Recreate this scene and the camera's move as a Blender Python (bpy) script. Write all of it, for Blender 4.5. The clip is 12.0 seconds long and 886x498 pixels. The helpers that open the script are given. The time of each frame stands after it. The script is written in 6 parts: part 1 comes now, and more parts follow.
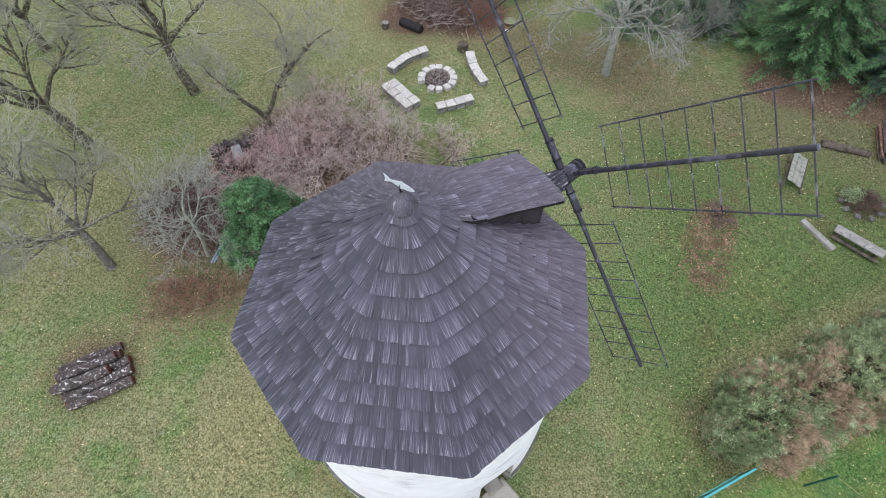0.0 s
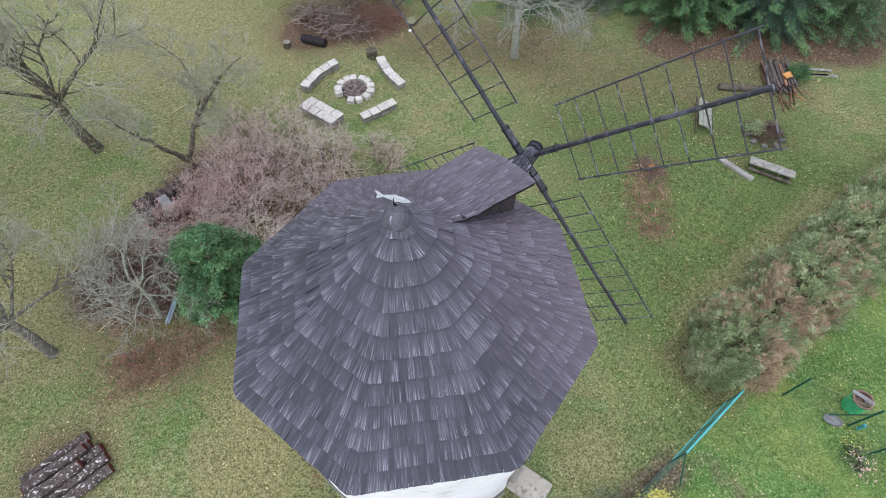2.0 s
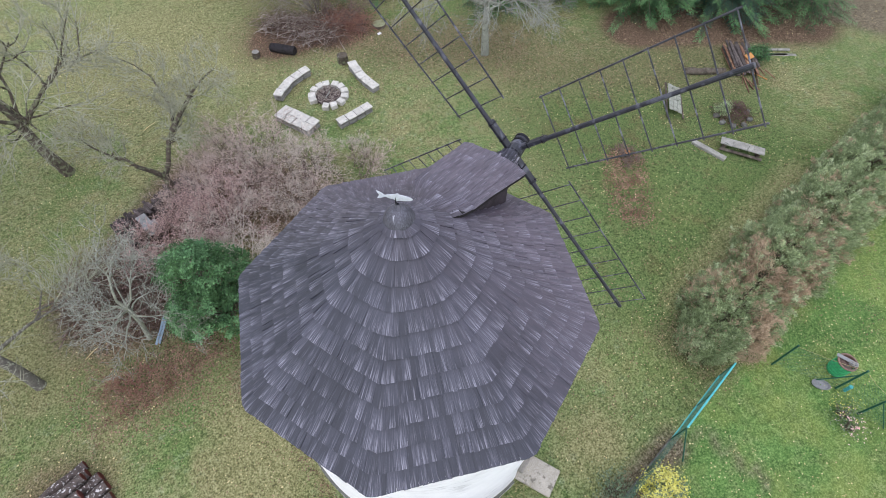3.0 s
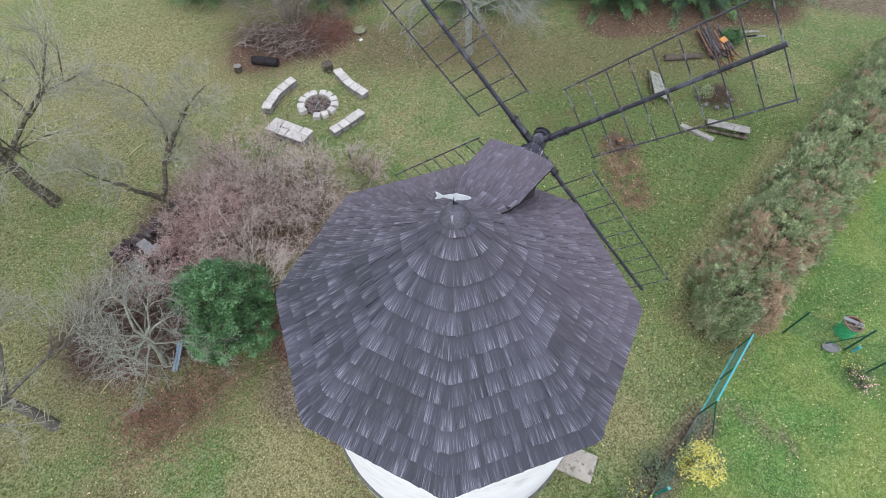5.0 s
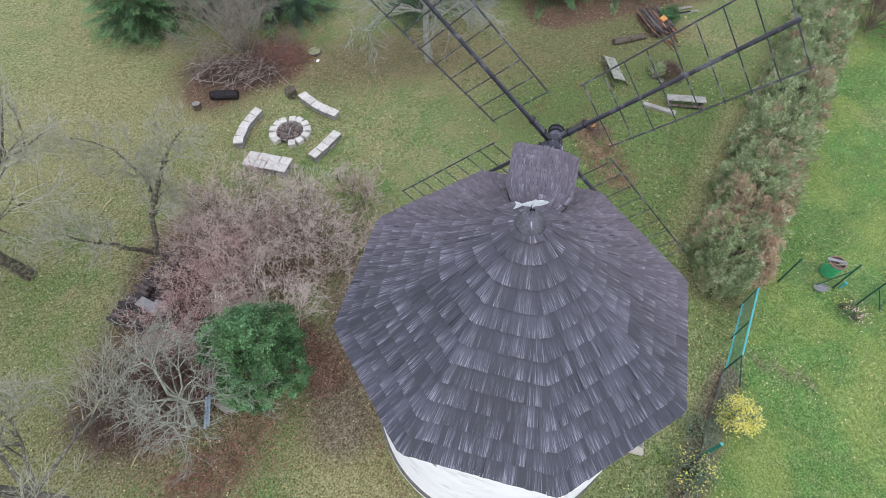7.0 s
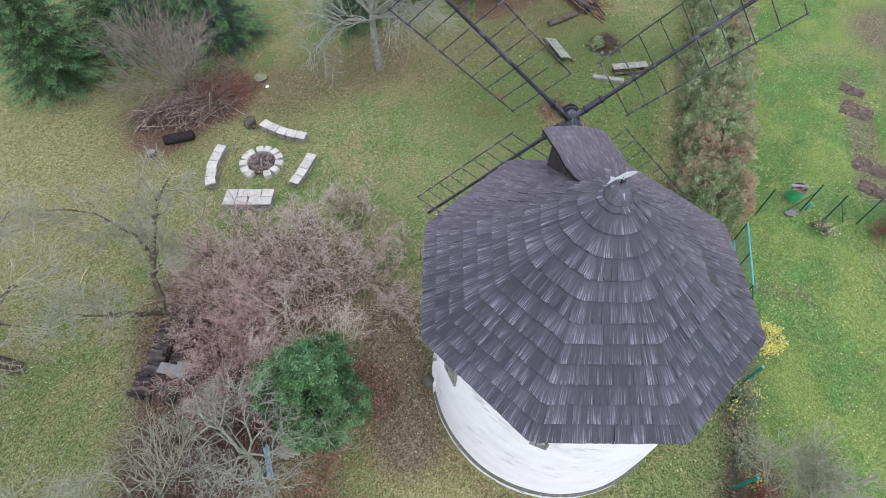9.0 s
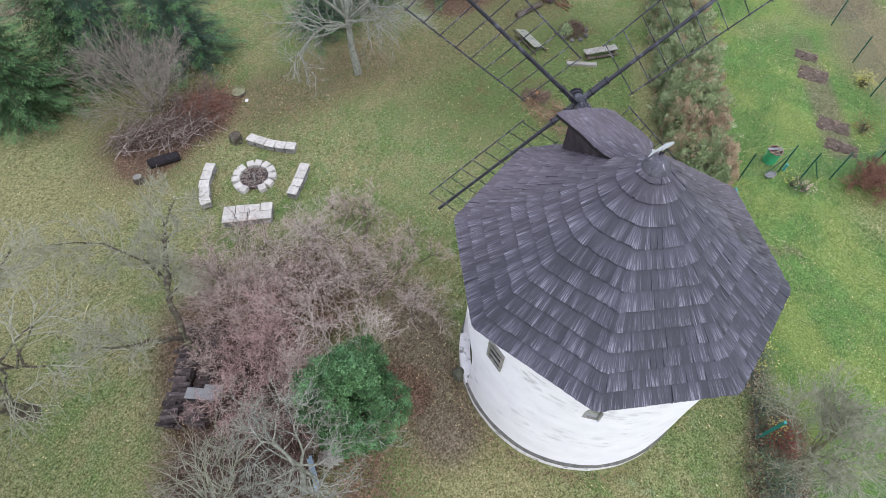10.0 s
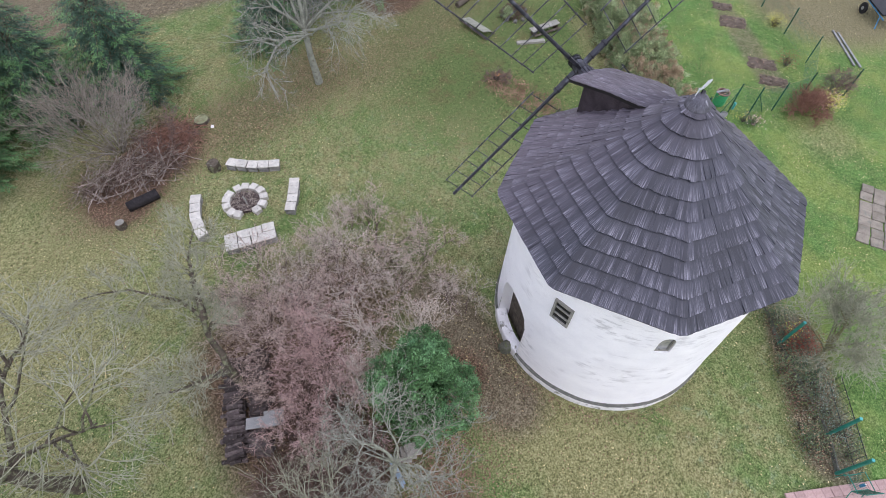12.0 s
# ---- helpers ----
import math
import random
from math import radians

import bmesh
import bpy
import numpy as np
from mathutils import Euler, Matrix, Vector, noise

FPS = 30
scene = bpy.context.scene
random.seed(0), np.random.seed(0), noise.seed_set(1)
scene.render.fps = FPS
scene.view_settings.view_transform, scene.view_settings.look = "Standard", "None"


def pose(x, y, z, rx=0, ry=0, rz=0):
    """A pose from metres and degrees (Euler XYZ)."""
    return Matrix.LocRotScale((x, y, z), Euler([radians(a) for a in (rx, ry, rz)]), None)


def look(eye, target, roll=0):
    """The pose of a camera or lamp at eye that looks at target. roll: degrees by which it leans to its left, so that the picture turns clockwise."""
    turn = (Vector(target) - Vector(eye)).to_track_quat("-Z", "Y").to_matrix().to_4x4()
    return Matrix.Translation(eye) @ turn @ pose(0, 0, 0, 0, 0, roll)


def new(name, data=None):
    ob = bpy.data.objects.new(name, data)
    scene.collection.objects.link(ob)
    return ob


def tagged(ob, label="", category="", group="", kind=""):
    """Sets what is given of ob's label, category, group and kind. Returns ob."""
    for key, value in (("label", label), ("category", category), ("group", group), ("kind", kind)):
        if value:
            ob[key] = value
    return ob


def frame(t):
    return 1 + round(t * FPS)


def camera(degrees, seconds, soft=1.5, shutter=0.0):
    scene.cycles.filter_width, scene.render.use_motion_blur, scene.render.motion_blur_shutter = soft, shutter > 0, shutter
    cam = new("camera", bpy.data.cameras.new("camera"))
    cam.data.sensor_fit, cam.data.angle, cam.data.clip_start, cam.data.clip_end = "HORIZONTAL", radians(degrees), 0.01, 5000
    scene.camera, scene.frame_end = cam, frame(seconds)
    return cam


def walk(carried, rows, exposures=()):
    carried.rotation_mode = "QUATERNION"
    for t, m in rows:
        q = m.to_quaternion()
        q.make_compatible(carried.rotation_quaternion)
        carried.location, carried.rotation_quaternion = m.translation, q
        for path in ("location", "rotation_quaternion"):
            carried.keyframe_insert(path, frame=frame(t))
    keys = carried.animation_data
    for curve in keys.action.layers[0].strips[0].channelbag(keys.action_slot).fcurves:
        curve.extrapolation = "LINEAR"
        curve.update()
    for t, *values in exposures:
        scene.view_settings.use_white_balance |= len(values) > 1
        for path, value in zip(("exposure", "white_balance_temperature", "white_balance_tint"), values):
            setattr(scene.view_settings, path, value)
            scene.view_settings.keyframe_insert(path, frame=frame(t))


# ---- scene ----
cam = camera(79.3, 12.0, soft=0.6)
PATH = [
    (0, (0.0008, 0.3512, 17.2184), (-0.0256, 1.2112, 15.8688), -0.0),
    (0.5, (-0.4152, 0.4272, 17.1928), (-0.376, 1.2872, 15.844), 0.2),
    (1, (-0.78, 0.4888, 17.1992), (-0.6872, 1.3456, 15.8504), 0.2),
    (1.5, (-1.1064, 0.5352, 17.2192), (-0.9616, 1.384, 15.8712), 0.3),
    (2, (-1.3904, 0.5448, 17.2216), (-1.1912, 1.3856, 15.8752), 0.3),
    (2.5, (-1.6568, 0.5488, 17.2344), (-1.4136, 1.3792, 15.8888), 0.4),
    (3, (-1.9192, 0.5512, 17.2344), (-1.6472, 1.376, 15.8904), 0.2),
    (3.2, (-2.0128, 0.5232, 17.2816), (-1.728, 1.3488, 15.9408), 0.4),
    (5, (-3.432, 1.0448, 17.2136), (-3.0712, 1.8424, 15.8744), 0.5),
    (5.5, (-3.904, 1.3248, 17.2512), (-3.5008, 2.104, 15.9128), 0.5),
    (6, (-4.428, 1.6256, 17.3112), (-3.9744, 2.38, 15.9744), 0.5),
    (6.5, (-4.9768, 1.9592, 17.356), (-4.4824, 2.6904, 16.0216), 0.6),
    (7, (-5.5608, 2.3432, 17.412), (-5.0456, 3.0624, 16.0792), 0.6),
    (7.2, (-5.8112, 2.4888, 17.4264), (-5.2888, 3.2064, 16.096), 0.5),
    (8.8, (-7.8512, 4.2408, 17.4712), (-7.1816, 4.8296, 16.1424), 0.9),
    (9, (-8.1384, 4.4664, 17.476), (-7.4512, 5.0368, 16.148), 1.0),
    (9.5, (-8.8408, 5.0928, 17.5296), (-8.1144, 5.6144, 16.2032), 1.0),
    (10, (-9.5168, 5.7464, 17.5496), (-8.7584, 6.2248, 16.224), 1.0),
    (10.5, (-10.1264, 6.4088, 17.54), (-9.3408, 6.8488, 16.2176), 1.0),
    (11, (-10.6888, 7.1, 17.5304), (-9.884, 7.5056, 16.208), 1.2),
    (11.5, (-11.2072, 7.732, 17.5304), (-10.3776, 8.0912, 16.2104), 1.0),
    (12, (-11.6864, 8.3776, 17.5224), (-10.8288, 8.6704, 16.2048), 1.0),
]
walk(cam, [(t, look(eye, target, roll)) for t, eye, target, roll in PATH], [(0, 0.94, 6300, 17), (1.5, 0.98, 6300, 17), (9, 0.98, 6300, 17), (10, 0.98, 6300, 18), (12, 0.90, 6300, 21)])

# ---- light ----
world = bpy.data.worlds.new("overcast")
scene.world = world
world.use_nodes = True
wn = world.node_tree.nodes
sky = wn.new("ShaderNodeTexSky")
sky.sky_type, sky.sun_disc = "NISHITA", False
sky.sun_elevation, sky.sun_rotation = radians(78), radians(215)
sky.air_density, sky.dust_density, sky.ozone_density = 1.6, 1.2, 1.0
cloud = wn.new("ShaderNodeHueSaturation")
cloud.inputs["Saturation"].default_value = 0.42
world.node_tree.links.new(sky.outputs[0], cloud.inputs["Color"])
world.node_tree.links.new(cloud.outputs[0], wn["Background"].inputs[0])
wn["Background"].inputs[1].default_value = 0.15
sun = new("sun", bpy.data.lights.new("sun", "SUN"))
sun.data.energy, sun.data.angle, sun.data.color = 0.32, radians(80), (1.0, 0.97, 0.93)
sun.matrix_world = look((-5.0, -7.1, 41.0), (0, 0, 30))

# ---- meshes ----


class Geo:
    """Vertices, faces of any size and, if wanted, one uv for each corner."""

    def __init__(self):
        self.v, self.f, self.n, self.uv = [], [], 0, []

    def add(self, verts, faces, uv=None):
        verts = np.asarray(verts, float).reshape(-1, 3)
        faces = np.asarray(faces, int)
        self.v.append(verts)
        self.f.append(faces + self.n)
        self.n += len(verts)
        if uv is not None:
            self.uv.append(np.asarray(uv, float).reshape(-1, 2))
        return self

    def mesh(self, name, smooth=False):
        me = bpy.data.meshes.new(name)
        v = np.concatenate(self.v)
        idx = np.concatenate([f.ravel() for f in self.f])
        sizes = np.concatenate([np.full(len(f), f.shape[1]) for f in self.f])
        starts = np.concatenate([[0], np.cumsum(sizes)[:-1]])
        me.vertices.add(len(v))
        me.vertices.foreach_set("co", v.astype(np.float32).ravel())
        me.loops.add(len(idx))
        me.loops.foreach_set("vertex_index", idx.astype(np.int32))
        me.polygons.add(len(sizes))
        me.polygons.foreach_set("loop_start", starts.astype(np.int32))
        me.polygons.foreach_set("use_smooth", np.full(len(sizes), smooth))
        me.update(calc_edges=True)
        me.validate()
        if self.uv:
            me.uv_layers.new(name="UVMap").data.foreach_set("uv", np.concatenate(self.uv).astype(np.float32).ravel())
        return me


def part(name, geo, material, parent=None, label="", smooth=False):
    """A mesh object of its own under a thing or a part, or at the top with no parent."""
    me = geo if isinstance(geo, bpy.types.Mesh) else geo.mesh(name, smooth)
    if not me.materials:
        me.materials.append(material)
    ob = new(name, me)
    ob.parent = parent
    return tagged(ob, label)


def thing(name, place=(0, 0, 0), label="", category="", group="", kind="", turn=0.0):
    ob = new(name)
    ob.matrix_basis = pose(*place, 0, 0, turn)
    return tagged(ob, label, category, group, kind)


def unit(a):
    return a / np.maximum(np.linalg.norm(a, axis=-1, keepdims=True), 1e-9)


def tubes(g, p0, p1, r0, r1, k=4):
    """Straight tapered tubes, all at once."""
    p0, p1 = np.atleast_2d(p0).astype(float), np.atleast_2d(p1).astype(float)
    n = len(p0)
    r0, r1 = np.broadcast_to(r0, n), np.broadcast_to(r1, n)
    d = unit(p1 - p0)
    ref = np.where(np.abs(d[:, 2:3]) < 0.9, [[0, 0, 1.0]], [[1.0, 0, 0]])
    a = unit(np.cross(d, ref))
    b = np.cross(d, a)
    t = np.arange(k) * 2 * np.pi / k
    ring = np.cos(t)[None, :, None] * a[:, None] + np.sin(t)[None, :, None] * b[:, None]
    v = np.concatenate([p0[:, None] + r0[:, None, None] * ring, p1[:, None] + r1[:, None, None] * ring], 1)
    j = np.arange(k)
    q = np.stack([j, (j + 1) % k, k + (j + 1) % k, k + j], 1)
    g.add(v, (q[None] + (np.arange(n) * 2 * k)[:, None, None]).reshape(-1, 4))
    return g


def rod(g, points, radii, k=8, rng=None, rough=0.0):
    """One bent round bar with closed ends."""
    pts = np.asarray(points, float)
    n = len(pts)
    radii = np.broadcast_to(radii, n)
    d = unit(np.gradient(pts, axis=0))
    ref = np.array([0, 0, 1.0]) if abs(d[0, 2]) < 0.9 else np.array([1.0, 0, 0])
    a = unit(np.cross(d, ref))
    b = np.cross(d, a)
    t = np.arange(k) * 2 * np.pi / k
    ring = np.cos(t)[None, :, None] * a[:, None] + np.sin(t)[None, :, None] * b[:, None]
    rr = radii[:, None] * (1 + (rough * rng.standard_normal((n, k)) if rng is not None else 0))
    v = (pts[:, None] + rr[..., None] * ring).reshape(-1, 3)
    v = np.concatenate([v, pts[:1], pts[-1:]])
    j = np.arange(k)
    q = np.concatenate([np.stack([i * k + j, i * k + (j + 1) % k, (i + 1) * k + (j + 1) % k, (i + 1) * k + j], 1) for i in range(n - 1)])
    base = g.n
    g.add(v, q)
    e = n * k
    caps = np.concatenate([np.stack([(j + 1) % k, j, np.full(k, e)], 1), np.stack([e - k + j, e - k + (j + 1) % k, np.full(k, e + 1)], 1)])
    g.f.append(caps + base)
    return g


CORNERS = np.array([[x, y, z] for x in (-1, 1) for y in (-1, 1) for z in (-1, 1)], float)


def chamfer_faces():
    bm = bmesh.new()
    for c in CORNERS:
        for ax in range(3):
            p = c * 0.9
            p[ax] = c[ax]
            bm.verts.new(p)
    bmesh.ops.convex_hull(bm, input=bm.verts)
    bmesh.ops.dissolve_limit(bm, angle_limit=0.01, verts=bm.verts, edges=bm.edges)
    bm.verts.index_update()
    faces = [[v.index for v in f.verts] for f in bm.faces]
    bm.free()
    return faces


CHAMFER = chamfer_faces()


def block(g, size, m=None, bevel=0.008):
    """A box with chamfered edges, centred, placed by the matrix m."""
    half = np.array(size, float) / 2
    pts = []
    for c in CORNERS:
        for ax in range(3):
            p = c * (half - min(bevel, half.min() * 0.45))
            p[ax] = c[ax] * half[ax]
            pts.append(p)
    pts = np.array(pts)
    if m is not None:
        mm = np.array(m)
        pts = pts @ mm[:3, :3].T + mm[:3, 3]
    base = g.n
    g.v.append(pts)
    g.n += len(pts)
    for k in (3, 4):
        fs = [f for f in CHAMFER if len(f) == k]
        if fs:
            g.f.append(np.array(fs) + base)
    return g


def beam(g, a, b, w, h, bevel=0.008, roll=0.0):
    """A squared timber from a to b."""
    a, b = Vector(a), Vector(b)
    d = b - a
    m = Matrix.Translation((a + b) / 2) @ d.to_track_quat("X", "Z").to_matrix().to_4x4() @ pose(0, 0, 0, roll)
    return block(g, (d.length, w, h), m, bevel)


def leaves(g, place, normal, length, width, rng, fold=0.25):
    """Folded diamond leaves."""
    n = len(place)
    nn = unit(normal)
    a = unit(np.cross(nn, rng.standard_normal((n, 3))))
    b = np.cross(nn, a)
    length, width = np.broadcast_to(length, n)[:, None], np.broadcast_to(width, n)[:, None]
    v = np.stack([place - a * length / 2, place + b * width / 2 + nn * width * fold, place + a * length / 2, place - b * width / 2 + nn * width * fold], 1)
    i = np.arange(n)[:, None] * 4
    g.add(v, np.concatenate([i + [[0, 1, 2]], i + [[0, 2, 3]]]))
    return g


def strips(g, place, along, length, width, rng, taper=0.3, flat=0.0):
    """Narrow blades from place along a direction, each turned by chance about it."""
    n = len(place)
    d = unit(along)
    s = unit(np.cross(d, rng.standard_normal((n, 3)) * (1 - flat) + np.array([0, 0, 2.0]) * flat))
    length, width = np.broadcast_to(length, n)[:, None], np.broadcast_to(width, n)[:, None]
    tip = place + d * length
    v = np.stack([place - s * width / 2, place + s * width / 2, tip + s * width * taper / 2, tip - s * width * taper / 2], 1)
    g.add(v, np.arange(n)[:, None] * 4 + [[0, 1, 2, 3]])
    return g


# ---- materials ----


def srgb(h):
    c = [int(h[i:i + 2], 16) / 255 for i in (0, 2, 4)]
    return tuple(x / 12.92 if x <= 0.04045 else ((x + 0.055) / 1.055) ** 2.4 for x in c) + (1.0,)


def material(name, low, high, rough=0.85, size=3.0, grain=40.0, bump=0.3, depth=0.01, metal=0.0, vary=0.0, by="", stretch=(1, 1, 1), third=None, third_at=0.62, coords="Object", spec=0.3):
    """Two noise scales between two colours, a third colour in patches, relief, and variation by island or object."""
    m = bpy.data.materials.new(name)
    m.use_nodes = True
    nt = m.node_tree
    n, l = nt.nodes, nt.links
    bsdf = n["Principled BSDF"]
    tc = n.new("ShaderNodeTexCoord")
    mp = n.new("ShaderNodeMapping")
    mp.inputs["Scale"].default_value = stretch
    l.new(tc.outputs[coords], mp.inputs[0])
    big, small = n.new("ShaderNodeTexNoise"), n.new("ShaderNodeTexNoise")
    big.inputs["Scale"].default_value, small.inputs["Scale"].default_value = size, grain
    big.inputs["Detail"].default_value, small.inputs["Detail"].default_value = 4, 5
    l.new(mp.outputs[0], big.inputs["Vector"])
    l.new(mp.outputs[0], small.inputs["Vector"])
    mixf = n.new("ShaderNodeMix")
    mixf.inputs[0].default_value = 0.5
    l.new(big.outputs["Fac"], mixf.inputs[2])
    l.new(small.outputs["Fac"], mixf.inputs[3])
    ramp = n.new("ShaderNodeValToRGB")
    ramp.color_ramp.elements[0].position, ramp.color_ramp.elements[1].position = 0.36, 0.64
    ramp.color_ramp.elements[0].color, ramp.color_ramp.elements[1].color = srgb(low), srgb(high)
    l.new(mixf.outputs[0], ramp.inputs[0])
    colour = ramp.outputs[0]
    if third:
        n3 = n.new("ShaderNodeTexNoise")
        n3.inputs["Scale"].default_value, n3.inputs["Detail"].default_value = size * 1.7, 6
        l.new(mp.outputs[0], n3.inputs["Vector"])
        r3 = n.new("ShaderNodeMapRange")
        r3.inputs[1].default_value, r3.inputs[2].default_value = third_at - 0.04, third_at + 0.06
        l.new(n3.outputs["Fac"], r3.inputs[0])
        m3 = n.new("ShaderNodeMix")
        m3.data_type = "RGBA"
        l.new(r3.outputs[0], m3.inputs[0])
        l.new(colour, m3.inputs[6])
        m3.inputs[7].default_value = srgb(third)
        colour = m3.outputs[2]
    if vary:
        src = n.new("ShaderNodeNewGeometry").outputs["Random Per Island"] if by == "island" else n.new("ShaderNodeObjectInfo").outputs["Random"]
        mr = n.new("ShaderNodeMapRange")
        mr.inputs[3].default_value, mr.inputs[4].default_value = 1 - vary, 1 + vary
        l.new(src, mr.inputs[0])
        hs = n.new("ShaderNodeHueSaturation")
        l.new(mr.outputs[0], hs.inputs["Value"])
        l.new(colour, hs.inputs["Color"])
        colour = hs.outputs[0]
    l.new(colour, bsdf.inputs["Base Color"])
    bsdf.inputs["Roughness"].default_value, bsdf.inputs["Metallic"].default_value = rough, metal
    bsdf.inputs["Specular IOR Level"].default_value = spec
    bp = n.new("ShaderNodeBump")
    bp.inputs["Strength"].default_value, bp.inputs["Distance"].default_value = bump, depth
    l.new(small.outputs["Fac"], bp.inputs["Height"])
    l.new(bp.outputs[0], bsdf.inputs["Normal"])
    return m


def shingle_material(name, by):
    """Weathered split boards: dark smooth boards, others bleached in pale streaks along the grain; paler mauve-brown
    towards the north-east.
    """
    m = bpy.data.materials.new(name)
    m.use_nodes = True
    nt = m.node_tree
    n, l = nt.nodes, nt.links
    bsdf = n["Principled BSDF"]
    uv = n.new("ShaderNodeUVMap")
    geo = n.new("ShaderNodeNewGeometry")

    def grain(sx, sy, detail, rough=0.6):
        mp = n.new("ShaderNodeMapping")
        mp.inputs["Scale"].default_value = (sx, sy, 1)
        l.new(uv.outputs[0], mp.inputs[0])
        t = n.new("ShaderNodeTexNoise")
        t.inputs["Scale"].default_value, t.inputs["Detail"].default_value, t.inputs["Roughness"].default_value = 1.0, detail, rough
        l.new(mp.outputs[0], t.inputs["Vector"])
        return t.outputs["Fac"]

    def span(src, lo, hi, top=1.0, low=0.0):
        mr = n.new("ShaderNodeMapRange")
        mr.inputs[1].default_value, mr.inputs[2].default_value, mr.inputs[3].default_value, mr.inputs[4].default_value = lo, hi, low, top
        l.new(src, mr.inputs[0])
        return mr.outputs[0]

    def calc(op, a, b):
        x = n.new("ShaderNodeMath")
        x.operation = op
        for k, q in enumerate((a, b)):
            if isinstance(q, float):
                x.inputs[k].default_value = q
            else:
                l.new(q, x.inputs[k])
        return x.outputs[0]

    def over(fac, below, tone):
        x = n.new("ShaderNodeMix")
        x.data_type = "RGBA"
        l.new(fac, x.inputs[0])
        l.new(below, x.inputs[6])
        x.inputs[7].default_value = srgb(tone)
        return x.outputs[2]

    src = geo.outputs["Random Per Island"] if by == "island" else n.new("ShaderNodeObjectInfo").outputs["Random"]
    patch = n.new("ShaderNodeTexNoise")
    patch.inputs["Scale"].default_value, patch.inputs["Detail"].default_value = 0.8, 4
    l.new(geo.outputs["Position"], patch.inputs["Vector"])
    streak, fine, wide = grain(46, 1.7, 4), grain(150, 2.5, 3, 0.7), grain(10, 1.3, 3)
    tone = calc("ADD", calc("MULTIPLY", src, 0.34), calc("ADD", span(patch.outputs["Fac"], 0.35, 0.65, 0.30), span(fine, 0.3, 0.7, 0.35)))
    ramp = n.new("ShaderNodeValToRGB")
    e = ramp.color_ramp.elements
    e[0].position, e[0].color = 0.05, srgb("23242c")
    e[1].position, e[1].color = 1.0, srgb("53535f")
    k = e.new(0.5)
    k.color = srgb("33343e")
    l.new(tone, ramp.inputs[0])
    col = ramp.outputs[0]
    # mixes in a paler mauve-brown towards the north-east
    side = n.new("ShaderNodeVectorMath")
    side.operation = "DOT_PRODUCT"
    l.new(geo.outputs["Position"], side.inputs[0])
    side.inputs[1].default_value = (0.82, 0.57, 0.0)
    col = over(calc("MULTIPLY", span(side.outputs["Value"], 1.6, 5.2), span(wide, 0.3, 0.7, 0.85, 0.35)), col, "6a5f69")
    # bleached streaks, on some boards only, stronger towards the lower end
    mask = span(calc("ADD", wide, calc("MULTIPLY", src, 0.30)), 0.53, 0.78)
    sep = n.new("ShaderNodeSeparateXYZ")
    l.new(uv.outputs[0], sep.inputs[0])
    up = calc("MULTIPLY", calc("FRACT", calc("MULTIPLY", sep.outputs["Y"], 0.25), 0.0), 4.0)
    # fades the streaks out towards each board's upper end
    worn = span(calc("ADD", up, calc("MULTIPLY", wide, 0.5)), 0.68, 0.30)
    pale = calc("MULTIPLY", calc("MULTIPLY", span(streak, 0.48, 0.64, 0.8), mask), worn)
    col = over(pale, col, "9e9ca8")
    col = over(span(fine, 0.62, 0.74, 0.7), col, "201e26")
    l.new(col, bsdf.inputs["Base Color"])
    bsdf.inputs["Roughness"].default_value = 0.5
    bsdf.inputs["Specular IOR Level"].default_value = 0.5
    bp = n.new("ShaderNodeBump")
    bp.inputs["Strength"].default_value, bp.inputs["Distance"].default_value = 0.5, 0.006
    l.new(calc("ADD", streak, fine), bp.inputs["Height"])
    l.new(bp.outputs[0], bsdf.inputs["Normal"])
    return m


def limewash_material():
    """White lime plaster: brushed coats, grey clouds and smears of weather along the courses."""
    m = material("limewashed plaster", "efeeef", "fbfafa", 0.9, 1.2, 26, 0.6, 0.02, stretch=(1, 1, 1.6))
    nt = m.node_tree
    n, l = nt.nodes, nt.links
    bsdf = n["Principled BSDF"]
    colour = bsdf.inputs["Base Color"].links[0].from_socket
    tc = n.new("ShaderNodeTexCoord")

    def cover(scale, stretch, lo, hi, top, detail):
        mp = n.new("ShaderNodeMapping")
        mp.inputs["Scale"].default_value = stretch
        l.new(tc.outputs["Object"], mp.inputs[0])
        t = n.new("ShaderNodeTexNoise")
        t.inputs["Scale"].default_value, t.inputs["Detail"].default_value, t.inputs["Roughness"].default_value = scale, detail, 0.65
        l.new(mp.outputs[0], t.inputs["Vector"])
        mr = n.new("ShaderNodeMapRange")
        mr.interpolation_type = "SMOOTHSTEP"
        mr.inputs[1].default_value, mr.inputs[2].default_value, mr.inputs[4].default_value = lo, hi, top
        l.new(t.outputs["Fac"], mr.inputs[0])
        return mr.outputs[0]

    def over(fac, below, tone):
        x = n.new("ShaderNodeMix")
        x.data_type = "RGBA"
        l.new(fac, x.inputs[0])
        l.new(below, x.inputs[6])
        x.inputs[7].default_value = srgb(tone)
        return x.outputs[2]

    colour = over(cover(0.55, (1, 1, 1.3), 0.48, 0.78, 0.32, 5), colour, "d6d4d7")
    both = n.new("ShaderNodeMath")
    both.operation = "MULTIPLY"
    l.new(cover(1.7, (1, 1, 3.6), 0.48, 0.66, 1.0, 7), both.inputs[0])
    l.new(cover(0.45, (1, 1, 1.0), 0.47, 0.64, 0.5, 3), both.inputs[1])
    colour = over(both.outputs[0], colour, "969394")
    l.new(colour, bsdf.inputs["Base Color"])
    return m


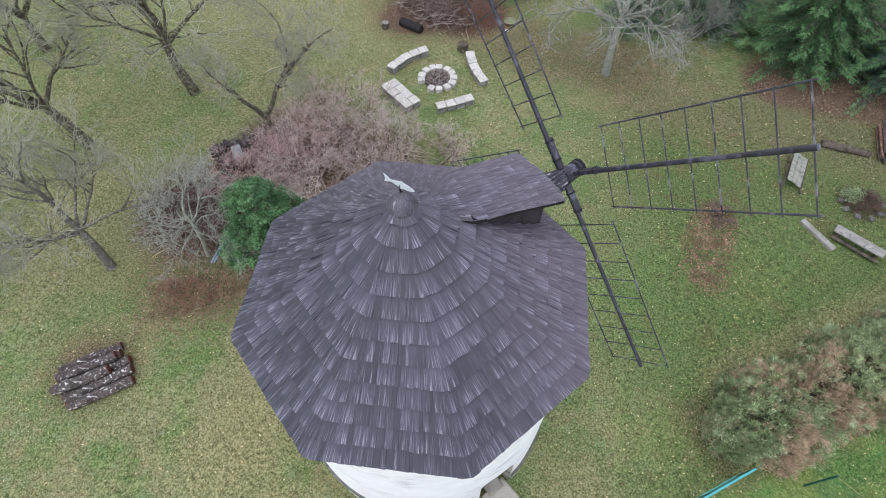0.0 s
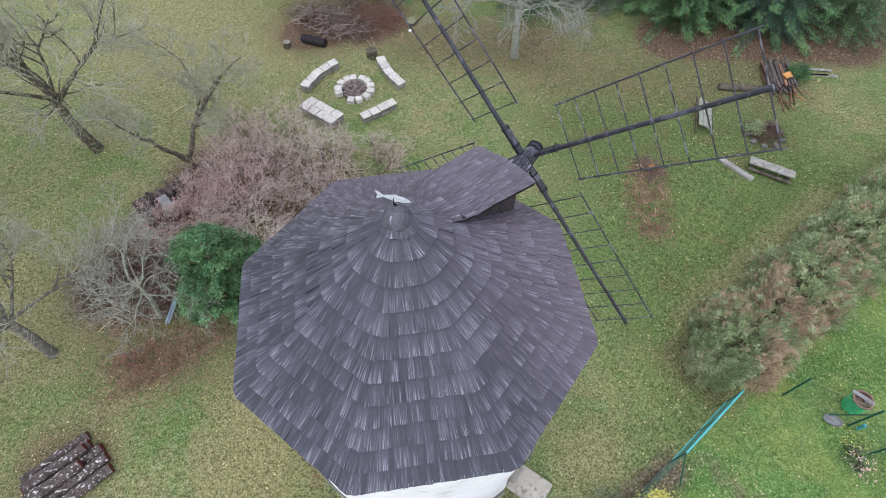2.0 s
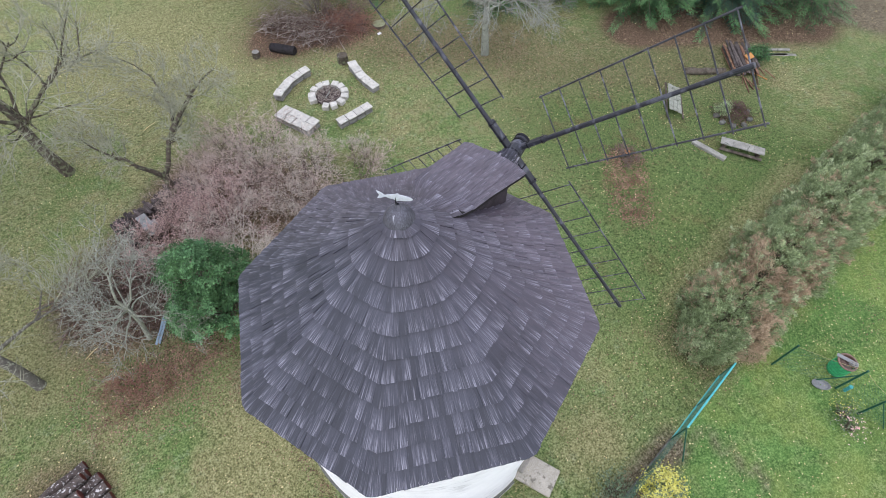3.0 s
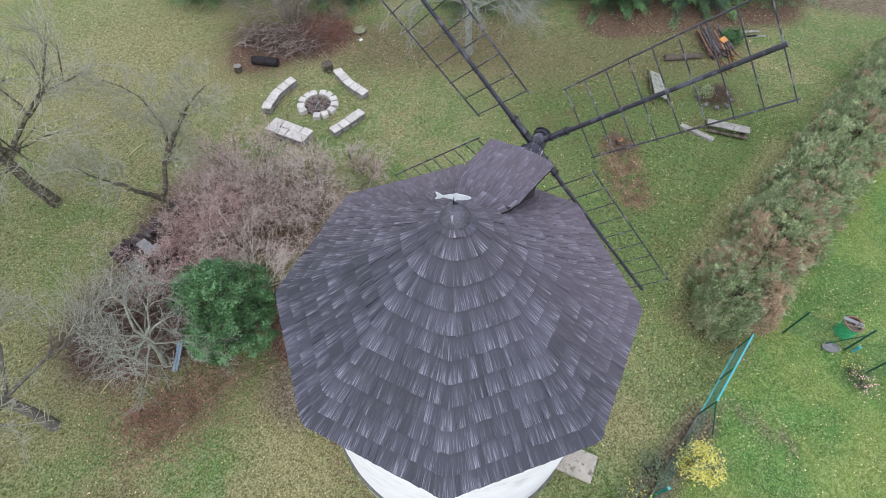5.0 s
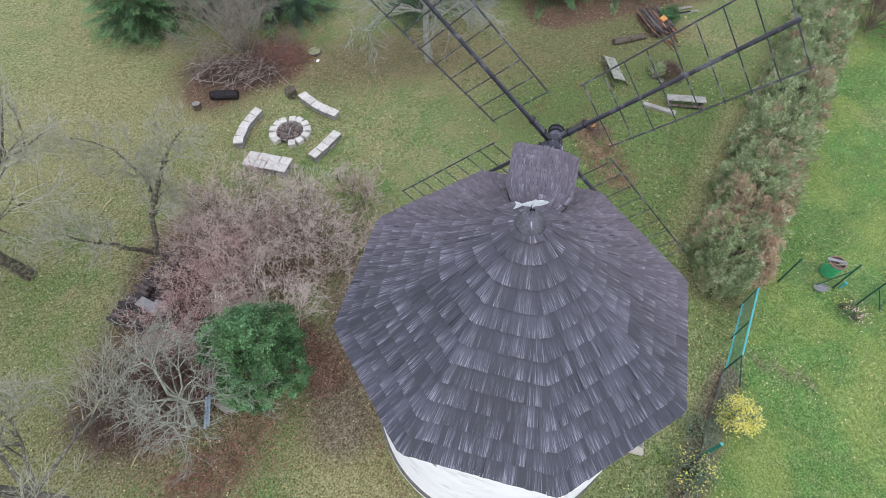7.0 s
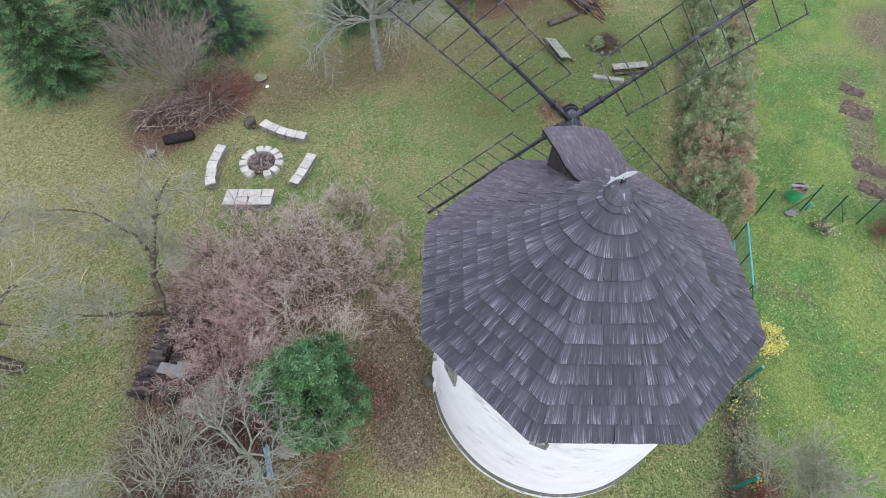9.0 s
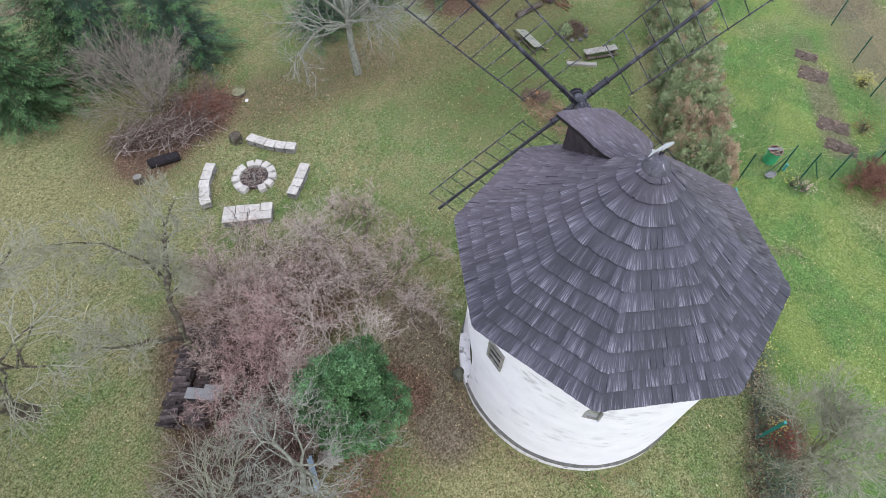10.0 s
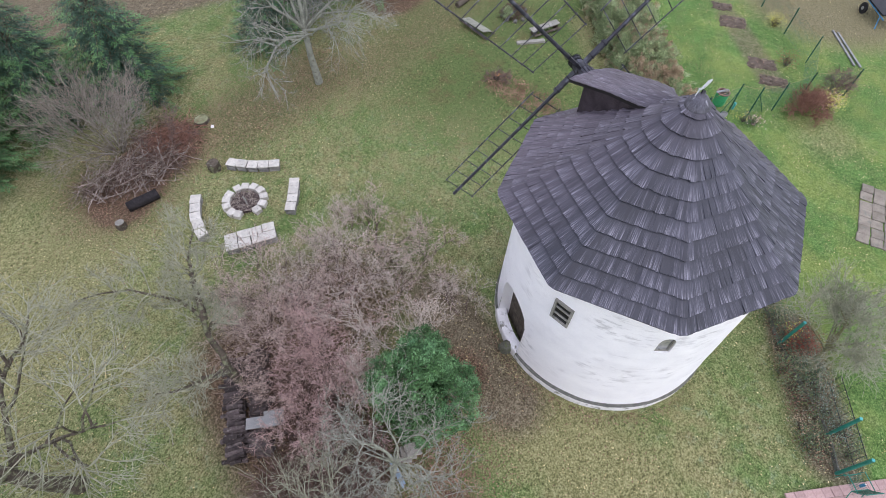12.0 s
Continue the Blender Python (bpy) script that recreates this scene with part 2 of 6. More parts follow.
M = {}
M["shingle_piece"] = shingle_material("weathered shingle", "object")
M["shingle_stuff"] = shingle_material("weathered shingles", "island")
M["deck"] = material("dark roof boarding", "1c1a1b", "2d2a2a", 0.9, 4, 30, stretch=(1, 1, 1))
M["black_wood"] = material("tarred wood", "1d1d23", "36363f", 0.42, 2.5, 60, 0.5, 0.004, stretch=(1, 1, 1), third="565761", third_at=0.60, spec=0.5)
M["stave"] = material("greyed tarred staves", "2b2a31", "4a4952", 0.5, 3, 50, 0.5, 0.004, third="9b9aa3", third_at=0.60)
M["bar_wood"] = material("weathered dark bar", "2a292d", "4a4a51", 0.35, 2.5, 50, 0.3, 0.003, third="6f6f77", third_at=0.58)
M["grey_wood"] = material("weathered grey boards", "77756d", "a5a39a", 0.85, 4, 60, 0.5, 0.006, stretch=(1, 1, 1), third="4f5546", third_at=0.66)
M["green_grey"] = material("mossy grey boards", "787a6d", "a6a89a", 0.85, 4, 60, 0.5, 0.006, third="4c5445", third_at=0.62)
M["old_wood"] = material("rotting timber", "3a332c", "6d6458", 0.9, 5, 45, 0.7, 0.01, third="7b7f6c", third_at=0.64)
M["iron"] = material("painted iron", "1d1d20", "323238", 0.45, 8, 50, 0.2, 0.003, metal=0.6)
M["limewash"] = limewash_material()
M["ledge"] = material("mossy plinth ledge", "4e4f4c", "77776f", 0.9, 6, 40, 0.5, 0.02, third="8d8d88", third_at=0.63)
M["plinth"] = material("limewashed plinth", "dcdad8", "f4f3f3", 0.9, 2.5, 30, 0.5, 0.02, third="8c8a80", third_at=0.62)
M["sandstone"] = material("grey sandstone", "8b877d", "aeaaa0", 0.9, 3, 40, 0.5, 0.01, third="6c6a60", third_at=0.62)
M["paleslab"] = material("pale worn sandstone", "9d978a", "c4beb0", 0.9, 3, 40, 0.5, 0.01, third="7d796d", third_at=0.63)
M["straw"] = material("straw-coloured grass", "8d8560", "c3b98c", 0.85, 2, 20, 0.2, 0.003, vary=0.35, by="island")
M["concrete"] = material("pale concrete slab", "aba89f", "d2cec4", 0.9, 5, 60, 0.35, 0.004, vary=0.08, by="object", third="8b8a86", third_at=0.66)
# darker concrete that carries the shade between stacked slabs in its colour
M["slab_side"] = material("shade-toned concrete", "6a6863", "9c9a94", 0.9, 5, 60, 0.4, 0.006, vary=0.2, by="object")
M["cheek"] = material("brown-black boarding", "2c262a", "4a4147", 0.85, 3, 40, 0.4, 0.006)
M["eave"] = material("grey eave boarding", "35333a", "56535c", 0.8, 4, 40, 0.4, 0.006)
M["cap"] = material("lead sheet", "45444b", "6c6b74", 0.5, 5, 40, 0.25, 0.004, metal=0.3, stretch=(1, 1, 0.2), third="bcbcc4", third_at=0.62)
M["fish"] = material("pale sheet metal", "b4b7be", "d6d9df", 0.4, 6, 50, 0.1, 0.002)
M["bark_dark"] = material("dark bark", "39332c", "675e52", 0.95, 4, 40, 0.9, 0.02, third="787c60", third_at=0.54)
M["bark_moss"] = material("olive mossy bark", "5f5c47", "8a8768", 0.95, 5, 40, 0.7, 0.012, third="74784f", third_at=0.58)
M["bark_pale"] = material("pale smooth bark", "6f7166", "999b8d", 0.9, 5, 45, 0.5, 0.01, third="6b6d5c", third_at=0.62)
M["stump_top"] = material("mossy old stump top", "6d7052", "9a9c7c", 0.95, 5, 40, 0.4, 0.006)
M["bark_grey"] = material("grey lichened bark", "504c45", "7c786d", 0.95, 5, 45, 0.7, 0.012, third="a9ad98", third_at=0.62)
M["twig_olive"] = material("olive-grey twigs", "787965", "a9a994", 0.95, 6, 40, 0.3, 0.004, vary=0.2, by="island")
# dark stems; their tone also holds the shade inside the shrubs
M["twig_dark"] = material("dark brown stems", "3f332f", "6d5c55", 0.95, 6, 40, 0.3, 0.004, vary=0.25, by="island")
M["bark_lichen"] = material("lichened bark", "6a6c5e", "a3a694", 0.95, 6, 40, 0.4, 0.006, vary=0.15)
M["twig_lichen"] = material("lichened twigs", "6c6d61", "a5a799", 0.95, 6, 40, 0.3, 0.004, vary=0.2, by="island")
M["twig_umber"] = material("grey-brown twigs", "6f685d", "a19a8e", 0.95, 6, 40, 0.3, 0.004, vary=0.25, by="island")
M["twig_grey"] = material("pale grey twigs", "5f6159", "93968a", 0.95, 6, 40, 0.3, 0.004, vary=0.18, by="island")
M["twig_pale"] = material("whitish-grey twigs", "74756c", "a8a99d", 0.95, 6, 40, 0.3, 0.004, vary=0.18, by="island")
M["stack_wood"] = material("dark weathered boards", "3c3634", "6f6560", 0.9, 4, 50, 0.5, 0.006, vary=0.35, by="object", third="8d827c", third_at=0.64)
M["brown_wood"] = material("split brown wood", "513c31", "8f6c57", 0.9, 4, 50, 0.5, 0.006, vary=0.35, by="object", third="a98a68", third_at=0.63)
M["twig_pink"] = material("pinkish-brown twigs", "938177", "cbb9ad", 0.95, 6, 40, 0.3, 0.004, vary=0.22, by="island")
M["twig_mauve"] = material("reddish-mauve twigs", "967b75", "ccb0a8", 0.95, 6, 40, 0.3, 0.004, vary=0.25, by="island")
M["twig_beige"] = material("grey-beige twigs", "958a7f", "cdc1b4", 0.95, 6, 40, 0.3, 0.004, vary=0.22, by="island")
M["mossy"] = material("mossy stone", "45463c", "6f6f64", 0.95, 4, 30, 0.6, 0.02, third="5b6244", third_at=0.58)
M["log_black"] = material("charred black bark", "1b1819", "353133", 0.8, 7, 50, 0.9, 0.02)
M["bud_pink"] = material("withered pink-brown buds", "b0968e", "e2ccc3", 0.9, 6, 40, 0.2, 0.003, vary=0.25, by="island")
M["twig_brown"] = material("dead brown twigs", "5a4a43", "8f7c72", 0.95, 6, 40, 0.3, 0.004, vary=0.25, by="island")
M["twig_brush"] = material("cut brushwood", "6a5e57", "b0a59a", 0.95, 6, 40, 0.3, 0.004, vary=0.35, by="island")
M["twig_rust"] = material("rust-red dead twigs", "6c4d41", "a27a68", 0.95, 6, 40, 0.3, 0.004, vary=0.3, by="island")
M["twig_purple"] = material("dark brush twigs", "45362f", "7a655a", 0.95, 6, 40, 0.3, 0.004, vary=0.25, by="island")
M["holly"] = material("evergreen leaves", "29492a", "567c4a", 0.5, 1.6, 18, 0.2, 0.003, vary=0.4, by="island", spec=0.3)
M["holly_light"] = material("young evergreen leaves", "47714a", "7ba56f", 0.5, 1.6, 18, 0.2, 0.003, vary=0.35, by="island", spec=0.3)
M["spruce"] = material("spruce needles", "284429", "527649", 0.7, 0.9, 12, 0.2, 0.003, vary=0.35, by="island")
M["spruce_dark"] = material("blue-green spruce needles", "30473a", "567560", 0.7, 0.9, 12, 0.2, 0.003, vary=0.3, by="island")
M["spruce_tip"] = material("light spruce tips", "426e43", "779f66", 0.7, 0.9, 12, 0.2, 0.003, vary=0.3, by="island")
M["thuja"] = material("thuja foliage", "6c7f56", "abb98a", 0.8, 0.6, 9, 0.2, 0.003, vary=0.45, by="island", third="8d8a60", third_at=0.66)
M["thuja_light"] = material("light thuja clumps", "94a378", "c4cea5", 0.8, 0.8, 9, 0.2, 0.003, vary=0.35, by="island")
M["thuja_dead"] = material("withered thuja foliage", "9a856c", "c8b295", 0.9, 1.2, 12, 0.2, 0.003, vary=0.28, by="island")
M["bed_soil"] = material("dark dug soil", "463e36", "726659", 0.95, 3, 26, 0.4, 0.012, third="8b7d6c", third_at=0.64)
M["litter_red"] = material("red-brown leaf litter", "523a2f", "a68673", 0.9, 2.0, 30, 0.2, 0.003, vary=0.4, by="island")
M["litter"] = material("rust-brown leaf litter", "573a2d", "a98873", 0.9, 2.0, 30, 0.2, 0.003, vary=0.4, by="island")
M["fallen"] = material("pale yellow fallen leaves", "a08d5c", "ded0a2", 0.85, 2.0, 30, 0.2, 0.003, vary=0.35, by="island")
M["grass"] = material("grass blades", "495e30", "919f60", 0.8, 0.35, 3, 0.2, 0.003, vary=0.5, by="island", third="7d7949", third_at=0.6)
M["lush"] = material("lush lawn blades", "4f6f2b", "89a151", 0.8, 0.5, 3, 0.2, 0.003, vary=0.45, by="island")
M["yellow"] = material("yellow autumn leaves", "bdb74a", "eae58a", 0.8, 3, 20, 0.2, 0.003, vary=0.25, by="island")
M["red"] = material("red autumn leaves", "7a3730", "a35a49", 0.8, 3, 20, 0.2, 0.003, vary=0.3, by="island")
M["pinkflower"] = material("pale pink blossoms", "d8a5a4", "f2d8d2", 0.8, 3, 20, 0.2, 0.003, vary=0.2, by="island")
M["herb"] = material("grey-green herb leaves", "55694c", "829176", 0.8, 3, 20, 0.2, 0.003, vary=0.3, by="island")
M["silver"] = material("silver-green leaves", "7b8a7d", "adb8ac", 0.8, 3, 20, 0.2, 0.003, vary=0.3, by="island")
M["soil"] = material("bare garden soil", "564638", "7c6a58", 0.95, 3, 40, 0.8, 0.03)
M["teal"] = material("teal enamel", "3f9a9c", "5cb4b4", 0.45, 4, 40, 0.1, 0.002)
M["green_post"] = material("dark green enamel", "1d4b3b", "2c604c", 0.5, 5, 40, 0.1, 0.002)
M["post_teal"] = material("teal-green painted steel", "1f6b5c", "2f8474", 0.5, 5, 40, 0.1, 0.002)
M["wire"] = material("green plastic-coated wire", "2f5b4c", "47705f", 0.6, 5, 40, 0.1, 0.002)
M["black_metal"] = material("black metal bars", "1b1c1d", "303234", 0.5, 5, 40, 0.1, 0.002)
M["bin_green"] = material("green plastic", "2f9a5f", "49b577", 0.5, 4, 40, 0.1, 0.002)
M["rim_brown"] = material("dull brown plastic", "6a5148", "8a6f63", 0.6, 4, 40, 0.2, 0.003)
M["cord"] = material("straw-coloured cord", "94875f", "b5a87c", 0.9, 4, 40, 0.2, 0.002)
M["compost"] = material("compost", "4b3c35", "75635a", 0.95, 8, 60, 0.8, 0.02)
M["log_bark"] = material("wet dark bark", "342d2b", "675c56", 0.7, 7, 60, 0.9, 0.02, third="cfcdca", third_at=0.605)
M["log_end"] = material("reddish sawn end grain", "4a2420", "6e3a33", 0.75, 6, 50, 0.4, 0.005)
M["firewood"] = material("split firewood", "332d2c", "695f5d", 0.9, 6, 40, 0.8, 0.01, vary=0.5, by="object", third="8f8886", third_at=0.66)
M["ash"] = material("fire ash and charcoal", "332a28", "5f5250", 0.95, 6, 40, 0.8, 0.02)
M["glass"] = material("dark window glass", "14161a", "20242a", 0.15, 2, 10, 0.02, 0.001, spec=0.6)
# the sky's reflection is put into this pane's pale colour
M["sky_tone_glass"] = material("pane toned as reflected sky", "9a9ca2", "d0d2d6", 0.12, 2, 10, 0.02, 0.001, metal=0.6, spec=0.6)
M["paver"] = material("reddish concrete paver", "a08580", "bda19a", 0.9, 4, 50, 0.3, 0.004, vary=0.12, by="object", third="8d7a74", third_at=0.65)
M["flag"] = material("grey flagstone", "746d61", "999183", 0.9, 3, 40, 0.4, 0.006, vary=0.1, by="object", third="74756a", third_at=0.63)
M["blue"] = material("blue enamel", "2a6f9c", "3f8ab5", 0.5, 4, 40, 0.1, 0.002)
M["sheet"] = material("grey sheet metal", "7b7c7b", "9c9d9b", 0.5, 4, 40, 0.15, 0.003, metal=0.3, third="77736b", third_at=0.64)
M["paleblue"] = material("pale blue painted boards", "6c7f8d", "93a5b1", 0.7, 4, 40, 0.2, 0.003)
M["white"] = material("white plastic", "d5d5d3", "ececea", 0.6, 4, 40, 0.1, 0.002)
M["cut_wood"] = material("fresh cut wood", "b5793f", "cf9a5e", 0.8, 5, 40, 0.4, 0.004)
M["rubber"] = material("black rubber", "161617", "2a2a2b", 0.8, 5, 40, 0.2, 0.003)

# ---- ground ----
MILL = np.array([-0.75, 5.97])
SPRUCES = [(16.8, 23.2, 10.0, 3.6), (20.8, 21.7, 11.0, 3.8), (24.7, 20.3, 10.0, 3.4), (13.2, 26.2, 8.0, 2.8), (19.0, 27.0, 10.0, 3.4), (1.0, 32.2, 8.0, 2.8), (-3.7, 32.7, 9.0, 3.0), (3.4, 29.7, 8.5, 2.9), (0.0, 33.6, 9.0, 3.2)]


def near(x, y, cx, cy, r, soft=0.5):
    return np.clip((r - np.hypot(x - cx, y - cy)) / (soft * r) + 0.5, 0, 1)


def along(x, y, a, b, r, soft=0.5):
    a, b = np.array(a), np.array(b)
    d = b - a
    t = np.clip(((x - a[0]) * d[0] + (y - a[1]) * d[1]) / (d @ d), 0, 1)
    return np.clip((r - np.hypot(x - a[0] - t * d[0], y - a[1] - t * d[1])) / (soft * r) + 0.5, 0, 1)


def garden_side(x, y):
    """1 in the neighbour's garden, beyond the hedge and the fences."""
    pts = [(-30.0, -9.0), (-4.0, -2.2), (-0.1, -0.5), (3.2, 0.6), (6.1, 2.0), (9.0, 3.6), (24.5, 10.4), (60.0, 24.0)]
    edge = np.interp(x, [p[0] for p in pts], [p[1] for p in pts])
    return np.clip((edge - y) / 0.6 + 0.5, 0, 1)


def ground_height(x, y):
    return 0.05 * np.sin(x * 0.35 + 1) * np.cos(y * 0.31) - 0.10 * near(x, y, -1.5, 5.0, 6.5, 1.0)


def spacing():
    inner = np.arange(-34, 46.01, 0.38)
    outer = np.array([52, 62, 80, 110, 160, 250, 400, 700, 1200, 2000.0])
    return np.concatenate([-outer[::-1] + 12 - 6, inner, outer])


gx = spacing()
gy = spacing()
X, Y = np.meshgrid(gx, gy, indexing="ij")
nx, ny = X.shape
rng = np.random.default_rng(3)
Z = ground_height(X, Y) + np.where(np.hypot(X, Y - 10) < 45, rng.normal(0, 0.012, X.shape), 0)
ii, jj = np.meshgrid(np.arange(nx - 1), np.arange(ny - 1), indexing="ij")
quads = np.stack([ii * ny + jj, (ii + 1) * ny + jj, (ii + 1) * ny + jj + 1, ii * ny + jj + 1], -1).reshape(-1, 4)
soil = np.maximum.reduce([0.3 * along(X, Y, (-3, 31), (4, 29), 2.2, 0.8), np.clip((0.65 * X + 0.76 * Y - 29.9) / 1.4, 0, 1),
                          0.85 * along(X, Y, (-2.6, 11.6), (-5.2, 8.2), 1.3, 0.9), 0.65 * along(X, Y, (-7, 17), (-10.4, 12.5), 2.2, 0.6), 0.5 * near(X, Y, -2.5, 14.2, 2.2, 0.9),
                          0.85 * along(X, Y, (0.6, -0.85), (-3.5, -2.05), 0.95, 0.6), 0.75 * along(X, Y, (6.1, 2.0), (2.0, 0.3), 0.55, 0.8), 0.3 * along(X, Y, (9.6, 4.9), (24, 11), 1.7, 0.6),
                          0.5 * near(X, Y, 24.8, -3.2, 5.2, 0.5), 0.7 * near(X, Y, 28.0, 2.5, 2.6, 0.7), 0.55 * along(X, Y, (7.2, 2.1), (8.3, 0.1), 0.22, 0.9)])
lean_soil = 0.33 * along(X, Y, (9.5, 20.5), (18.5, 17.5), 2.8, 1.0)
lush = garden_side(X, Y) * 0.95
deep = 0.8 * np.clip((X - 4.0) / 5.0, 0, 1) * np.clip((22.0 - Y) / 5, 0, 1) * (1 - garden_side(X, Y)) * np.clip((21.0 - X) / 4, 0, 1)
deep = np.maximum(deep, 0.2 * near(X, Y, -1.5, 14.0, 4.5, 1.2))
lush = np.maximum(lush, 0.25 * np.clip((X - 1.5) / 4, 0, 1) * np.clip((15.5 - Y) / 4, 0, 1))
lush = np.maximum(lush, 0.25 * near(X, Y, 6.5, 9.0, 4.0, 1.0))
litter = np.maximum.reduce([lean_soil, 0.85 * along(X, Y, (15.5, 21.2), (24, 18.8), 1.9, 0.6), 0.3 * along(X, Y, (-8.6, 9.0), (-10.0, 9.6), 1.1, 1.0), 0.95 * along(X, Y, (-7.2, 16.6), (-9.8, 12.4), 1.9, 0.8), 0.7 * near(X, Y, -4.5, 15.5, 2.6, 0.9), 0.95 * along(X, Y, (-2.6, 25.8), (0.2, 26.2), 1.5, 0.6), 0.9 * along(X, Y, (-5.3, 11.6), (-4.9, 9.9), 0.8, 0.8), 0.35 * along(X, Y, (-7.8, 10.2), (-9.2, 8.9), 1.0, 1.0), 0.85 * near(X, Y, 0.6, 26.0, 2.0, 0.7), 0.08 * along(X, Y, (10.1, 12.4), (9.4, 10.5), 0.7, 1.0), 0.4 * near(X, Y, 10.4, 13.0, 0.7, 0.9),
                            0.35 * along(X, Y, (8.0, 5.2), (8.8, 3.6), 0.8, 0.8), 0.45 * along(X, Y, (3, 24), (8, 22), 2.2, 1.0), 0.55 * near(X, Y, -11.9, 6.2, 1.5, 0.9), 0.4 * near(X, Y, -2.0, 26.5, 3.0, 0.8)])
BEDS = [(15.34, -0.11, 0.42, 0.76), (16.62, 0.50, 0.50, 0.80), (20.0, 2.08, 0.62, 0.77), (21.43, 2.77, 0.42, 0.62)]
soil = np.maximum(soil, 0.55 * along(X, Y, (15.2, -0.1), (20.5, 2.3), 0.75, 0.6))
soil = np.maximum(soil, 0.4 * along(X, Y, (20.5, 2.3), (22.8, 3.3), 0.65, 0.7))
dry = np.maximum.reduce([0.30 * np.clip((-9.5 - X) / 4.0, 0, 1) * np.clip((Y - 9.0) / 4.0, 0, 1), 0.4 * np.clip((Y - 22.5) / 3.0, 0, 1) * (X < -3), 0.8 * along(X, Y, (-5.6, 7.4), (-6.6, 3.8), 1.7, 1.0), 0.6 * near(X, Y, -14.5, 12.5, 4.0, 1.0), 0.75 * near(X, Y, 4.0, 2.9, 1.1, 1.0), 0.55 * along(X, Y, (9.2, 6.4), (17, 10), 0.9, 0.9), 0.1 * near(X, Y, 12.5, 17.5, 2.5, 1.0), 0.8 * near(X, Y, 24.8, -3.2, 5.2, 0.5), 0.5 * near(X, Y, 12.0, -2.5, 1.6, 1.0), 0.35 * along(X, Y, (22, 6), (25, 3.5), 1.0, 0.9), 0.7 * near(X, Y, -9.0, 27.0, 6.0, 1.0), 0.25 * along(X, Y, (3, 22), (18, 17), 3.0, 1.0), 0.5 * near(X, Y, -5, 23, 3, 1.0)])
g = Geo().add(np.stack([X, Y, Z], -1), quads)
me = g.mesh("ground", True)
zone = me.color_attributes.new("zone", "FLOAT_COLOR", "POINT")
zone.data.foreach_set("color", np.stack([soil, lush, litter, dry], -1).astype(np.float32).ravel())
turf = me.attributes.new("deep", "FLOAT", "POINT")
turf.data.foreach_set("value", deep.astype(np.float32).ravel())


def ground_material():
    m = bpy.data.materials.new("lawn")
    m.use_nodes = True
    nt = m.node_tree
    n, l = nt.nodes, nt.links
    bsdf = n["Principled BSDF"]
    tc = n.new("ShaderNodeTexCoord")

    def noise_of(scale, detail=5, rough=0.6):
        t = n.new("ShaderNodeTexNoise")
        t.inputs["Scale"].default_value, t.inputs["Detail"].default_value, t.inputs["Roughness"].default_value = scale, detail, rough
        l.new(tc.outputs["Object"], t.inputs["Vector"])
        return t.outputs["Fac"]

    def ramp_of(src, stops):
        r = n.new("ShaderNodeValToRGB")
        e = r.color_ramp.elements
        e[0].position, e[0].color = stops[0][0], srgb(stops[0][1])
        e[1].position, e[1].color = stops[-1][0], srgb(stops[-1][1])
        for at, c in stops[1:-1]:
            k = e.new(at)
            k.color = srgb(c)
        l.new(src, r.inputs[0])
        return r.outputs[0]

    def mix(fac, a, b):
        x = n.new("ShaderNodeMix")
        x.data_type = "RGBA"
        if isinstance(fac, float):
            x.inputs[0].default_value = fac
        else:
            l.new(fac, x.inputs[0])
        l.new(a, x.inputs[6])
        l.new(b, x.inputs[7])
        return x.outputs[2]

    def ragged(src, amount):
        """A zone's weight, its edge broken by noise."""
        add = n.new("ShaderNodeMath")
        add.operation = "MULTIPLY_ADD"
        l.new(fine, add.inputs[0])
        add.inputs[1].default_value = amount
        l.new(src, add.inputs[2])
        mr = n.new("ShaderNodeMapRange")
        mr.inputs[1].default_value, mr.inputs[2].default_value = amount * 0.5 + 0.12, amount * 0.5 + 0.75
        l.new(add.outputs[0], mr.inputs[0])
        return mr.outputs[0]

    broad, mid, fine, tiny = noise_of(0.16, 4), noise_of(1.1, 5), noise_of(7.0, 6, 0.75), noise_of(17.0, 5, 0.8)
    at = n.new("ShaderNodeAttribute")
    at.attribute_name = "zone"
    sep = n.new("ShaderNodeSeparateColor")
    l.new(at.outputs["Color"], sep.inputs[0])
    two = n.new("ShaderNodeMix")
    two.inputs[0].default_value = 0.7
    l.new(fine, two.inputs[2])
    l.new(tiny, two.inputs[3])
    green = ramp_of(two.outputs[0], [(0.41, "3c4a28"), (0.5, "6b7c4b"), (0.59, "939f6c")])
    olive = ramp_of(two.outputs[0], [(0.41, "4b4a30"), (0.5, "838257"), (0.59, "aaa67d")])
    vivid = ramp_of(two.outputs[0], [(0.41, "344d25"), (0.5, "52713a"), (0.59, "7d9858")])
    garden_light = ramp_of(two.outputs[0], [(0.36, "45682e"), (0.5, "648a48"), (0.64, "8fb06c")])
    sunny = ramp_of(two.outputs[0], [(0.36, "5d6a2f"), (0.5, "84904e"), (0.64, "aab271")])
    moss = ramp_of(two.outputs[0], [(0.41, "463f2a"), (0.5, "70684a"), (0.59, "9a9074")])
    earth = ramp_of(two.outputs[0], [(0.40, "3d362a"), (0.5, "6a604d"), (0.60, "9a917b")])
    leafy = ramp_of(two.outputs[0], [(0.40, "33271e"), (0.5, "635140"), (0.60, "96836e")])
    br = n.new("ShaderNodeMapRange")
    br.inputs[1].default_value, br.inputs[2].default_value = 0.42, 0.58
    bsum = n.new("ShaderNodeMix")
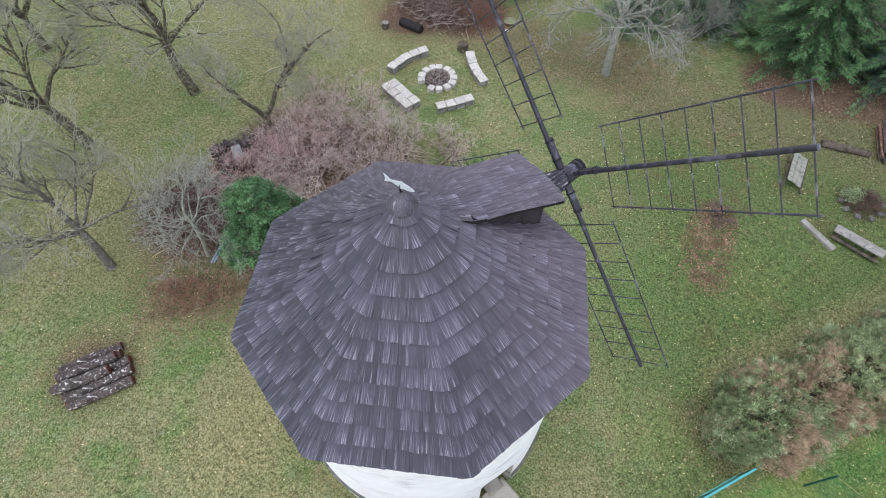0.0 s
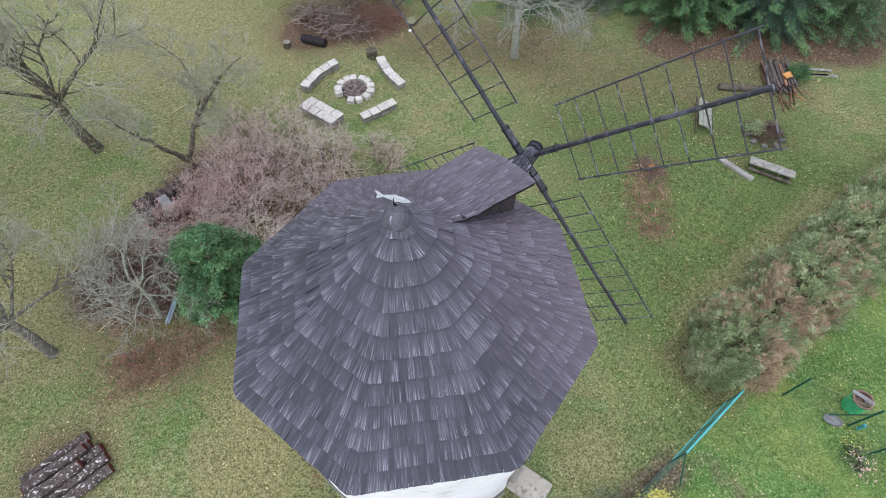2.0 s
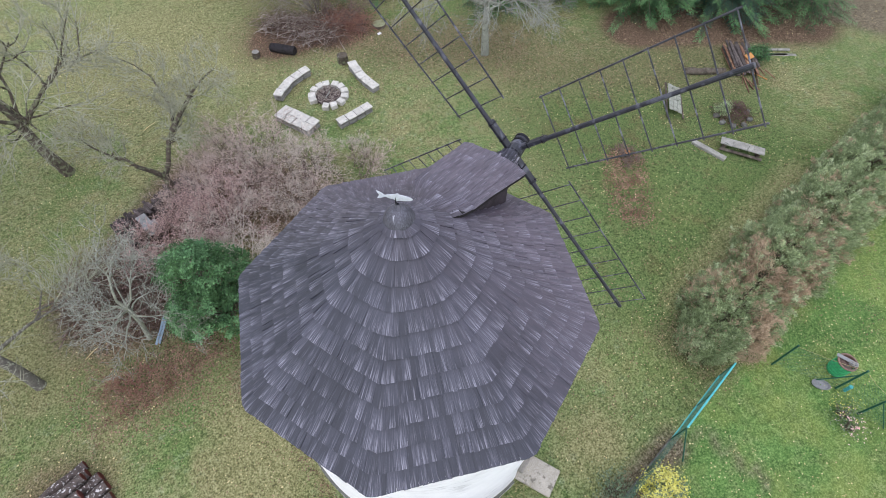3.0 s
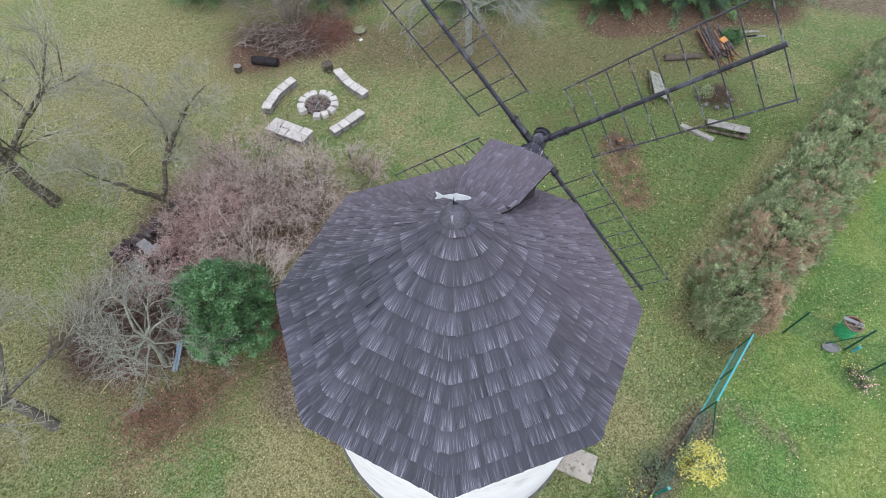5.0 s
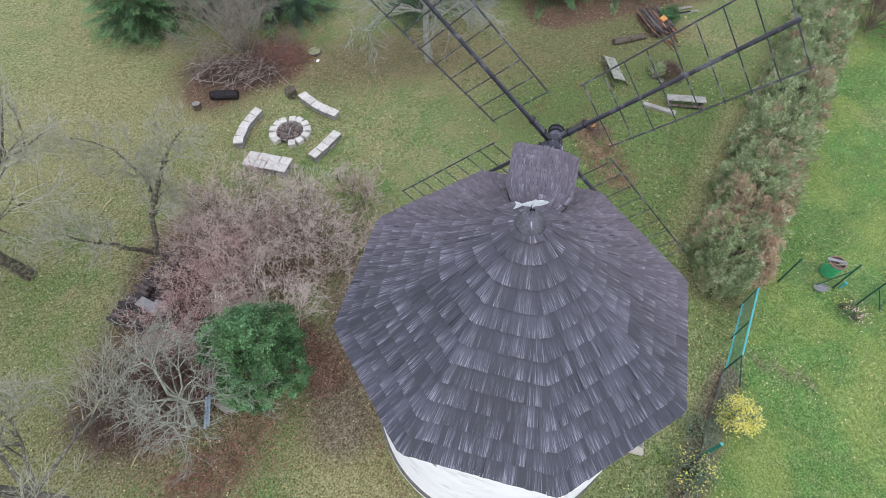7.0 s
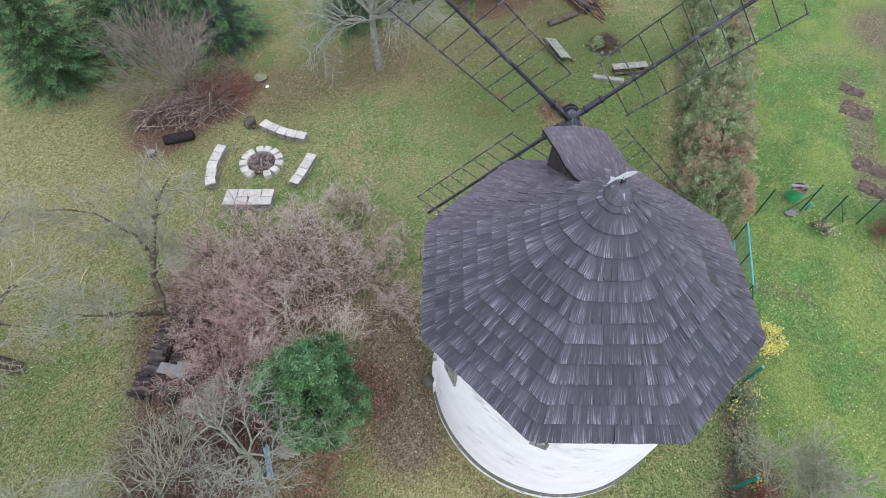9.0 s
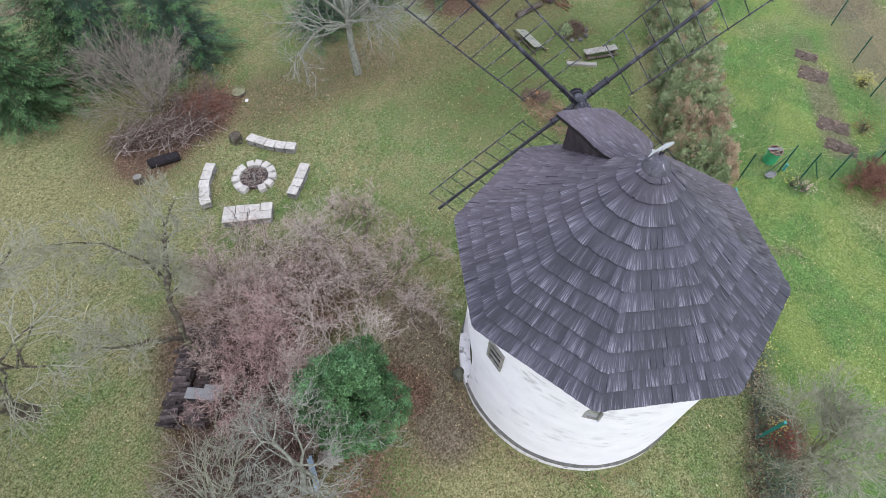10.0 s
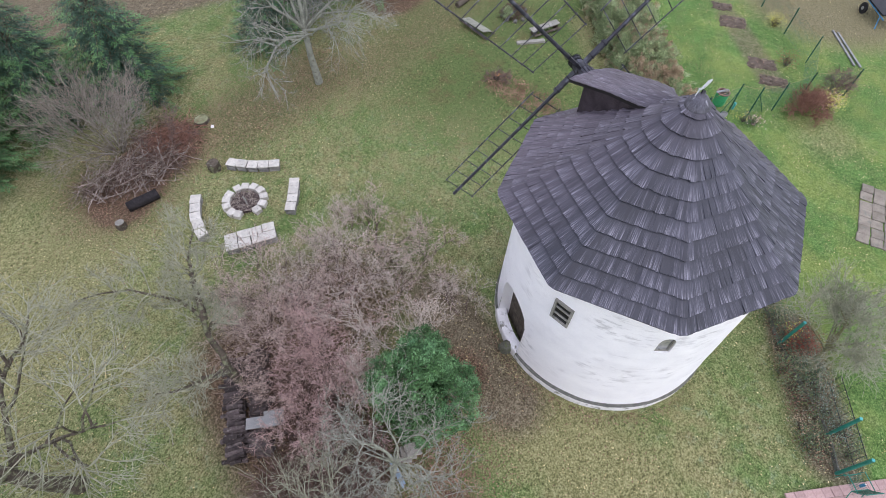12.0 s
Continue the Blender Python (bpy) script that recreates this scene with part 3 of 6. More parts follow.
    bsum.inputs[0].default_value = 0.5
    l.new(broad, bsum.inputs[2])
    l.new(mid, bsum.inputs[3])
    l.new(bsum.outputs[0], br.inputs[0])
    def stretch(src, lo, hi, top):
        mr = n.new("ShaderNodeMapRange")
        mr.inputs[1].default_value, mr.inputs[2].default_value, mr.inputs[4].default_value = lo, hi, top
        l.new(src, mr.inputs[0])
        return mr.outputs[0]

    col = mix(br.outputs[0], green, olive)
    col = mix(stretch(noise_of(0.5, 5, 0.65), 0.49, 0.63, 0.7), col, vivid)
    col = mix(stretch(noise_of(1.9, 6, 0.7), 0.52, 0.70, 0.6), col, moss)
    col = mix(stretch(noise_of(13.0, 4, 0.7), 0.60, 0.70, 0.6), col, moss)
    garden = mix(stretch(noise_of(0.75, 5, 0.65), 0.44, 0.66, 0.6), vivid, garden_light)
    garden = mix(stretch(noise_of(0.33, 4, 0.6), 0.46, 0.60, 0.6), garden, sunny)
    garden = mix(stretch(noise_of(1.7, 6, 0.7), 0.50, 0.66, 0.65), garden, green)
    sage = ramp_of(two.outputs[0], [(0.40, "4d5c40"), (0.5, "7d8d6c"), (0.60, "adb99c")])
    col = mix(stretch(noise_of(2.4, 6, 0.8), 0.55, 0.67, 0.65), col, sage)
    rich = ramp_of(two.outputs[0], [(0.40, "2c381c"), (0.5, "56683b"), (0.60, "7d8a58")])
    worn = ramp_of(two.outputs[0], [(0.40, "3a3620"), (0.5, "62593a"), (0.60, "8c8262")])
    rich = mix(stretch(noise_of(0.8, 5, 0.7), 0.50, 0.66, 0.7), rich, worn)
    at2 = n.new("ShaderNodeAttribute")
    at2.attribute_name = "deep"
    col = mix(ragged(at2.outputs["Fac"], 0.6), col, rich)
    col = mix(ragged(sep.outputs[1], 0.4), col, garden)
    col = mix(ragged(at.outputs["Alpha"], 0.5), col, olive)
    col = mix(ragged(sep.outputs[0], 0.7), col, earth)
    col = mix(ragged(sep.outputs[2], 0.8), col, leafy)
    l.new(col, bsdf.inputs["Base Color"])
    bsdf.inputs["Roughness"].default_value = 0.95
    bsdf.inputs["Specular IOR Level"].default_value = 0.15
    bp = n.new("ShaderNodeBump")
    bp.inputs["Strength"].default_value, bp.inputs["Distance"].default_value = 0.7, 0.06
    l.new(two.outputs[0], bp.inputs["Height"])
    l.new(bp.outputs[0], bsdf.inputs["Normal"])
    return m


ground = part("ground", me, ground_material())
tagged(ground, "mown autumn lawn with bare soil and leaf litter", "ground", kind="structure")

# ---- windmill ----
windmill = thing("windmill", (0, 0, 0), "white limewashed tower windmill with grey shingle roof and lattice sails", "windmill")


def wall_radius(z):
    return np.where(np.asarray(z) < 0.45, 3.78, 3.78 - 0.030 * (np.asarray(z) - 0.45))


# holes: angle from, angle to, sill, spring of the arch, rise of the arch (degrees and metres)
HOLES = [(150.9, 160.0, 4.02, 4.93, 0.0), (-163.6, -156.8, 4.22, 4.74, 0.26), (114.0, 141.0, -0.3, 2.0, 0.85), (-63.0, -46.0, -0.3, 1.85, 0.4)]


def hole_top(h, a):
    u = (a - (h[0] + h[1]) / 2) / ((h[1] - h[0]) / 2)
    return h[3] + h[4] * math.sqrt(max(0.0, 1 - u * u))


def polar(a, r, z):
    return (MILL[0] + r * math.cos(radians(a)), MILL[1] + r * math.sin(radians(a)), z)


def tower():
    g, top = Geo(), 6.36
    edges = set(np.arange(-180, 180, 3.0))
    for h in HOLES:
        edges -= {e for e in edges if h[0] - 1.2 < e < h[1] + 1.2}
        edges |= {round(x, 3) for x in np.linspace(h[0], h[1], 13)}
    edges = sorted(edges)
    for i, a0 in enumerate(edges):
        a1 = edges[(i + 1) % len(edges)]
        a1 = a1 if a1 > a0 else a1 + 360
        h = next((q for q in HOLES if q[0] - 0.01 <= a0 and a1 <= q[1] + 0.01), None)
        spans = [(-0.3, -0.3, top, top)] if h is None else [s for s in ((-0.3, -0.3, h[2], h[2]), (hole_top(h, a0), hole_top(h, a1), top, top)) if s[2] - s[0] > 0.01]
        for b0, b1, t0, t1 in spans:
            rows = max(1, round((t0 - b0) / 0.35))
            for k in range(rows):
                z = [b0 + (t0 - b0) * k / rows, b1 + (t1 - b1) * k / rows, b1 + (t1 - b1) * (k + 1) / rows, b0 + (t0 - b0) * (k + 1) / rows]
                aa = [a0, a1, a1, a0]
                out = [polar(a, float(wall_radius(q)) + 0.018 * noise.noise((4 * math.cos(radians(a)), 4 * math.sin(radians(a)), q * 0.9)), q) for a, q in zip(aa, z)]
                g.add(out, [[0, 1, 2, 3]])
                g.add([polar(a, float(wall_radius(q)) - 0.55, q) for a, q in zip(aa, z)], [[3, 2, 1, 0]])
        if h:
            for z0, z1 in ((h[2], h[2]), (hole_top(h, a0), hole_top(h, a1))):
                g.add([polar(a0, float(wall_radius(z0)), z0), polar(a1, float(wall_radius(z1)), z1), polar(a1, float(wall_radius(z1)) - 0.55, z1), polar(a0, float(wall_radius(z0)) - 0.55, z0)], [[0, 1, 2, 3]])
    for h in HOLES:
        for a in h[:2]:
            z0, z1 = h[2], hole_top(h, a)
            g.add([polar(a, float(wall_radius(z0)), z0), polar(a, float(wall_radius(z1)), z1), polar(a, float(wall_radius(z1)) - 0.55, z1), polar(a, float(wall_radius(z0)) - 0.55, z0)], [[0, 1, 2, 3]])
    return g


tower_wall = part("tower_wall", tower(), M["limewash"], windmill, "round tower wall of white limewashed plaster", smooth=True)
tower_wall.data.polygons.foreach_set("use_smooth", [False] * len(tower_wall.data.polygons))


def ring(profile, a_from, a_to, step=3.0):
    """A turned profile of (radius, z) between two angles."""
    g = Geo()
    n = max(2, round((a_to - a_from) / step)) + 1
    aa = np.linspace(a_from, a_to, n)
    k = len(profile)
    v = [polar(a, r + 0.015 * noise.noise((a * 0.11, z * 3, 4.0)), z) for a in aa for r, z in profile]
    f = [[i * k + j, (i + 1) * k + j, (i + 1) * k + j + 1, i * k + j + 1] for i in range(n - 1) for j in range(k - 1)]
    return g.add(v, f)


for a_from, a_to in ((141.2, 296.8), (314.2, 473.8)):
    part("plinth", ring([(3.85, -0.35), (3.85, 0.20), (3.83, 0.23), (3.75, 0.24)], a_from, a_to), M["plinth"], windmill, "low whitewashed plinth")
    part("plinth_ledge", ring([(3.855, 0.225), (3.855, 0.25), (3.74, 0.36)], a_from, a_to), M["ledge"], windmill, "dark mossy sloping ledge")

part("threshold", ring([(3.86, -0.35), (3.86, 0.30), (3.83, 0.35), (3.50, 0.36), (3.46, -0.1)], 113.9, 141.1), M["plinth"], windmill, "whitewashed raised threshold of the arched door")


def wall_frame(a, z0, z1, w, depth, thick, bars, label, arched=0.0):
    """A wooden window set in the wall at an angle: frame, cross bars and panes."""
    m = Matrix.Translation(polar(a, float(wall_radius((z0 + z1) / 2)) - depth, 0)) @ pose(0, 0, 0, 0, 0, a)
    g = Geo()
    for s in (-1, 1):
        block(g, (0.08, thick, z1 - z0), m @ Matrix.Translation((0, s * (w / 2 - thick / 2), (z0 + z1) / 2)))
    for z in (z0 + thick / 2, z1 - thick / 2):
        block(g, (0.078, w - 2 * thick, thick), m @ Matrix.Translation((0, 0, z)))
    fr = part("window_frame", g, M["grey_wood"], tower_wall, label)
    for k in range(bars):
        z = z0 + (z1 - z0) * (k + 1) / (bars + 1)
        part("glazing_bar", block(Geo(), (0.05, w - 2 * thick, 0.05), m @ Matrix.Translation((0.0, 0, z))), M["grey_wood"], tower_wall)
    for k in range(bars + 1):
        z = z0 + (z1 - z0) * (k + 0.5) / (bars + 1)
        part("pane", block(Geo(), (0.01, w - 2 * thick - 0.01, (z1 - z0) / (bars + 1) - 0.06), m @ Matrix.Translation((-0.02, 0, z)), 0.002), M["glass"] if bars else M["sky_tone_glass"], tower_wall)
    return fr


wall_frame(155.45, 4.01, 4.94, 0.60, -0.02, 0.07, 2, "weathered grey wooden window frame")
wall_frame(-160.2, 4.22, 4.98, 0.43, 0.07, 0.045, 0, "small arched window with a grey frame")


def plank_door(a, w, z1, depth, label):
    m = Matrix.Translation(polar(a, 3.78 - depth, 0)) @ pose(0, 0, 0, 0, 0, a)
    door = part("door", block(Geo(), (0.05, w, z1 + 0.2), m @ Matrix.Translation((-0.03, 0, z1 / 2 - 0.1))), M["deck"], windmill, label)
    n = 6
    for k in range(n):
        part("door_plank", block(Geo(), (0.03, w / n - 0.012, z1 + 0.15), m @ Matrix.Translation((0.012, -w / 2 + w * (k + 0.5) / n, z1 / 2 - 0.1)), 0.006), M["old_wood"], door)


plank_door(127.5, 1.56, 2.85, 0.52, "dark plank door set deep in the arch")
plank_door(-54.5, 1.16, 2.2, 0.5, "dark plank door behind the stone steps")

# worn stone jamb beside the steps, and stone slabs before the door
g = Geo()
for k in range(5):
    block(g, (0.36, 0.36, 0.425), Matrix.Translation(polar(-44.0, 3.62 - 0.02 * k, 0.1 + 0.43 * k)) @ pose(0, 0, 0, 0, 0, -43 + 2 * (k % 2)), 0.05)
part("stone_jamb", g, M["sandstone"], windmill, "worn sandstone door jamb")

# ---- roof ----
ROOF0, ROOF1 = np.array([-0.90, 6.12]), np.array([-0.80, 6.12])
ROOF_R, ROOF_TURN, ROOF_TOP, ROOF_EAVE = 4.16, 17.5, 9.80, 6.28
APOTHEM = ROOF_R * math.cos(radians(22.5))


def roof_point(phi, s, lift=0.0):
    """A point of the roof: phi in degrees, s from 0 at the tip to 1 at the eave; rounder towards the tip."""
    phi, s = np.atleast_1d(np.asarray(phi, float)), np.atleast_1d(np.asarray(s, float))
    d = (phi - ROOF_TURN) % 45 - 22.5
    octagon = APOTHEM / np.cos(np.radians(d))
    w = np.clip((s - 0.10) / 0.55, 0, 1)
    w = 0.25 + 0.75 * w * w * (3 - 2 * w)
    w = np.where(np.asarray(s) < 0.12, 0.25, w)
    r = (octagon * w + (1 - w) * APOTHEM * 1.045) * s
    c = ROOF0[None] + (ROOF1 - ROOF0)[None] * np.asarray(s).reshape(-1, 1)
    z = ROOF_TOP - (ROOF_TOP - ROOF_EAVE) * (s + 0.035 * np.sin(np.pi * np.asarray(s)))
    # the old roof hangs lower on the north-west
    z = z + 0.09 * s * np.cos(np.radians(phi + 50))
    p = np.radians(phi)
    return np.stack([c[:, 0] + (r + 0.6 * lift) * np.cos(p), c[:, 1] + (r + 0.6 * lift) * np.sin(p), z + 0.8 * lift], -1)


BOX = np.array([[3, 2, 1, 0], [4, 5, 6, 7], [1, 5, 4, 0], [2, 6, 5, 1], [3, 7, 6, 2], [0, 4, 7, 3]])


def board(top_l, top_r, bot_r, bot_l, thick, seed):
    """One split board: its upper face and the thickness below it, with uv in metres along it, from a multiple of 4 at its lower end."""
    up = np.stack([top_l, top_r, bot_r, bot_l])
    n = unit(np.cross(up[1] - up[0], up[3] - up[0]))
    n = n if n[2] > 0 else -n
    v = np.concatenate([up, up - n * thick])
    w, h = np.linalg.norm(bot_r - bot_l), np.linalg.norm(bot_l - top_l)
    o = seed * 37.0
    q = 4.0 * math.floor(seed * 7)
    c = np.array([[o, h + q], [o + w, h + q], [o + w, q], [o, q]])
    cc = np.concatenate([c, c])
    return v, BOX, cc[BOX.ravel()]


deck_n = 96
phis = np.linspace(0, 360, deck_n, endpoint=False)
g = Geo()
rows = [roof_point(phis, np.full(deck_n, s), -0.03) for s in (0.03, 0.3, 0.6, 0.992)]
rows.append(roof_point(phis, np.full(deck_n, 0.992), -0.03) - [0, 0, 0.11])
rows.append(roof_point(phis, np.full(deck_n, 0.83), -0.14) * [1, 1, 0] + [0, 0, 6.45])
j = np.arange(deck_n)
g.add(np.concatenate(rows), np.concatenate([np.stack([i * deck_n + j, i * deck_n + (j + 1) % deck_n, (i + 1) * deck_n + (j + 1) % deck_n, (i + 1) * deck_n + j], 1) for i in range(len(rows) - 1)]))
roof = part("roof", g, M["eave"], windmill, "eight-sided shingle roof with rounded hips")

COURSES = 12
S_EDGE = np.concatenate([[0.09], np.linspace(0.165, 1.0, COURSES - 1)])
rng = np.random.default_rng(11)
joined, single = Geo(), []
for k in range(COURSES):
    s_bot = S_EDGE[k]
    s_prev = S_EDGE[k - 1] if k else 0.045
    ds = s_bot - s_prev
    s_top = max(0.035, s_prev - 0.22 * ds)
    per = 2 * math.pi * s_bot * 4.0
    widths = rng.uniform(0.05, 0.19, int(per / 0.115))
    widths *= 360 / widths.sum()
    a = rng.uniform(0, 45)
    lift_all = 0.006
    for w in widths:
        a0, a1 = a + 0.012 * w, a + 0.988 * w
        a += w
        mid = (a0 + a1) / 2
        d = (mid - ROOF_TURN) % 45 - 22.5
        f = 1 + (s_bot / s_top - 1) * (1 - (abs(d) / 22.5) ** 1.5) * 0.9
        f = min(f, 1.6)
        c = mid - d
        d0, d1 = d - (mid - a0), d + (a1 - mid)
        # the upper end runs up the slope in the middle of a face and fans out at the hips
        t0, t1 = c + np.clip(d0 * f, -24, 24), c + np.clip(d1 * f, -24, 24)
        if t1 - t0 < 0.2 * w:
            t0, t1 = c + d * min(f, 22 / max(abs(d), 1)) - 0.3 * w, c + d * min(f, 22 / max(abs(d), 1)) + 0.3 * w
        lee = max(0.0, math.cos(radians(mid - 35)))
        sb = s_bot + (rng.normal(0, 0.0016) - abs(rng.normal(0, 0.010)) * lee if k < COURSES - 1 else rng.normal(0, 0.0008))
        lb = lift_all + rng.uniform(0.066, 0.088)
        skew = rng.normal(0, 0.004)
        tl, tr = roof_point(t0, s_top, 0.004)[0], roof_point(t1, s_top, 0.004)[0]
        br, bl = roof_point(a1, sb, lb + skew)[0], roof_point(a0, sb, lb - skew)[0]
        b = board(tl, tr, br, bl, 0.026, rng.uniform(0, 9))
        am = (mid + 180) % 360 - 180
        if 6 <= k <= 9 and -117.5 < am < -66 and len(single) < 300:
            single.append(b)
        else:
            joined.add(*b)
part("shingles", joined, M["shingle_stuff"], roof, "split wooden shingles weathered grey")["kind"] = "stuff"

# lead cap, knob and the fish vane
g = Geo()
prof = [(0.285, 9.53), (0.30, 9.56), (0.28, 9.61), (0.24, 9.70), (0.17, 9.79), (0.09, 9.86), (0.04, 9.89), (0.04, 9.95), (0.025, 9.97)]
n = 28
v = [(ROOF0[0] + r * math.cos(2 * math.pi * i / n), ROOF0[1] + r * math.sin(2 * math.pi * i / n), z) for r, z in prof for i in range(n)]
j = np.arange(n)
g.add(v, np.concatenate([np.stack([i * n + j, i * n + (j + 1) % n, (i + 1) * n + (j + 1) % n, (i + 1) * n + j], 1) for i in range(len(prof) - 1)]))
part("roof_cap", g, M["cap"], roof, "lead-grey domed cap streaked white", smooth=True)
vane = thing("weather_vane", (-0.92, 6.17, 9.97), "pale metal fish weather vane on the roof tip", "weather vane", turn=-28)
part("pole", rod(Geo(), [(0, 0, -0.06), (0, 0, 0.05), (0, 0, 0.13)], [0.016, 0.012, 0.009], 8), M["iron"], vane)
outline = [(0.36, 0.0), (0.31, 0.05), (0.20, 0.085), (0.10, 0.095), (0.06, 0.14), (0.0, 0.10), (-0.12, 0.065), (-0.22, 0.03), (-0.30, 0.10), (-0.38, 0.14), (-0.335, 0.01), (-0.385, -0.10), (-0.30, -0.07), (-0.21, -0.02), (-0.1, -0.055), (-0.02, -0.075), (0.02, -0.12), (0.07, -0.085), (0.2, -0.075), (0.31, -0.045)]
bm = bmesh.new()
face = bm.faces.new([bm.verts.new((x, 0.006, z + 0.13)) for x, z in [(0.84 * x, 0.84 * z) for x, z in outline]])
ex = bmesh.ops.extrude_face_region(bm, geom=[face])
bmesh.ops.translate(bm, vec=(0, -0.012, 0), verts=[q for q in ex["geom"] if isinstance(q, bmesh.types.BMVert)])
bmesh.ops.recalc_face_normals(bm, faces=bm.faces)
me = bpy.data.meshes.new("fish_plate")
bm.to_mesh(me)
part("fish_plate", me, M["fish"], vane)

# dormer over the wind shaft
SHAFT = radians(40.0)
DN, DU = np.array([math.cos(SHAFT), math.sin(SHAFT), 0]), np.array([math.sin(SHAFT), -math.cos(SHAFT), 0])
AX = np.array([-0.86, 6.10, 0])


def dormer_point(u, q):
    """u from -1 to 1 across, q from 0 near the tip to 1 at the front edge."""
    r = 0.45 + q * 3.28
    half = np.interp(q, [0, 0.3, 1.0], [0.25, 0.70, 0.83])
    z = np.interp(q, [0, 0.15, 0.3, 1.0], [9.34, 9.14, 8.90, 7.80]) - np.interp(q, [0, 0.15, 0.3, 0.5, 1.0], [0.3, 0.32, 0.14, 0.07, 0.06]) * u * u - (0.13 * q * u * u if u > 0 else 0.0)
    return AX + DN * r + DU * (u * half) + np.array([0, 0, z])


g = Geo()
qq, uu = np.linspace(0.0, 1, 9), np.linspace(-1, 1, 7)
top = np.array([dormer_point(u, q) for q in qq for u in uu])
bot = top - [0, 0, 0.11]
f = [[i * 7 + k, (i + 1) * 7 + k, (i + 1) * 7 + k + 1, i * 7 + k + 1] for i in range(8) for k in range(6)]
g.add(np.concatenate([top - [0, 0, 0.012], bot]), f + [[b + 63 for b in reversed(q)] for q in f])
rim = [i for i in range(7)] + [7 * i + 6 for i in range(1, 9)] + [56 + k for k in range(5, -1, -1)] + [7 * i for i in range(7, 0, -1)]
g.add(np.concatenate([top - [0, 0, 0.012], bot]), [[rim[i], rim[(i + 1) % len(rim)], rim[(i + 1) % len(rim)] + 63, rim[i] + 63] for i in range(len(rim))])
dormer = part("dormer", g, M["deck"], windmill, "shingled hood over the wind shaft")
joined = Geo()
edges_q = np.linspace(0.12, 1.01, 10)
for k, qb in enumerate(edges_q):
    qt = max(0.0, (edges_q[k - 1] if k else 0.0) - 0.02)
    half = float(np.interp(qb, [0, 0.3, 1.0], [0.25, 0.70, 0.83]))
    w = rng.uniform(0.03, 0.12, int(2 * half / 0.072))
    w *= 2.04 / w.sum()
    u = -1.02
    for x in w:
        u0, u1 = u + 0.03 * x, u + 0.97 * x
        u += x
        qj = qb + rng.normal(0, 0.004)
        lift = [0, 0, rng.uniform(0.012, 0.022)]
        joined.add(*board(dormer_point(u0, qt), dormer_point(u1, qt), dormer_point(u1, qj) + lift, dormer_point(u0, qj) + lift, 0.018, rng.uniform(0, 9)))
part("shingles", joined, M["shingle_stuff"], dormer)["kind"] = "stuff"
# cheeks and front boarding under the hood
for s in (-1, 1):
    g = Geo()
    pts = []
    for q in np.linspace(0.22, 0.87, 8):
        p = dormer_point(0.74 * s, q)
        r = np.hypot(p[0] - ROOF1[0], p[1] - ROOF1[1]) / 4.0
        pts.append((p - [0, 0, 0.06], np.array([p[0], p[1], min(p[2] - 0.1, ROOF_TOP - (ROOF_TOP - ROOF_EAVE) * r - 0.15)])))
    v = [x for a, b in pts for x in (a + DU * 0.02 * s, b + DU * 0.02 * s, a - DU * 0.02 * s, b - DU * 0.02 * s)]
    f = []
    for i in range(7):
        o = 4 * i
        f += [[o, o + 1, o + 5, o + 4], [o + 2, o + 6, o + 7, o + 3]]
    f += [[0, 2, 3, 1], [28, 29, 31, 30]]
    part("cheek", g.add(v, f), M["cheek"], dormer)
front = AX + DN * (0.45 + 0.84 * 3.28)
for k in range(8):
    x = -0.60 + 1.20 * (k + 0.5) / 8
    p = front + DU * x
    if abs(x) > 0.28:
        beam(gg := Geo(), p + [0, 0, 6.55], p + [0, 0, 7.86], 0.14, 0.03)
        part("front_board", gg, M["cheek"], dormer)

# ---- wind shaft and sails ----
HUB = np.array([2.745, 8.945, 7.23])
UP = np.array([0, 0, 1.0])
g = rod(Geo(), [HUB - DN * 2.0, HUB - DN * 0.9, HUB - DN * 0.86, HUB - DN * 0.3, HUB + DN * 0.16, HUB + DN * 0.18, HUB + DN * 0.42, HUB + DN * 0.47], [0.21, 0.24, 0.27, 0.25, 0.21, 0.19, 0.20, 0.16], 14)
shaft = part("wind_shaft", g, M["black_wood"], windmill, "thick tarred wind shaft")
for k in range(16):
    a = 2 * math.pi * k / 16
    o = math.cos(a) * DU + math.sin(a) * UP
    part("stave", beam(Geo(), HUB - DN * 0.86 + o * 0.268, HUB - DN * 0.22 + o * 0.243, 0.05, 0.05, 0.01), M["stave"], shaft)
for d, r in ((-0.17, 0.225), (0.28, 0.195), (0.42, 0.205)):
    n = 20
    prof = [(r, -0.035), (r + 0.012, -0.03), (r + 0.012, 0.03), (r, 0.035)]
    v = [HUB + DN * (d + z) + q * (math.cos(2 * math.pi * i / n) * DU + math.sin(2 * math.pi * i / n) * UP) for q, z in prof for i in range(n)]
    j = np.arange(n)
    part("iron_band", Geo().add(v, np.concatenate([np.stack([i * n + j, i * n + (j + 1) % n, (i + 1) * n + (j + 1) % n, (i + 1) * n + j], 1) for i in range(3)])), M["iron"], shaft)

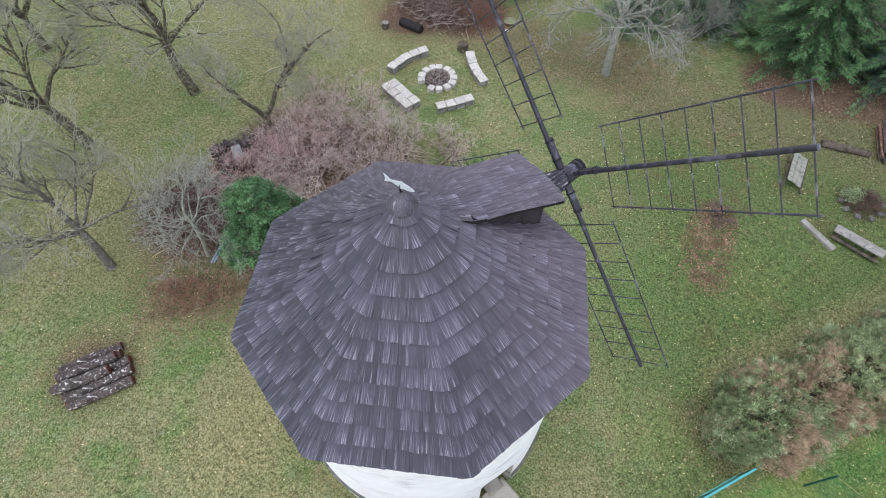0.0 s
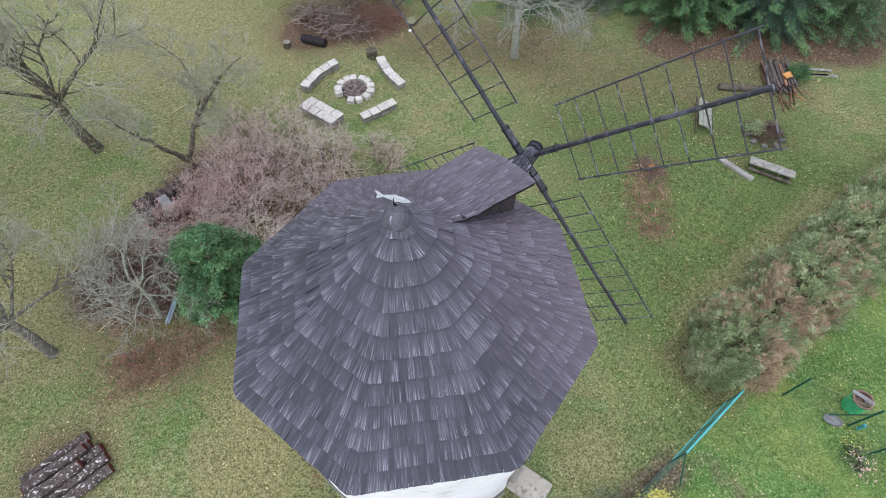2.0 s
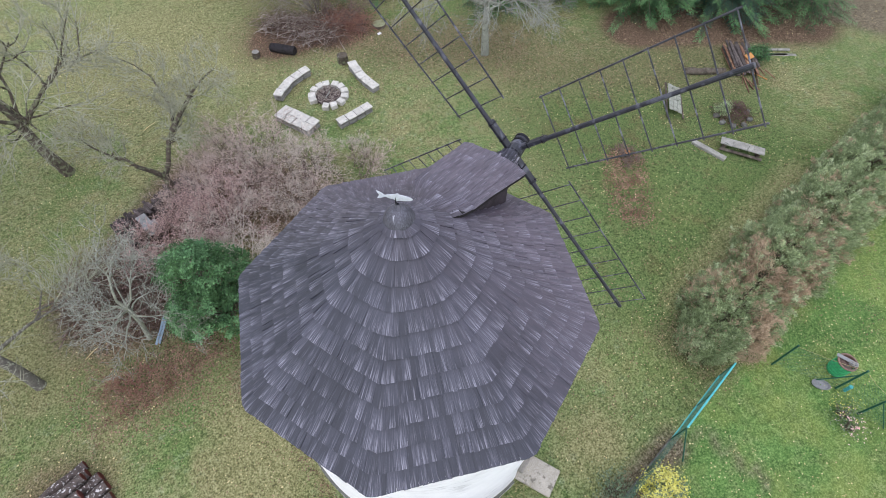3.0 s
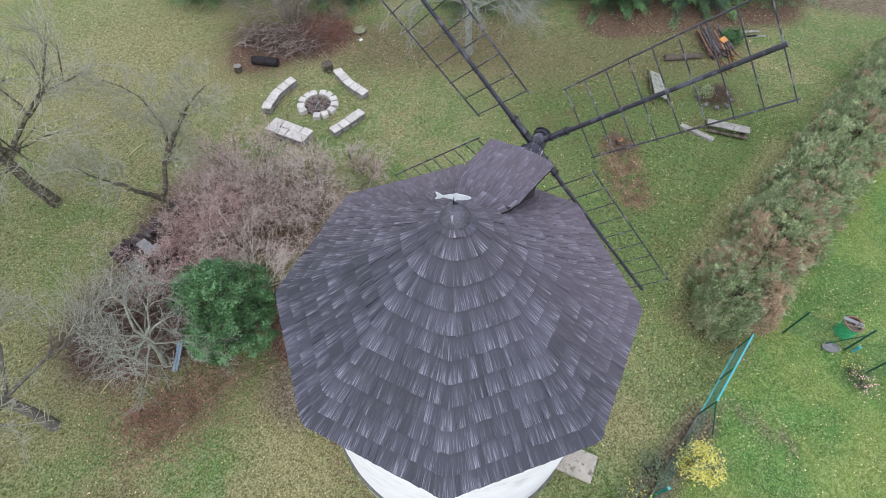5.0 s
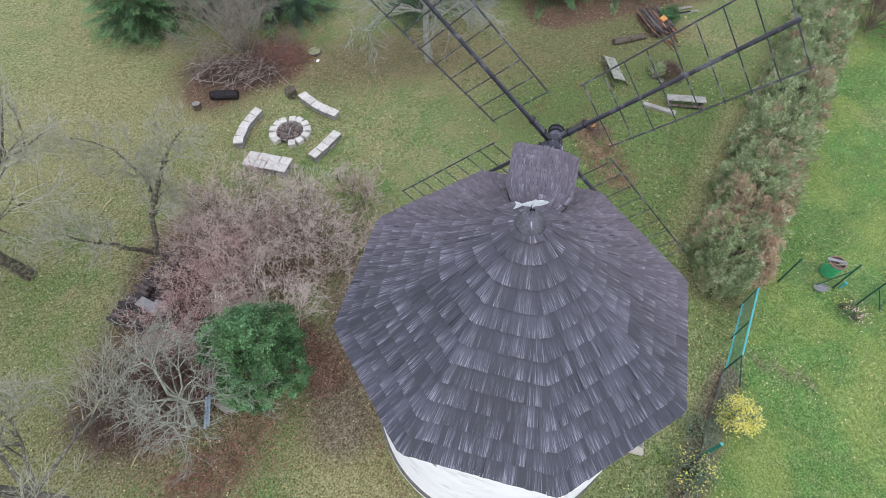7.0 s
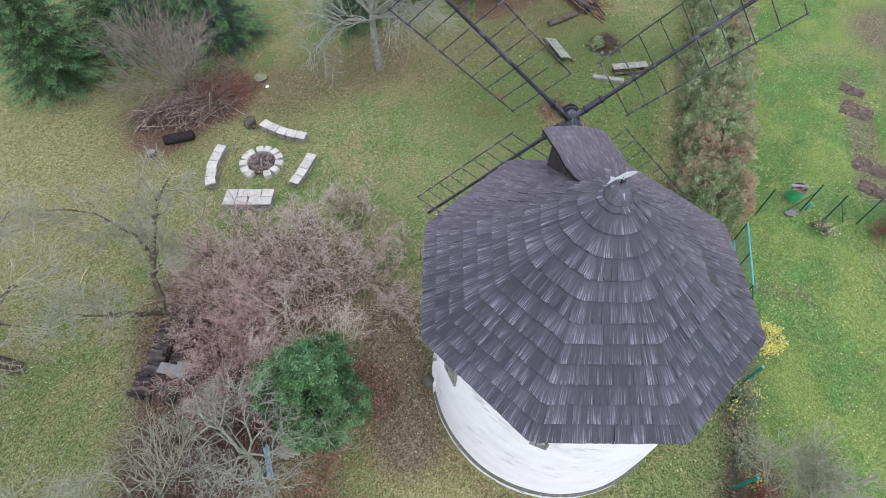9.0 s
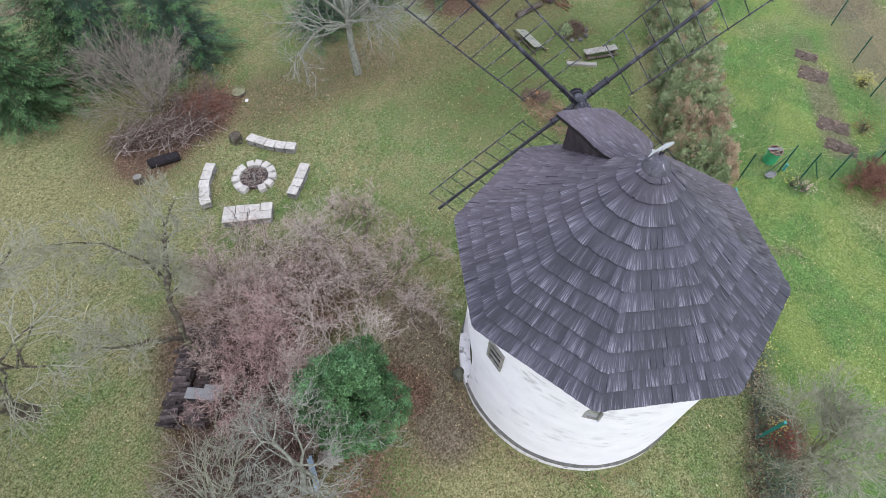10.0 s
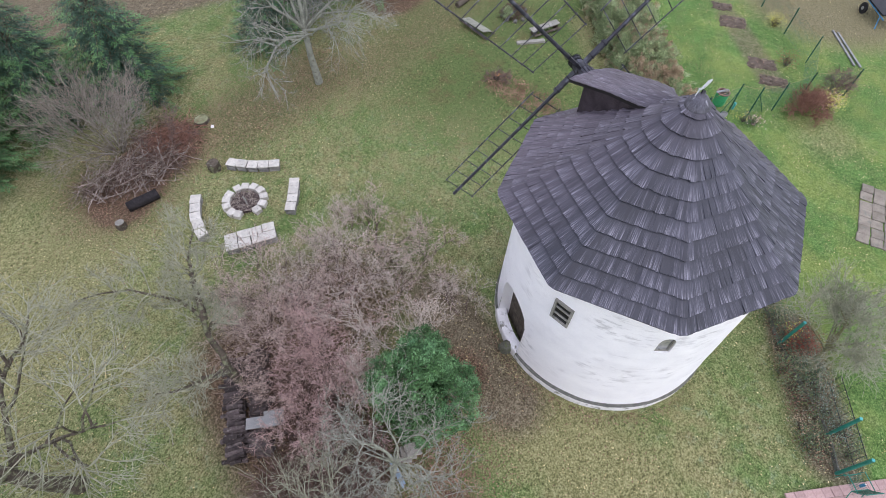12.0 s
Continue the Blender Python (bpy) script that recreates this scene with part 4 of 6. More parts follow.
# angle, length, offset along the shaft, and the lattice: start and end on either side, half width at start and end on either side
SAILS = [(46.9, 5.70, 0.06, (1.54, 5.84, 1.20, 5.54), (0.96, 0.97, 0.89, 1.10)),
         (134.6, 5.75, -0.12, (1.40, 5.66, 1.55, 5.78), (1.00, 1.20, 0.92, 0.90)),
         (226.9, 5.84, 0.06, (1.45, 5.80, 1.45, 5.40), (0.95, 1.05, 0.86, 0.90)),
         (-45.4, 5.79, -0.12, (1.34, 5.62, 1.34, 5.74), (0.93, 0.87, 0.92, 0.95))]
for ang, length, off, run, wide in SAILS:
    a = radians(ang)
    d = math.cos(a) * DU + math.sin(a) * UP
    q0 = -math.sin(a) * DU + math.cos(a) * UP
    o = HUB + DN * off
    sail = part("sail", rod(Geo(), [o + d * 0.9, o + d * 2.2, o + d * 4.6, o + d * (length - 0.9), o + d * (length + 0.06)], [0.062, 0.056, 0.048, 0.052, 0.056], 10), M["black_wood"], windmill, "open lattice sail of dark weathered wood")
    part("stock", beam(Geo(), o - d * 0.05 + DN * 0.03, o + d * 1.02 + DN * 0.03, 0.19, 0.10, 0.012), M["black_wood"], sail)
    for r in (0.45, 0.94):
        part("clamp", beam(Geo(), o + d * (r - 0.018) + DN * 0.03, o + d * (r + 0.018) + DN * 0.03, 0.194, 0.115, 0.006), M["iron"], sail)
        for side in (-1, 1):
            c = o + d * r + q0 * 0.085 * side + DN * 0.03
            part("bolt", rod(Geo(), [c - DN * 0.085, c + DN * 0.085], 0.010, 6), M["iron"], sail)

    def lattice(t, side, reach=0.0):
        """A point of the left (1) or right (-1) side rail, t from 0 at its start to 1 at its end."""
        k = 0 if side > 0 else 1
        w = wide[2 * k] + (wide[2 * k + 1] - wide[2 * k]) * t + reach
        return o + d * (run[2 * k] + (run[2 * k + 1] - run[2 * k]) * t) + side * w * (0.991 * q0 + 0.13 * DN)

    for k in range(9):
        t = k / 8
        part("rung", rod(Geo(), [lattice(t, -1, 0.04), (lattice(t, -1) + lattice(t, 1)) / 2, lattice(t, 1, 0.04)], [0.0135, 0.016, 0.0135], 6), M["bar_wood"], sail)
    for side in (-1, 1):
        part("side_rail", rod(Geo(), [lattice(t, side) + DN * 0.03 for t in (-0.02, 0.25, 0.5, 0.75, 1.015)], 0.0205, 6), M["bar_wood"], sail)

# ---- trees and shrubs ----


def grow(rng, p, d, length, radius, level, depth, out, kids, spread, rise, wander, shrink=0.62):
    """Branches as (start, end, radius, radius, level), each bending on its way."""
    steps = 5 if level < 2 else 3 if level < 3 else 2
    pts = [np.array(p, float)]
    d = np.array(d, float)
    for i in range(steps):
        d = unit(d + rng.normal(0, wander, 3) + [0, 0, rise * (0.5 if level else 0.2)])
        pts.append(pts[-1] + d * length / steps)
        r0, r1 = radius * (1 - 0.75 * i / steps), radius * (1 - 0.75 * (i + 1) / steps)
        out.append((pts[-2], pts[-1], r0, r1, level))
    if level >= depth:
        return
    for k in range(kids[level]):
        t = (0.3 if level else 0.4) + (0.68 if level else 0.6) * (k + rng.uniform(0.1, 0.9)) / kids[level]
        i = min(int(t * steps), steps - 1)
        q = pts[i] + (pts[i + 1] - pts[i]) * (t * steps - i)
        axis = unit(pts[i + 1] - pts[i])
        side = unit(np.cross(axis, rng.standard_normal(3)))
        ang = rng.normal(spread[level], 0.18)
        nd = unit(axis * math.cos(ang) + side * math.sin(ang) + [0, 0, rise])
        grow(rng, q, nd, length * shrink * rng.uniform(0.7, 1.2) * (1.1 - 0.35 * t), radius * (0.55 - 0.2 * t) + 0.002, level + 1, depth, out, kids, spread, rise, wander, shrink)


def bare_tree(base, seed, trunk=1.6, length=3.2, radius=0.16, lean=(0, 0, 1), limbs=6, kids=(8, 7, 7, 5), depth=4, bark="bark_dark", twig="twig_olive", label="", rise=0.10, spread=(0.9, 0.8, 0.75, 0.7), wander=0.26, thin=1.0, name="tree", category="tree", tilt=0.85, shrink=0.66, group="", guides=()):
    """A leafless tree: a short trunk that forks into limbs, branches and twigs."""
    rng = np.random.default_rng(seed)
    z = float(ground_height(np.array(base[0]), np.array(base[1])))
    ob = thing(name, (base[0], base[1], z), label, category, group)
    lean = unit(np.array(lean, float))
    top = lean * trunk
    mid = lean * trunk * 0.5 + rng.normal(0, 0.05, 3)
    g = rod(Geo(), [(0, 0, -0.15), (0, 0, 0.05), mid, top], [radius * 1.55, radius * 1.25, radius * 1.0, radius * 0.85], 9, rng, 0.05)
    segs = []
    for k in range(limbs):
        a = 2 * math.pi * (k + rng.uniform(-0.3, 0.3)) / limbs
        d = unit(lean * math.cos(tilt) + np.array([math.cos(a), math.sin(a), 0]) * math.sin(tilt) * rng.uniform(0.6, 1.2))
        p = mid + (top - mid) * rng.uniform(0.7, 1.0)
        grow(rng, p, d, length * rng.uniform(0.75, 1.15), radius * rng.uniform(0.38, 0.56), 0, depth - 1, segs, kids, spread, rise, wander, shrink)
    if limbs:
        grow(rng, top, unit(lean + rng.normal(0, 0.2, 3)), length * 1.05, radius * 0.7, 0, depth - 1, segs, kids, spread, rise, wander, shrink)
    for line in guides:
        # a limb along given turns, in world metres
        pts = np.array(line, float) - [base[0], base[1], z]
        n = len(pts) - 1
        rr = radius * (0.12 + 0.62 * np.linspace(1, 0, n + 1) ** 1.3)
        for i in range(n):
            mid_i = (pts[i] + pts[i + 1]) / 2 + rng.normal(0, 0.04, 3)
            segs += [(pts[i], mid_i, rr[i], (rr[i] + rr[i + 1]) / 2, 0), (mid_i, pts[i + 1], (rr[i] + rr[i + 1]) / 2, rr[i + 1], 0)]
            for k in range(8 if i else 0):
                q = pts[i] + (pts[i + 1] - pts[i]) * rng.uniform(0.15, 1.0)
                axis = unit(pts[i + 1] - pts[i])
                nd = unit(axis * 0.5 + unit(np.cross(axis, rng.standard_normal(3))) + [0, 0, 0.25])
                grow(rng, q, nd, length * shrink * rng.uniform(0.5, 1.0), rr[i] * 0.35, 1, depth - 1, segs, kids, spread, rise, wander, shrink)
    big = [s for s in segs if s[4] < 2 and s[2] > 0.024]
    small = [s[:4] + (max(s[4], 1),) for s in segs if not (s[4] < 2 and s[2] > 0.024)]
    tubes(g, np.array([s[0] for s in big]), np.array([s[1] for s in big]), np.array([s[2] for s in big]), np.array([s[3] for s in big]), 6)
    part("trunk", g, M[bark], ob, smooth=True)
    g = Geo()
    for lv, k in ((1, 5), (2, 4), (3, 3), (4, 3)):
        ss = [s for s in small if s[4] == lv]
        if ss:
            low = (0.011, 0.0075, 0.0055, 0.005)[lv - 1]
            tubes(g, np.array([s[0] for s in ss]), np.array([s[1] for s in ss]), np.maximum(low, thin * np.array([s[2] for s in ss])), np.maximum(low * 0.7, thin * np.array([s[3] for s in ss])), k)
    part("crown", g, M[twig], ob, "crown of bare twigs")["kind"] = "stuff"
    return ob, segs


def shrub(base, seed, stems, height, spread_r, twig, label, thin=1.0, kids=(7, 6, 4), depth=3, buds=0, bud="bud_pink", name="shrub", group="", radius=0.022, droop=0.03, wander=0.28, shrink=0.62, stem=""):
    """A many-stemmed leafless shrub, with withered buds or leaves at its tips if wanted."""
    rng = np.random.default_rng(seed)
    z = float(ground_height(np.array(base[0]), np.array(base[1])))
    ob = thing(name, (base[0], base[1], z - 0.03), label, "shrub", group)
    segs = []
    for k in range(stems):
        a = rng.uniform(0, 2 * math.pi)
        out_r = spread_r * math.sqrt(rng.uniform(0.02, 1))
        p = np.array([math.cos(a), math.sin(a), 0]) * min(0.35, 0.2 * out_r)
        tip = np.array([math.cos(a) * out_r, math.sin(a) * out_r, height * rng.uniform(0.75, 1.1) * (1 - 0.35 * (out_r / spread_r) ** 2)])
        grow(rng, p, unit(tip), float(np.linalg.norm(tip)) * 0.85, radius, 0, depth, segs, kids, (0.55, 0.7, 0.8, 0.8), droop, wander, shrink)
    for lv, nm, k, low in ((0, "stem", 5, 0.014), (1, "branch", 4, 0.010), (2, "twig", 3, 0.0075), (3, "fine_twig", 3, 0.006)):
        ss = [s for s in segs if s[4] == lv and s[1][2] > 0.0]
        if ss:
            low *= thin
            g = tubes(Geo(), np.array([s[0] for s in ss]), np.array([s[1] for s in ss]), np.maximum(low, np.array([s[2] for s in ss])), np.maximum(low * 0.7, np.array([s[3] for s in ss])), k)
            part(nm, g, M[stem if stem and lv < 2 else twig], ob)["kind"] = "stuff"
    if buds:
        tips = np.array([s[1] for s in segs if s[4] >= depth - 1 and s[1][2] > 0.1])
        p = tips[rng.integers(0, len(tips), buds)] + rng.normal(0, 0.05, (buds, 3))
        part("withered_bloom", leaves(Geo(), p, rng.standard_normal((buds, 3)) + [0, 0, 0.6], rng.uniform(0.025, 0.05, buds), rng.uniform(0.015, 0.035, buds), rng), M[bud], ob)["kind"] = "stuff"
    return ob


def leaf_bush(base, seed, rx, ry, height, clumps, per, leaf, mat, label, name="bush", low=0.0, category="bush", bark="bark_dark", clump_r=0.2, parts=None, taper=0.0, rough=1.0, group="", lobes=None):
    """An evergreen or leafy bush: branches inside, leaves in clumps over an uneven surface."""
    rng = np.random.default_rng(seed)
    z = float(ground_height(np.array(base[0]), np.array(base[1])))
    ob = thing(name, (base[0], base[1], z), label, category, group)
    u = unit(rng.standard_normal((clumps, 3)))
    u[:, 2] = np.abs(u[:, 2]) * 1.3 - 0.35
    u = unit(u)
    wob = np.array([1 + rough * (0.22 * noise.noise((x * 1.8, y * 1.8, q * 1.8 + seed)) + 0.12 * noise.noise((x * 4.5, y * 4.5, q * 4.5 + seed))) for x, y, q in u])
    shell = np.where(rng.uniform(size=clumps) < 0.75, rng.uniform(0.9, 1.03, clumps), rng.uniform(0.5, 0.9, clumps)) * wob
    c = u * shell[:, None] * [rx, ry, height * 0.5] + [0, 0, height * 0.52 + low]
    if lobes:
        lb = np.array(lobes)
        k = rng.integers(0, len(lb), clumps)
        c = lb[k, :3] + u * (shell * lb[k, 3])[:, None]
        gap = np.linalg.norm(c[:, None] - lb[None, :, :3], axis=2) / lb[None, :, 3]
        keep = gap.min(1) > 0.72
        c, u = c[keep], u[keep]
    if taper:
        f = 1 - taper * np.clip(c[:, 2:3] / height, 0, 1)
        c[:, :2] *= f
    up = c[:, 2] > 0.05
    c, u = c[up], u[up]
    n = len(c) * per
    idx = np.repeat(np.arange(len(c)), per)
    p = c[idx] + rng.normal(0, clump_r, (n, 3)) * [1, 1, 0.8]
    keep = p[:, 2] > 0.03
    p, idx = p[keep], idx[keep]
    nrm = u[idx] * 0.7 + rng.normal(0, 0.55, (len(p), 3)) + [0, 0, 0.5]
    size = leaf * rng.uniform(0.7, 1.3, len(p))
    pick = rng.integers(0, len(mat), len(c))[idx] if isinstance(mat, (list, tuple)) else None
    if pick is None:
        part("foliage", leaves(Geo(), p, nrm, size, size * 0.55, rng), M[mat], ob)["kind"] = "stuff"
    else:
        for k, mm in enumerate(mat):
            s = pick == k
            if s.any():
                part("foliage", leaves(Geo(), p[s], nrm[s], size[s], size[s] * 0.55, rng), M[mm], ob)["kind"] = "stuff"
    inner = c[rng.integers(0, len(c), min(90, len(c)))]
    root = np.array([[0, 0, 0.0]]) + rng.normal(0, 0.05, (len(inner), 3)) * [1, 1, 0]
    mid = root * 0.5 + inner * 0.5 + rng.normal(0, 0.1, inner.shape) + [0, 0, 0.1]
    r = 0.012 + 0.01 * height
    g = tubes(Geo(), root, mid, r, r * 0.6, 5)
    tubes(g, mid, inner * 0.97, r * 0.6, r * 0.2, 4)
    part("branch", g, M[bark], ob)["kind"] = "stuff"
    return ob


def spruce(base, seed, height, width, mat="spruce", label="tall spruce with drooping green branches", whorl=0.38, low=0.35, sprays=6):
    """Whorls of drooping branches, each feathered with side sprays."""
    rng = np.random.default_rng(seed)
    ob = thing("spruce", (base[0], base[1], 0), label, "conifer tree", "spruces")
    part("trunk", rod(Geo(), [(0, 0, -0.1), (0, 0, height * 0.5), (0, 0, height)], [0.028 * height, 0.016 * height, 0.01], 8, rng, 0.03), M["bark_dark"], ob)
    axes, pos, dirs, ln, wd, far = [], [], [], [], [], []
    h = low
    while h < height - 0.25:
        reach = width * (1 - h / height) ** 0.85 + 0.12
        n = int(rng.integers(9, 13))
        a0 = rng.uniform(0, 6.28)
        for k in range(n):
            a = a0 + 2 * math.pi * (k + rng.uniform(-0.25, 0.25)) / n
            L = reach * rng.uniform(0.72, 1.05)
            out = np.array([math.cos(a), math.sin(a), 0])
            side = np.array([-math.sin(a), math.cos(a), 0])
            zz = h + rng.uniform(-0.12, 0.12)
            steps = 5
            pts = [np.array([0, 0, zz]) + out * L * t + [0, 0, L * (0.10 * t - 0.42 * t * t + 0.16 * t ** 4)] for t in np.linspace(0, 1, steps + 1)]
            axes += [(pts[i], pts[i + 1], 0.022 * (1 - i / steps) + 0.005) for i in range(steps)]
            m = max(4, int(L / 0.13))
            for t in np.linspace(0.18, 1.0, m):
                q = np.array([0, 0, zz]) + out * L * t + [0, 0, L * (0.10 * t - 0.42 * t * t + 0.16 * t ** 4)]
                spray = (0.20 + 0.42 * (1 - t)) * min(1.0, L / 1.3) + 0.1
                for s in (-1, 1):
                    sd = unit(out * 0.75 + side * s * rng.uniform(0.55, 1.0) + [0, 0, rng.normal(-0.18, 0.1)])
                    cnt = int(1.6 * (sprays if spray > 0.3 else sprays - 2)) if h < 0.5 * height else 4
                    for c in range(cnt):
                        f = (c + 0.3) / cnt
                        pos.append(q + sd * spray * f * 0.8)
                        dirs.append(unit(sd + rng.normal(0, 0.5, 3) + [0, 0, -0.12]))
                        ln.append(spray * rng.uniform(0.14, 0.30))
                        wd.append(rng.uniform(0.016, 0.032) * (1 if cnt > 4 else 1.7))
                        far.append(t + 0.25 * f > 0.90)
        h += whorl * rng.uniform(0.8, 1.15) * (1.1 - 0.5 * h / height)
    part("bough", tubes(Geo(), np.array([a[0] for a in axes]), np.array([a[1] for a in axes]), np.array([a[2] for a in axes]), np.array([a[2] * 0.8 for a in axes]), 4), M["bark_dark"], ob)["kind"] = "stuff"
    pos, dirs, ln, wd, far = np.array(pos), np.array(dirs), np.array(ln), np.array(wd), np.array(far)
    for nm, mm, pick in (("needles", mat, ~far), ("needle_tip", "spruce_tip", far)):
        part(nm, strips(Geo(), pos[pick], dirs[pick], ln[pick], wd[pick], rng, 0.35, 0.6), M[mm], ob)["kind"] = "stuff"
    return ob


# old fruit trees on the west lawn
bare_tree((-15.9, 16.2), 21, 2.5, 3.4, 0.2, (-0.16, -0.08, 1), 5, wander=0.2, label="old leafless fruit tree with dark bark", group="fruit trees")
bare_tree((-12.25, 19.65), 22, 2.9, 3.4, 0.21, (-0.12, 0.10, 1), 6, wander=0.2, label="leafless fruit tree with a dark mossy trunk", group="fruit trees")
bare_tree((-12.7, 10.15), 23, 2.0, 3.2, 0.15, (-0.18, 0.22, 1), 6, wander=0.2, bark="bark_grey", label="leafless fruit tree with a grey leaning trunk", group="fruit trees")
bare_tree((-7.95, 16.6), 24, 1.5, 2.0, 0.155, (0.05, 0.08, 1), 0, label="leafless tree with dark bent limbs beside the firewood", tilt=1.05, group="fruit trees", guides=[
    [(-7.88, 16.72, 1.4), (-7.4, 17.4, 2.2), (-7.0, 17.7, 2.75), (-6.9, 18.5, 3.2), (-7.3, 19.6, 3.8), (-8.3, 20.4, 4.3)],
    [(-7.88, 16.72, 1.4), (-8.4, 16.4, 2.5), (-9.0, 16.5, 3.2), (-9.7, 16.9, 3.9)],
    [(-7.05, 17.65, 2.7), (-6.4, 18.2, 3.2), (-5.7, 18.7, 3.7), (-4.9, 18.9, 4.1)]])
bare_tree((-20.5, 22.5), 25, 1.9, 3.0, 0.18, (0, 0, 1), 6, label="leafless fruit tree at the far side of the lawn", group="fruit trees")
bare_tree((-18.5, 11.0), 26, 1.9, 2.6, 0.16, (0, 0, 1), 5, label="leafless fruit tree with thin twigs", group="fruit trees")
# pale lichened small tree over the brush heap
bare_tree((-9.2, 10.75), 27, 2.5, 2.0, 0.075, (0.16, -0.08, 1), 10, kids=(6, 5, 4), depth=4, thin=0.8, bark="bark_lichen", twig="twig_lichen", label="small leafless tree with pale lichened branches", tilt=1.12, rise=-0.02, wander=0.34, spread=(1.0, 0.9, 0.85, 0.8))
# pale spreading tree by the conifers
bare_tree((7.2, 21.6), 28, 3.0, 3.5, 0.16, (0.0, 0.05, 1), 10, kids=(6, 6, 5, 5), bark="bark_pale", twig="twig_pale", label="leafless tree with pale drooping branches", tilt=0.8, rise=-0.02, wander=0.24, thin=0.8)
# leaning tree over the flower bed
bare_tree((-0.95, -1.15), 29, 1.2, 2.0, 0.085, (0.75, -0.35, 1), 8, kids=(8, 7, 6, 4), bark="bark_moss", label="small leafless tree leaning over the flower bed", tilt=0.8)

# pinkish-brown shrubs north-west of the mill
for k, (x, y, h, r, st) in enumerate([(-6.2, 16.1, 2.5, 1.5, 20), (-4.9, 17.0, 2.7, 1.9, 24), (-3.3, 15.4, 2.9, 1.9, 24), (-1.3, 14.9, 2.4, 1.6, 14), (-2.6, 13.2, 2.2, 1.4, 9), (-5.8, 14.6, 2.4, 1.7, 22), (-0.6, 12.6, 1.6, 1.1, 5), (-7.0, 14.3, 2.0, 1.2, 14), (-2.7, 10.6, 2.2, 1.2, 6), (-7.2, 12.9, 2.0, 1.3, 14), (-7.9, 15.2, 1.7, 1.0, 9), (-0.8, 16.2, 1.5, 1.2, 4), (-2.3, 16.5, 1.5, 1.1, 5), (-5.7, 17.9, 1.8, 1.1, 8)]):
    shrub((x, y), 40 + k, int(st * 0.66), h, r, "twig_mauve" if x < -5.5 and y < 15 else "twig_beige" if k % 3 == 2 else "twig_pink", "leafless shrub with pinkish-brown twigs and withered buds", kids=(7, 5, 4), buds=70 * st, group="pinkish shrubs", thin=0.85, stem="twig_dark")
shrub((-5.3, 11.8), 58, 9, 3.5, 1.1, "twig_beige", "thin leafless shrub growing through the evergreen", kids=(6, 5, 4), buds=700, group="pinkish shrubs", thin=0.85)
shrub((-8.7, 13.9), 59, 12, 1.9, 1.3, "twig_mauve", "leafless shrub with reddish twigs beside the firewood", kids=(6, 5, 4), buds=300, group="pinkish shrubs", thin=0.85, stem="twig_dark")
# grey vase-shaped shrub behind the brush pile
shrub((-0.1, 28.0), 60, 20, 3.8, 2.2, "twig_umber", "tall grey leafless shrub behind a brush pile", kids=(7, 5, 4), radius=0.03, wander=0.12, droop=0.10, thin=0.85)
shrub((1.0, 26.2), 61, 10, 1.5, 1.1, "twig_brown", "low reddish-brown shrub beside the brush pile", kids=(6, 4, 3))
shrub((28.3, 10.4), 62, 26, 2.2, 1.5, "twig_brown", "reddish leafless shrub at the end of the hedge", kids=(6, 5, 3))
shrub((-9.8, 9.2), 63, 18, 0.5, 0.9, "twig_rust", "low dead shrub in brown leaves", kids=(4, 3, 2), radius=0.006, thin=0.6)
shrub((10.45, 13.2), 64, 12, 0.6, 0.6, "twig_brown", "low dead plant round a tree stump", kids=(5, 3, 3), radius=0.01)
shrub((11.6, 24.6), 65, 20, 2.6, 2.0, "twig_grey", "pale leafless shrub under the conifers", kids=(6, 5, 3))

# evergreen bush beside the mill
leaf_bush((-6.5, 10.75), 70, 1.5, 1.5, 4.2, 860, 76, 0.072, ("holly", "holly", "holly_light"), "dense dark green evergreen bush", clump_r=0.078,
          lobes=[(0.0, 0, 3.2, 0.81), (0.74, 0.2, 2.5, 0.74), (-0.58, 0.6, 2.5, 0.76), (-0.31, -0.95, 2.3, 0.76), (0.47, -0.85, 1.7, 0.71), (0.12, 1.05, 1.6, 0.66), (-0.78, -0.2, 1.3, 0.71), (0.86, 0.3, 1.1, 0.62), (0.08, -0.2, 3.95, 0.43), (0.0, 0, 1.5, 1.04)])
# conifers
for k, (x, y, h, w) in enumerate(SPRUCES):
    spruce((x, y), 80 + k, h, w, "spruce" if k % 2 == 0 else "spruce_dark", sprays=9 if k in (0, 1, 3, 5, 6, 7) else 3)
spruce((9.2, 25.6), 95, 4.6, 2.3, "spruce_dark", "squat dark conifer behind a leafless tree")


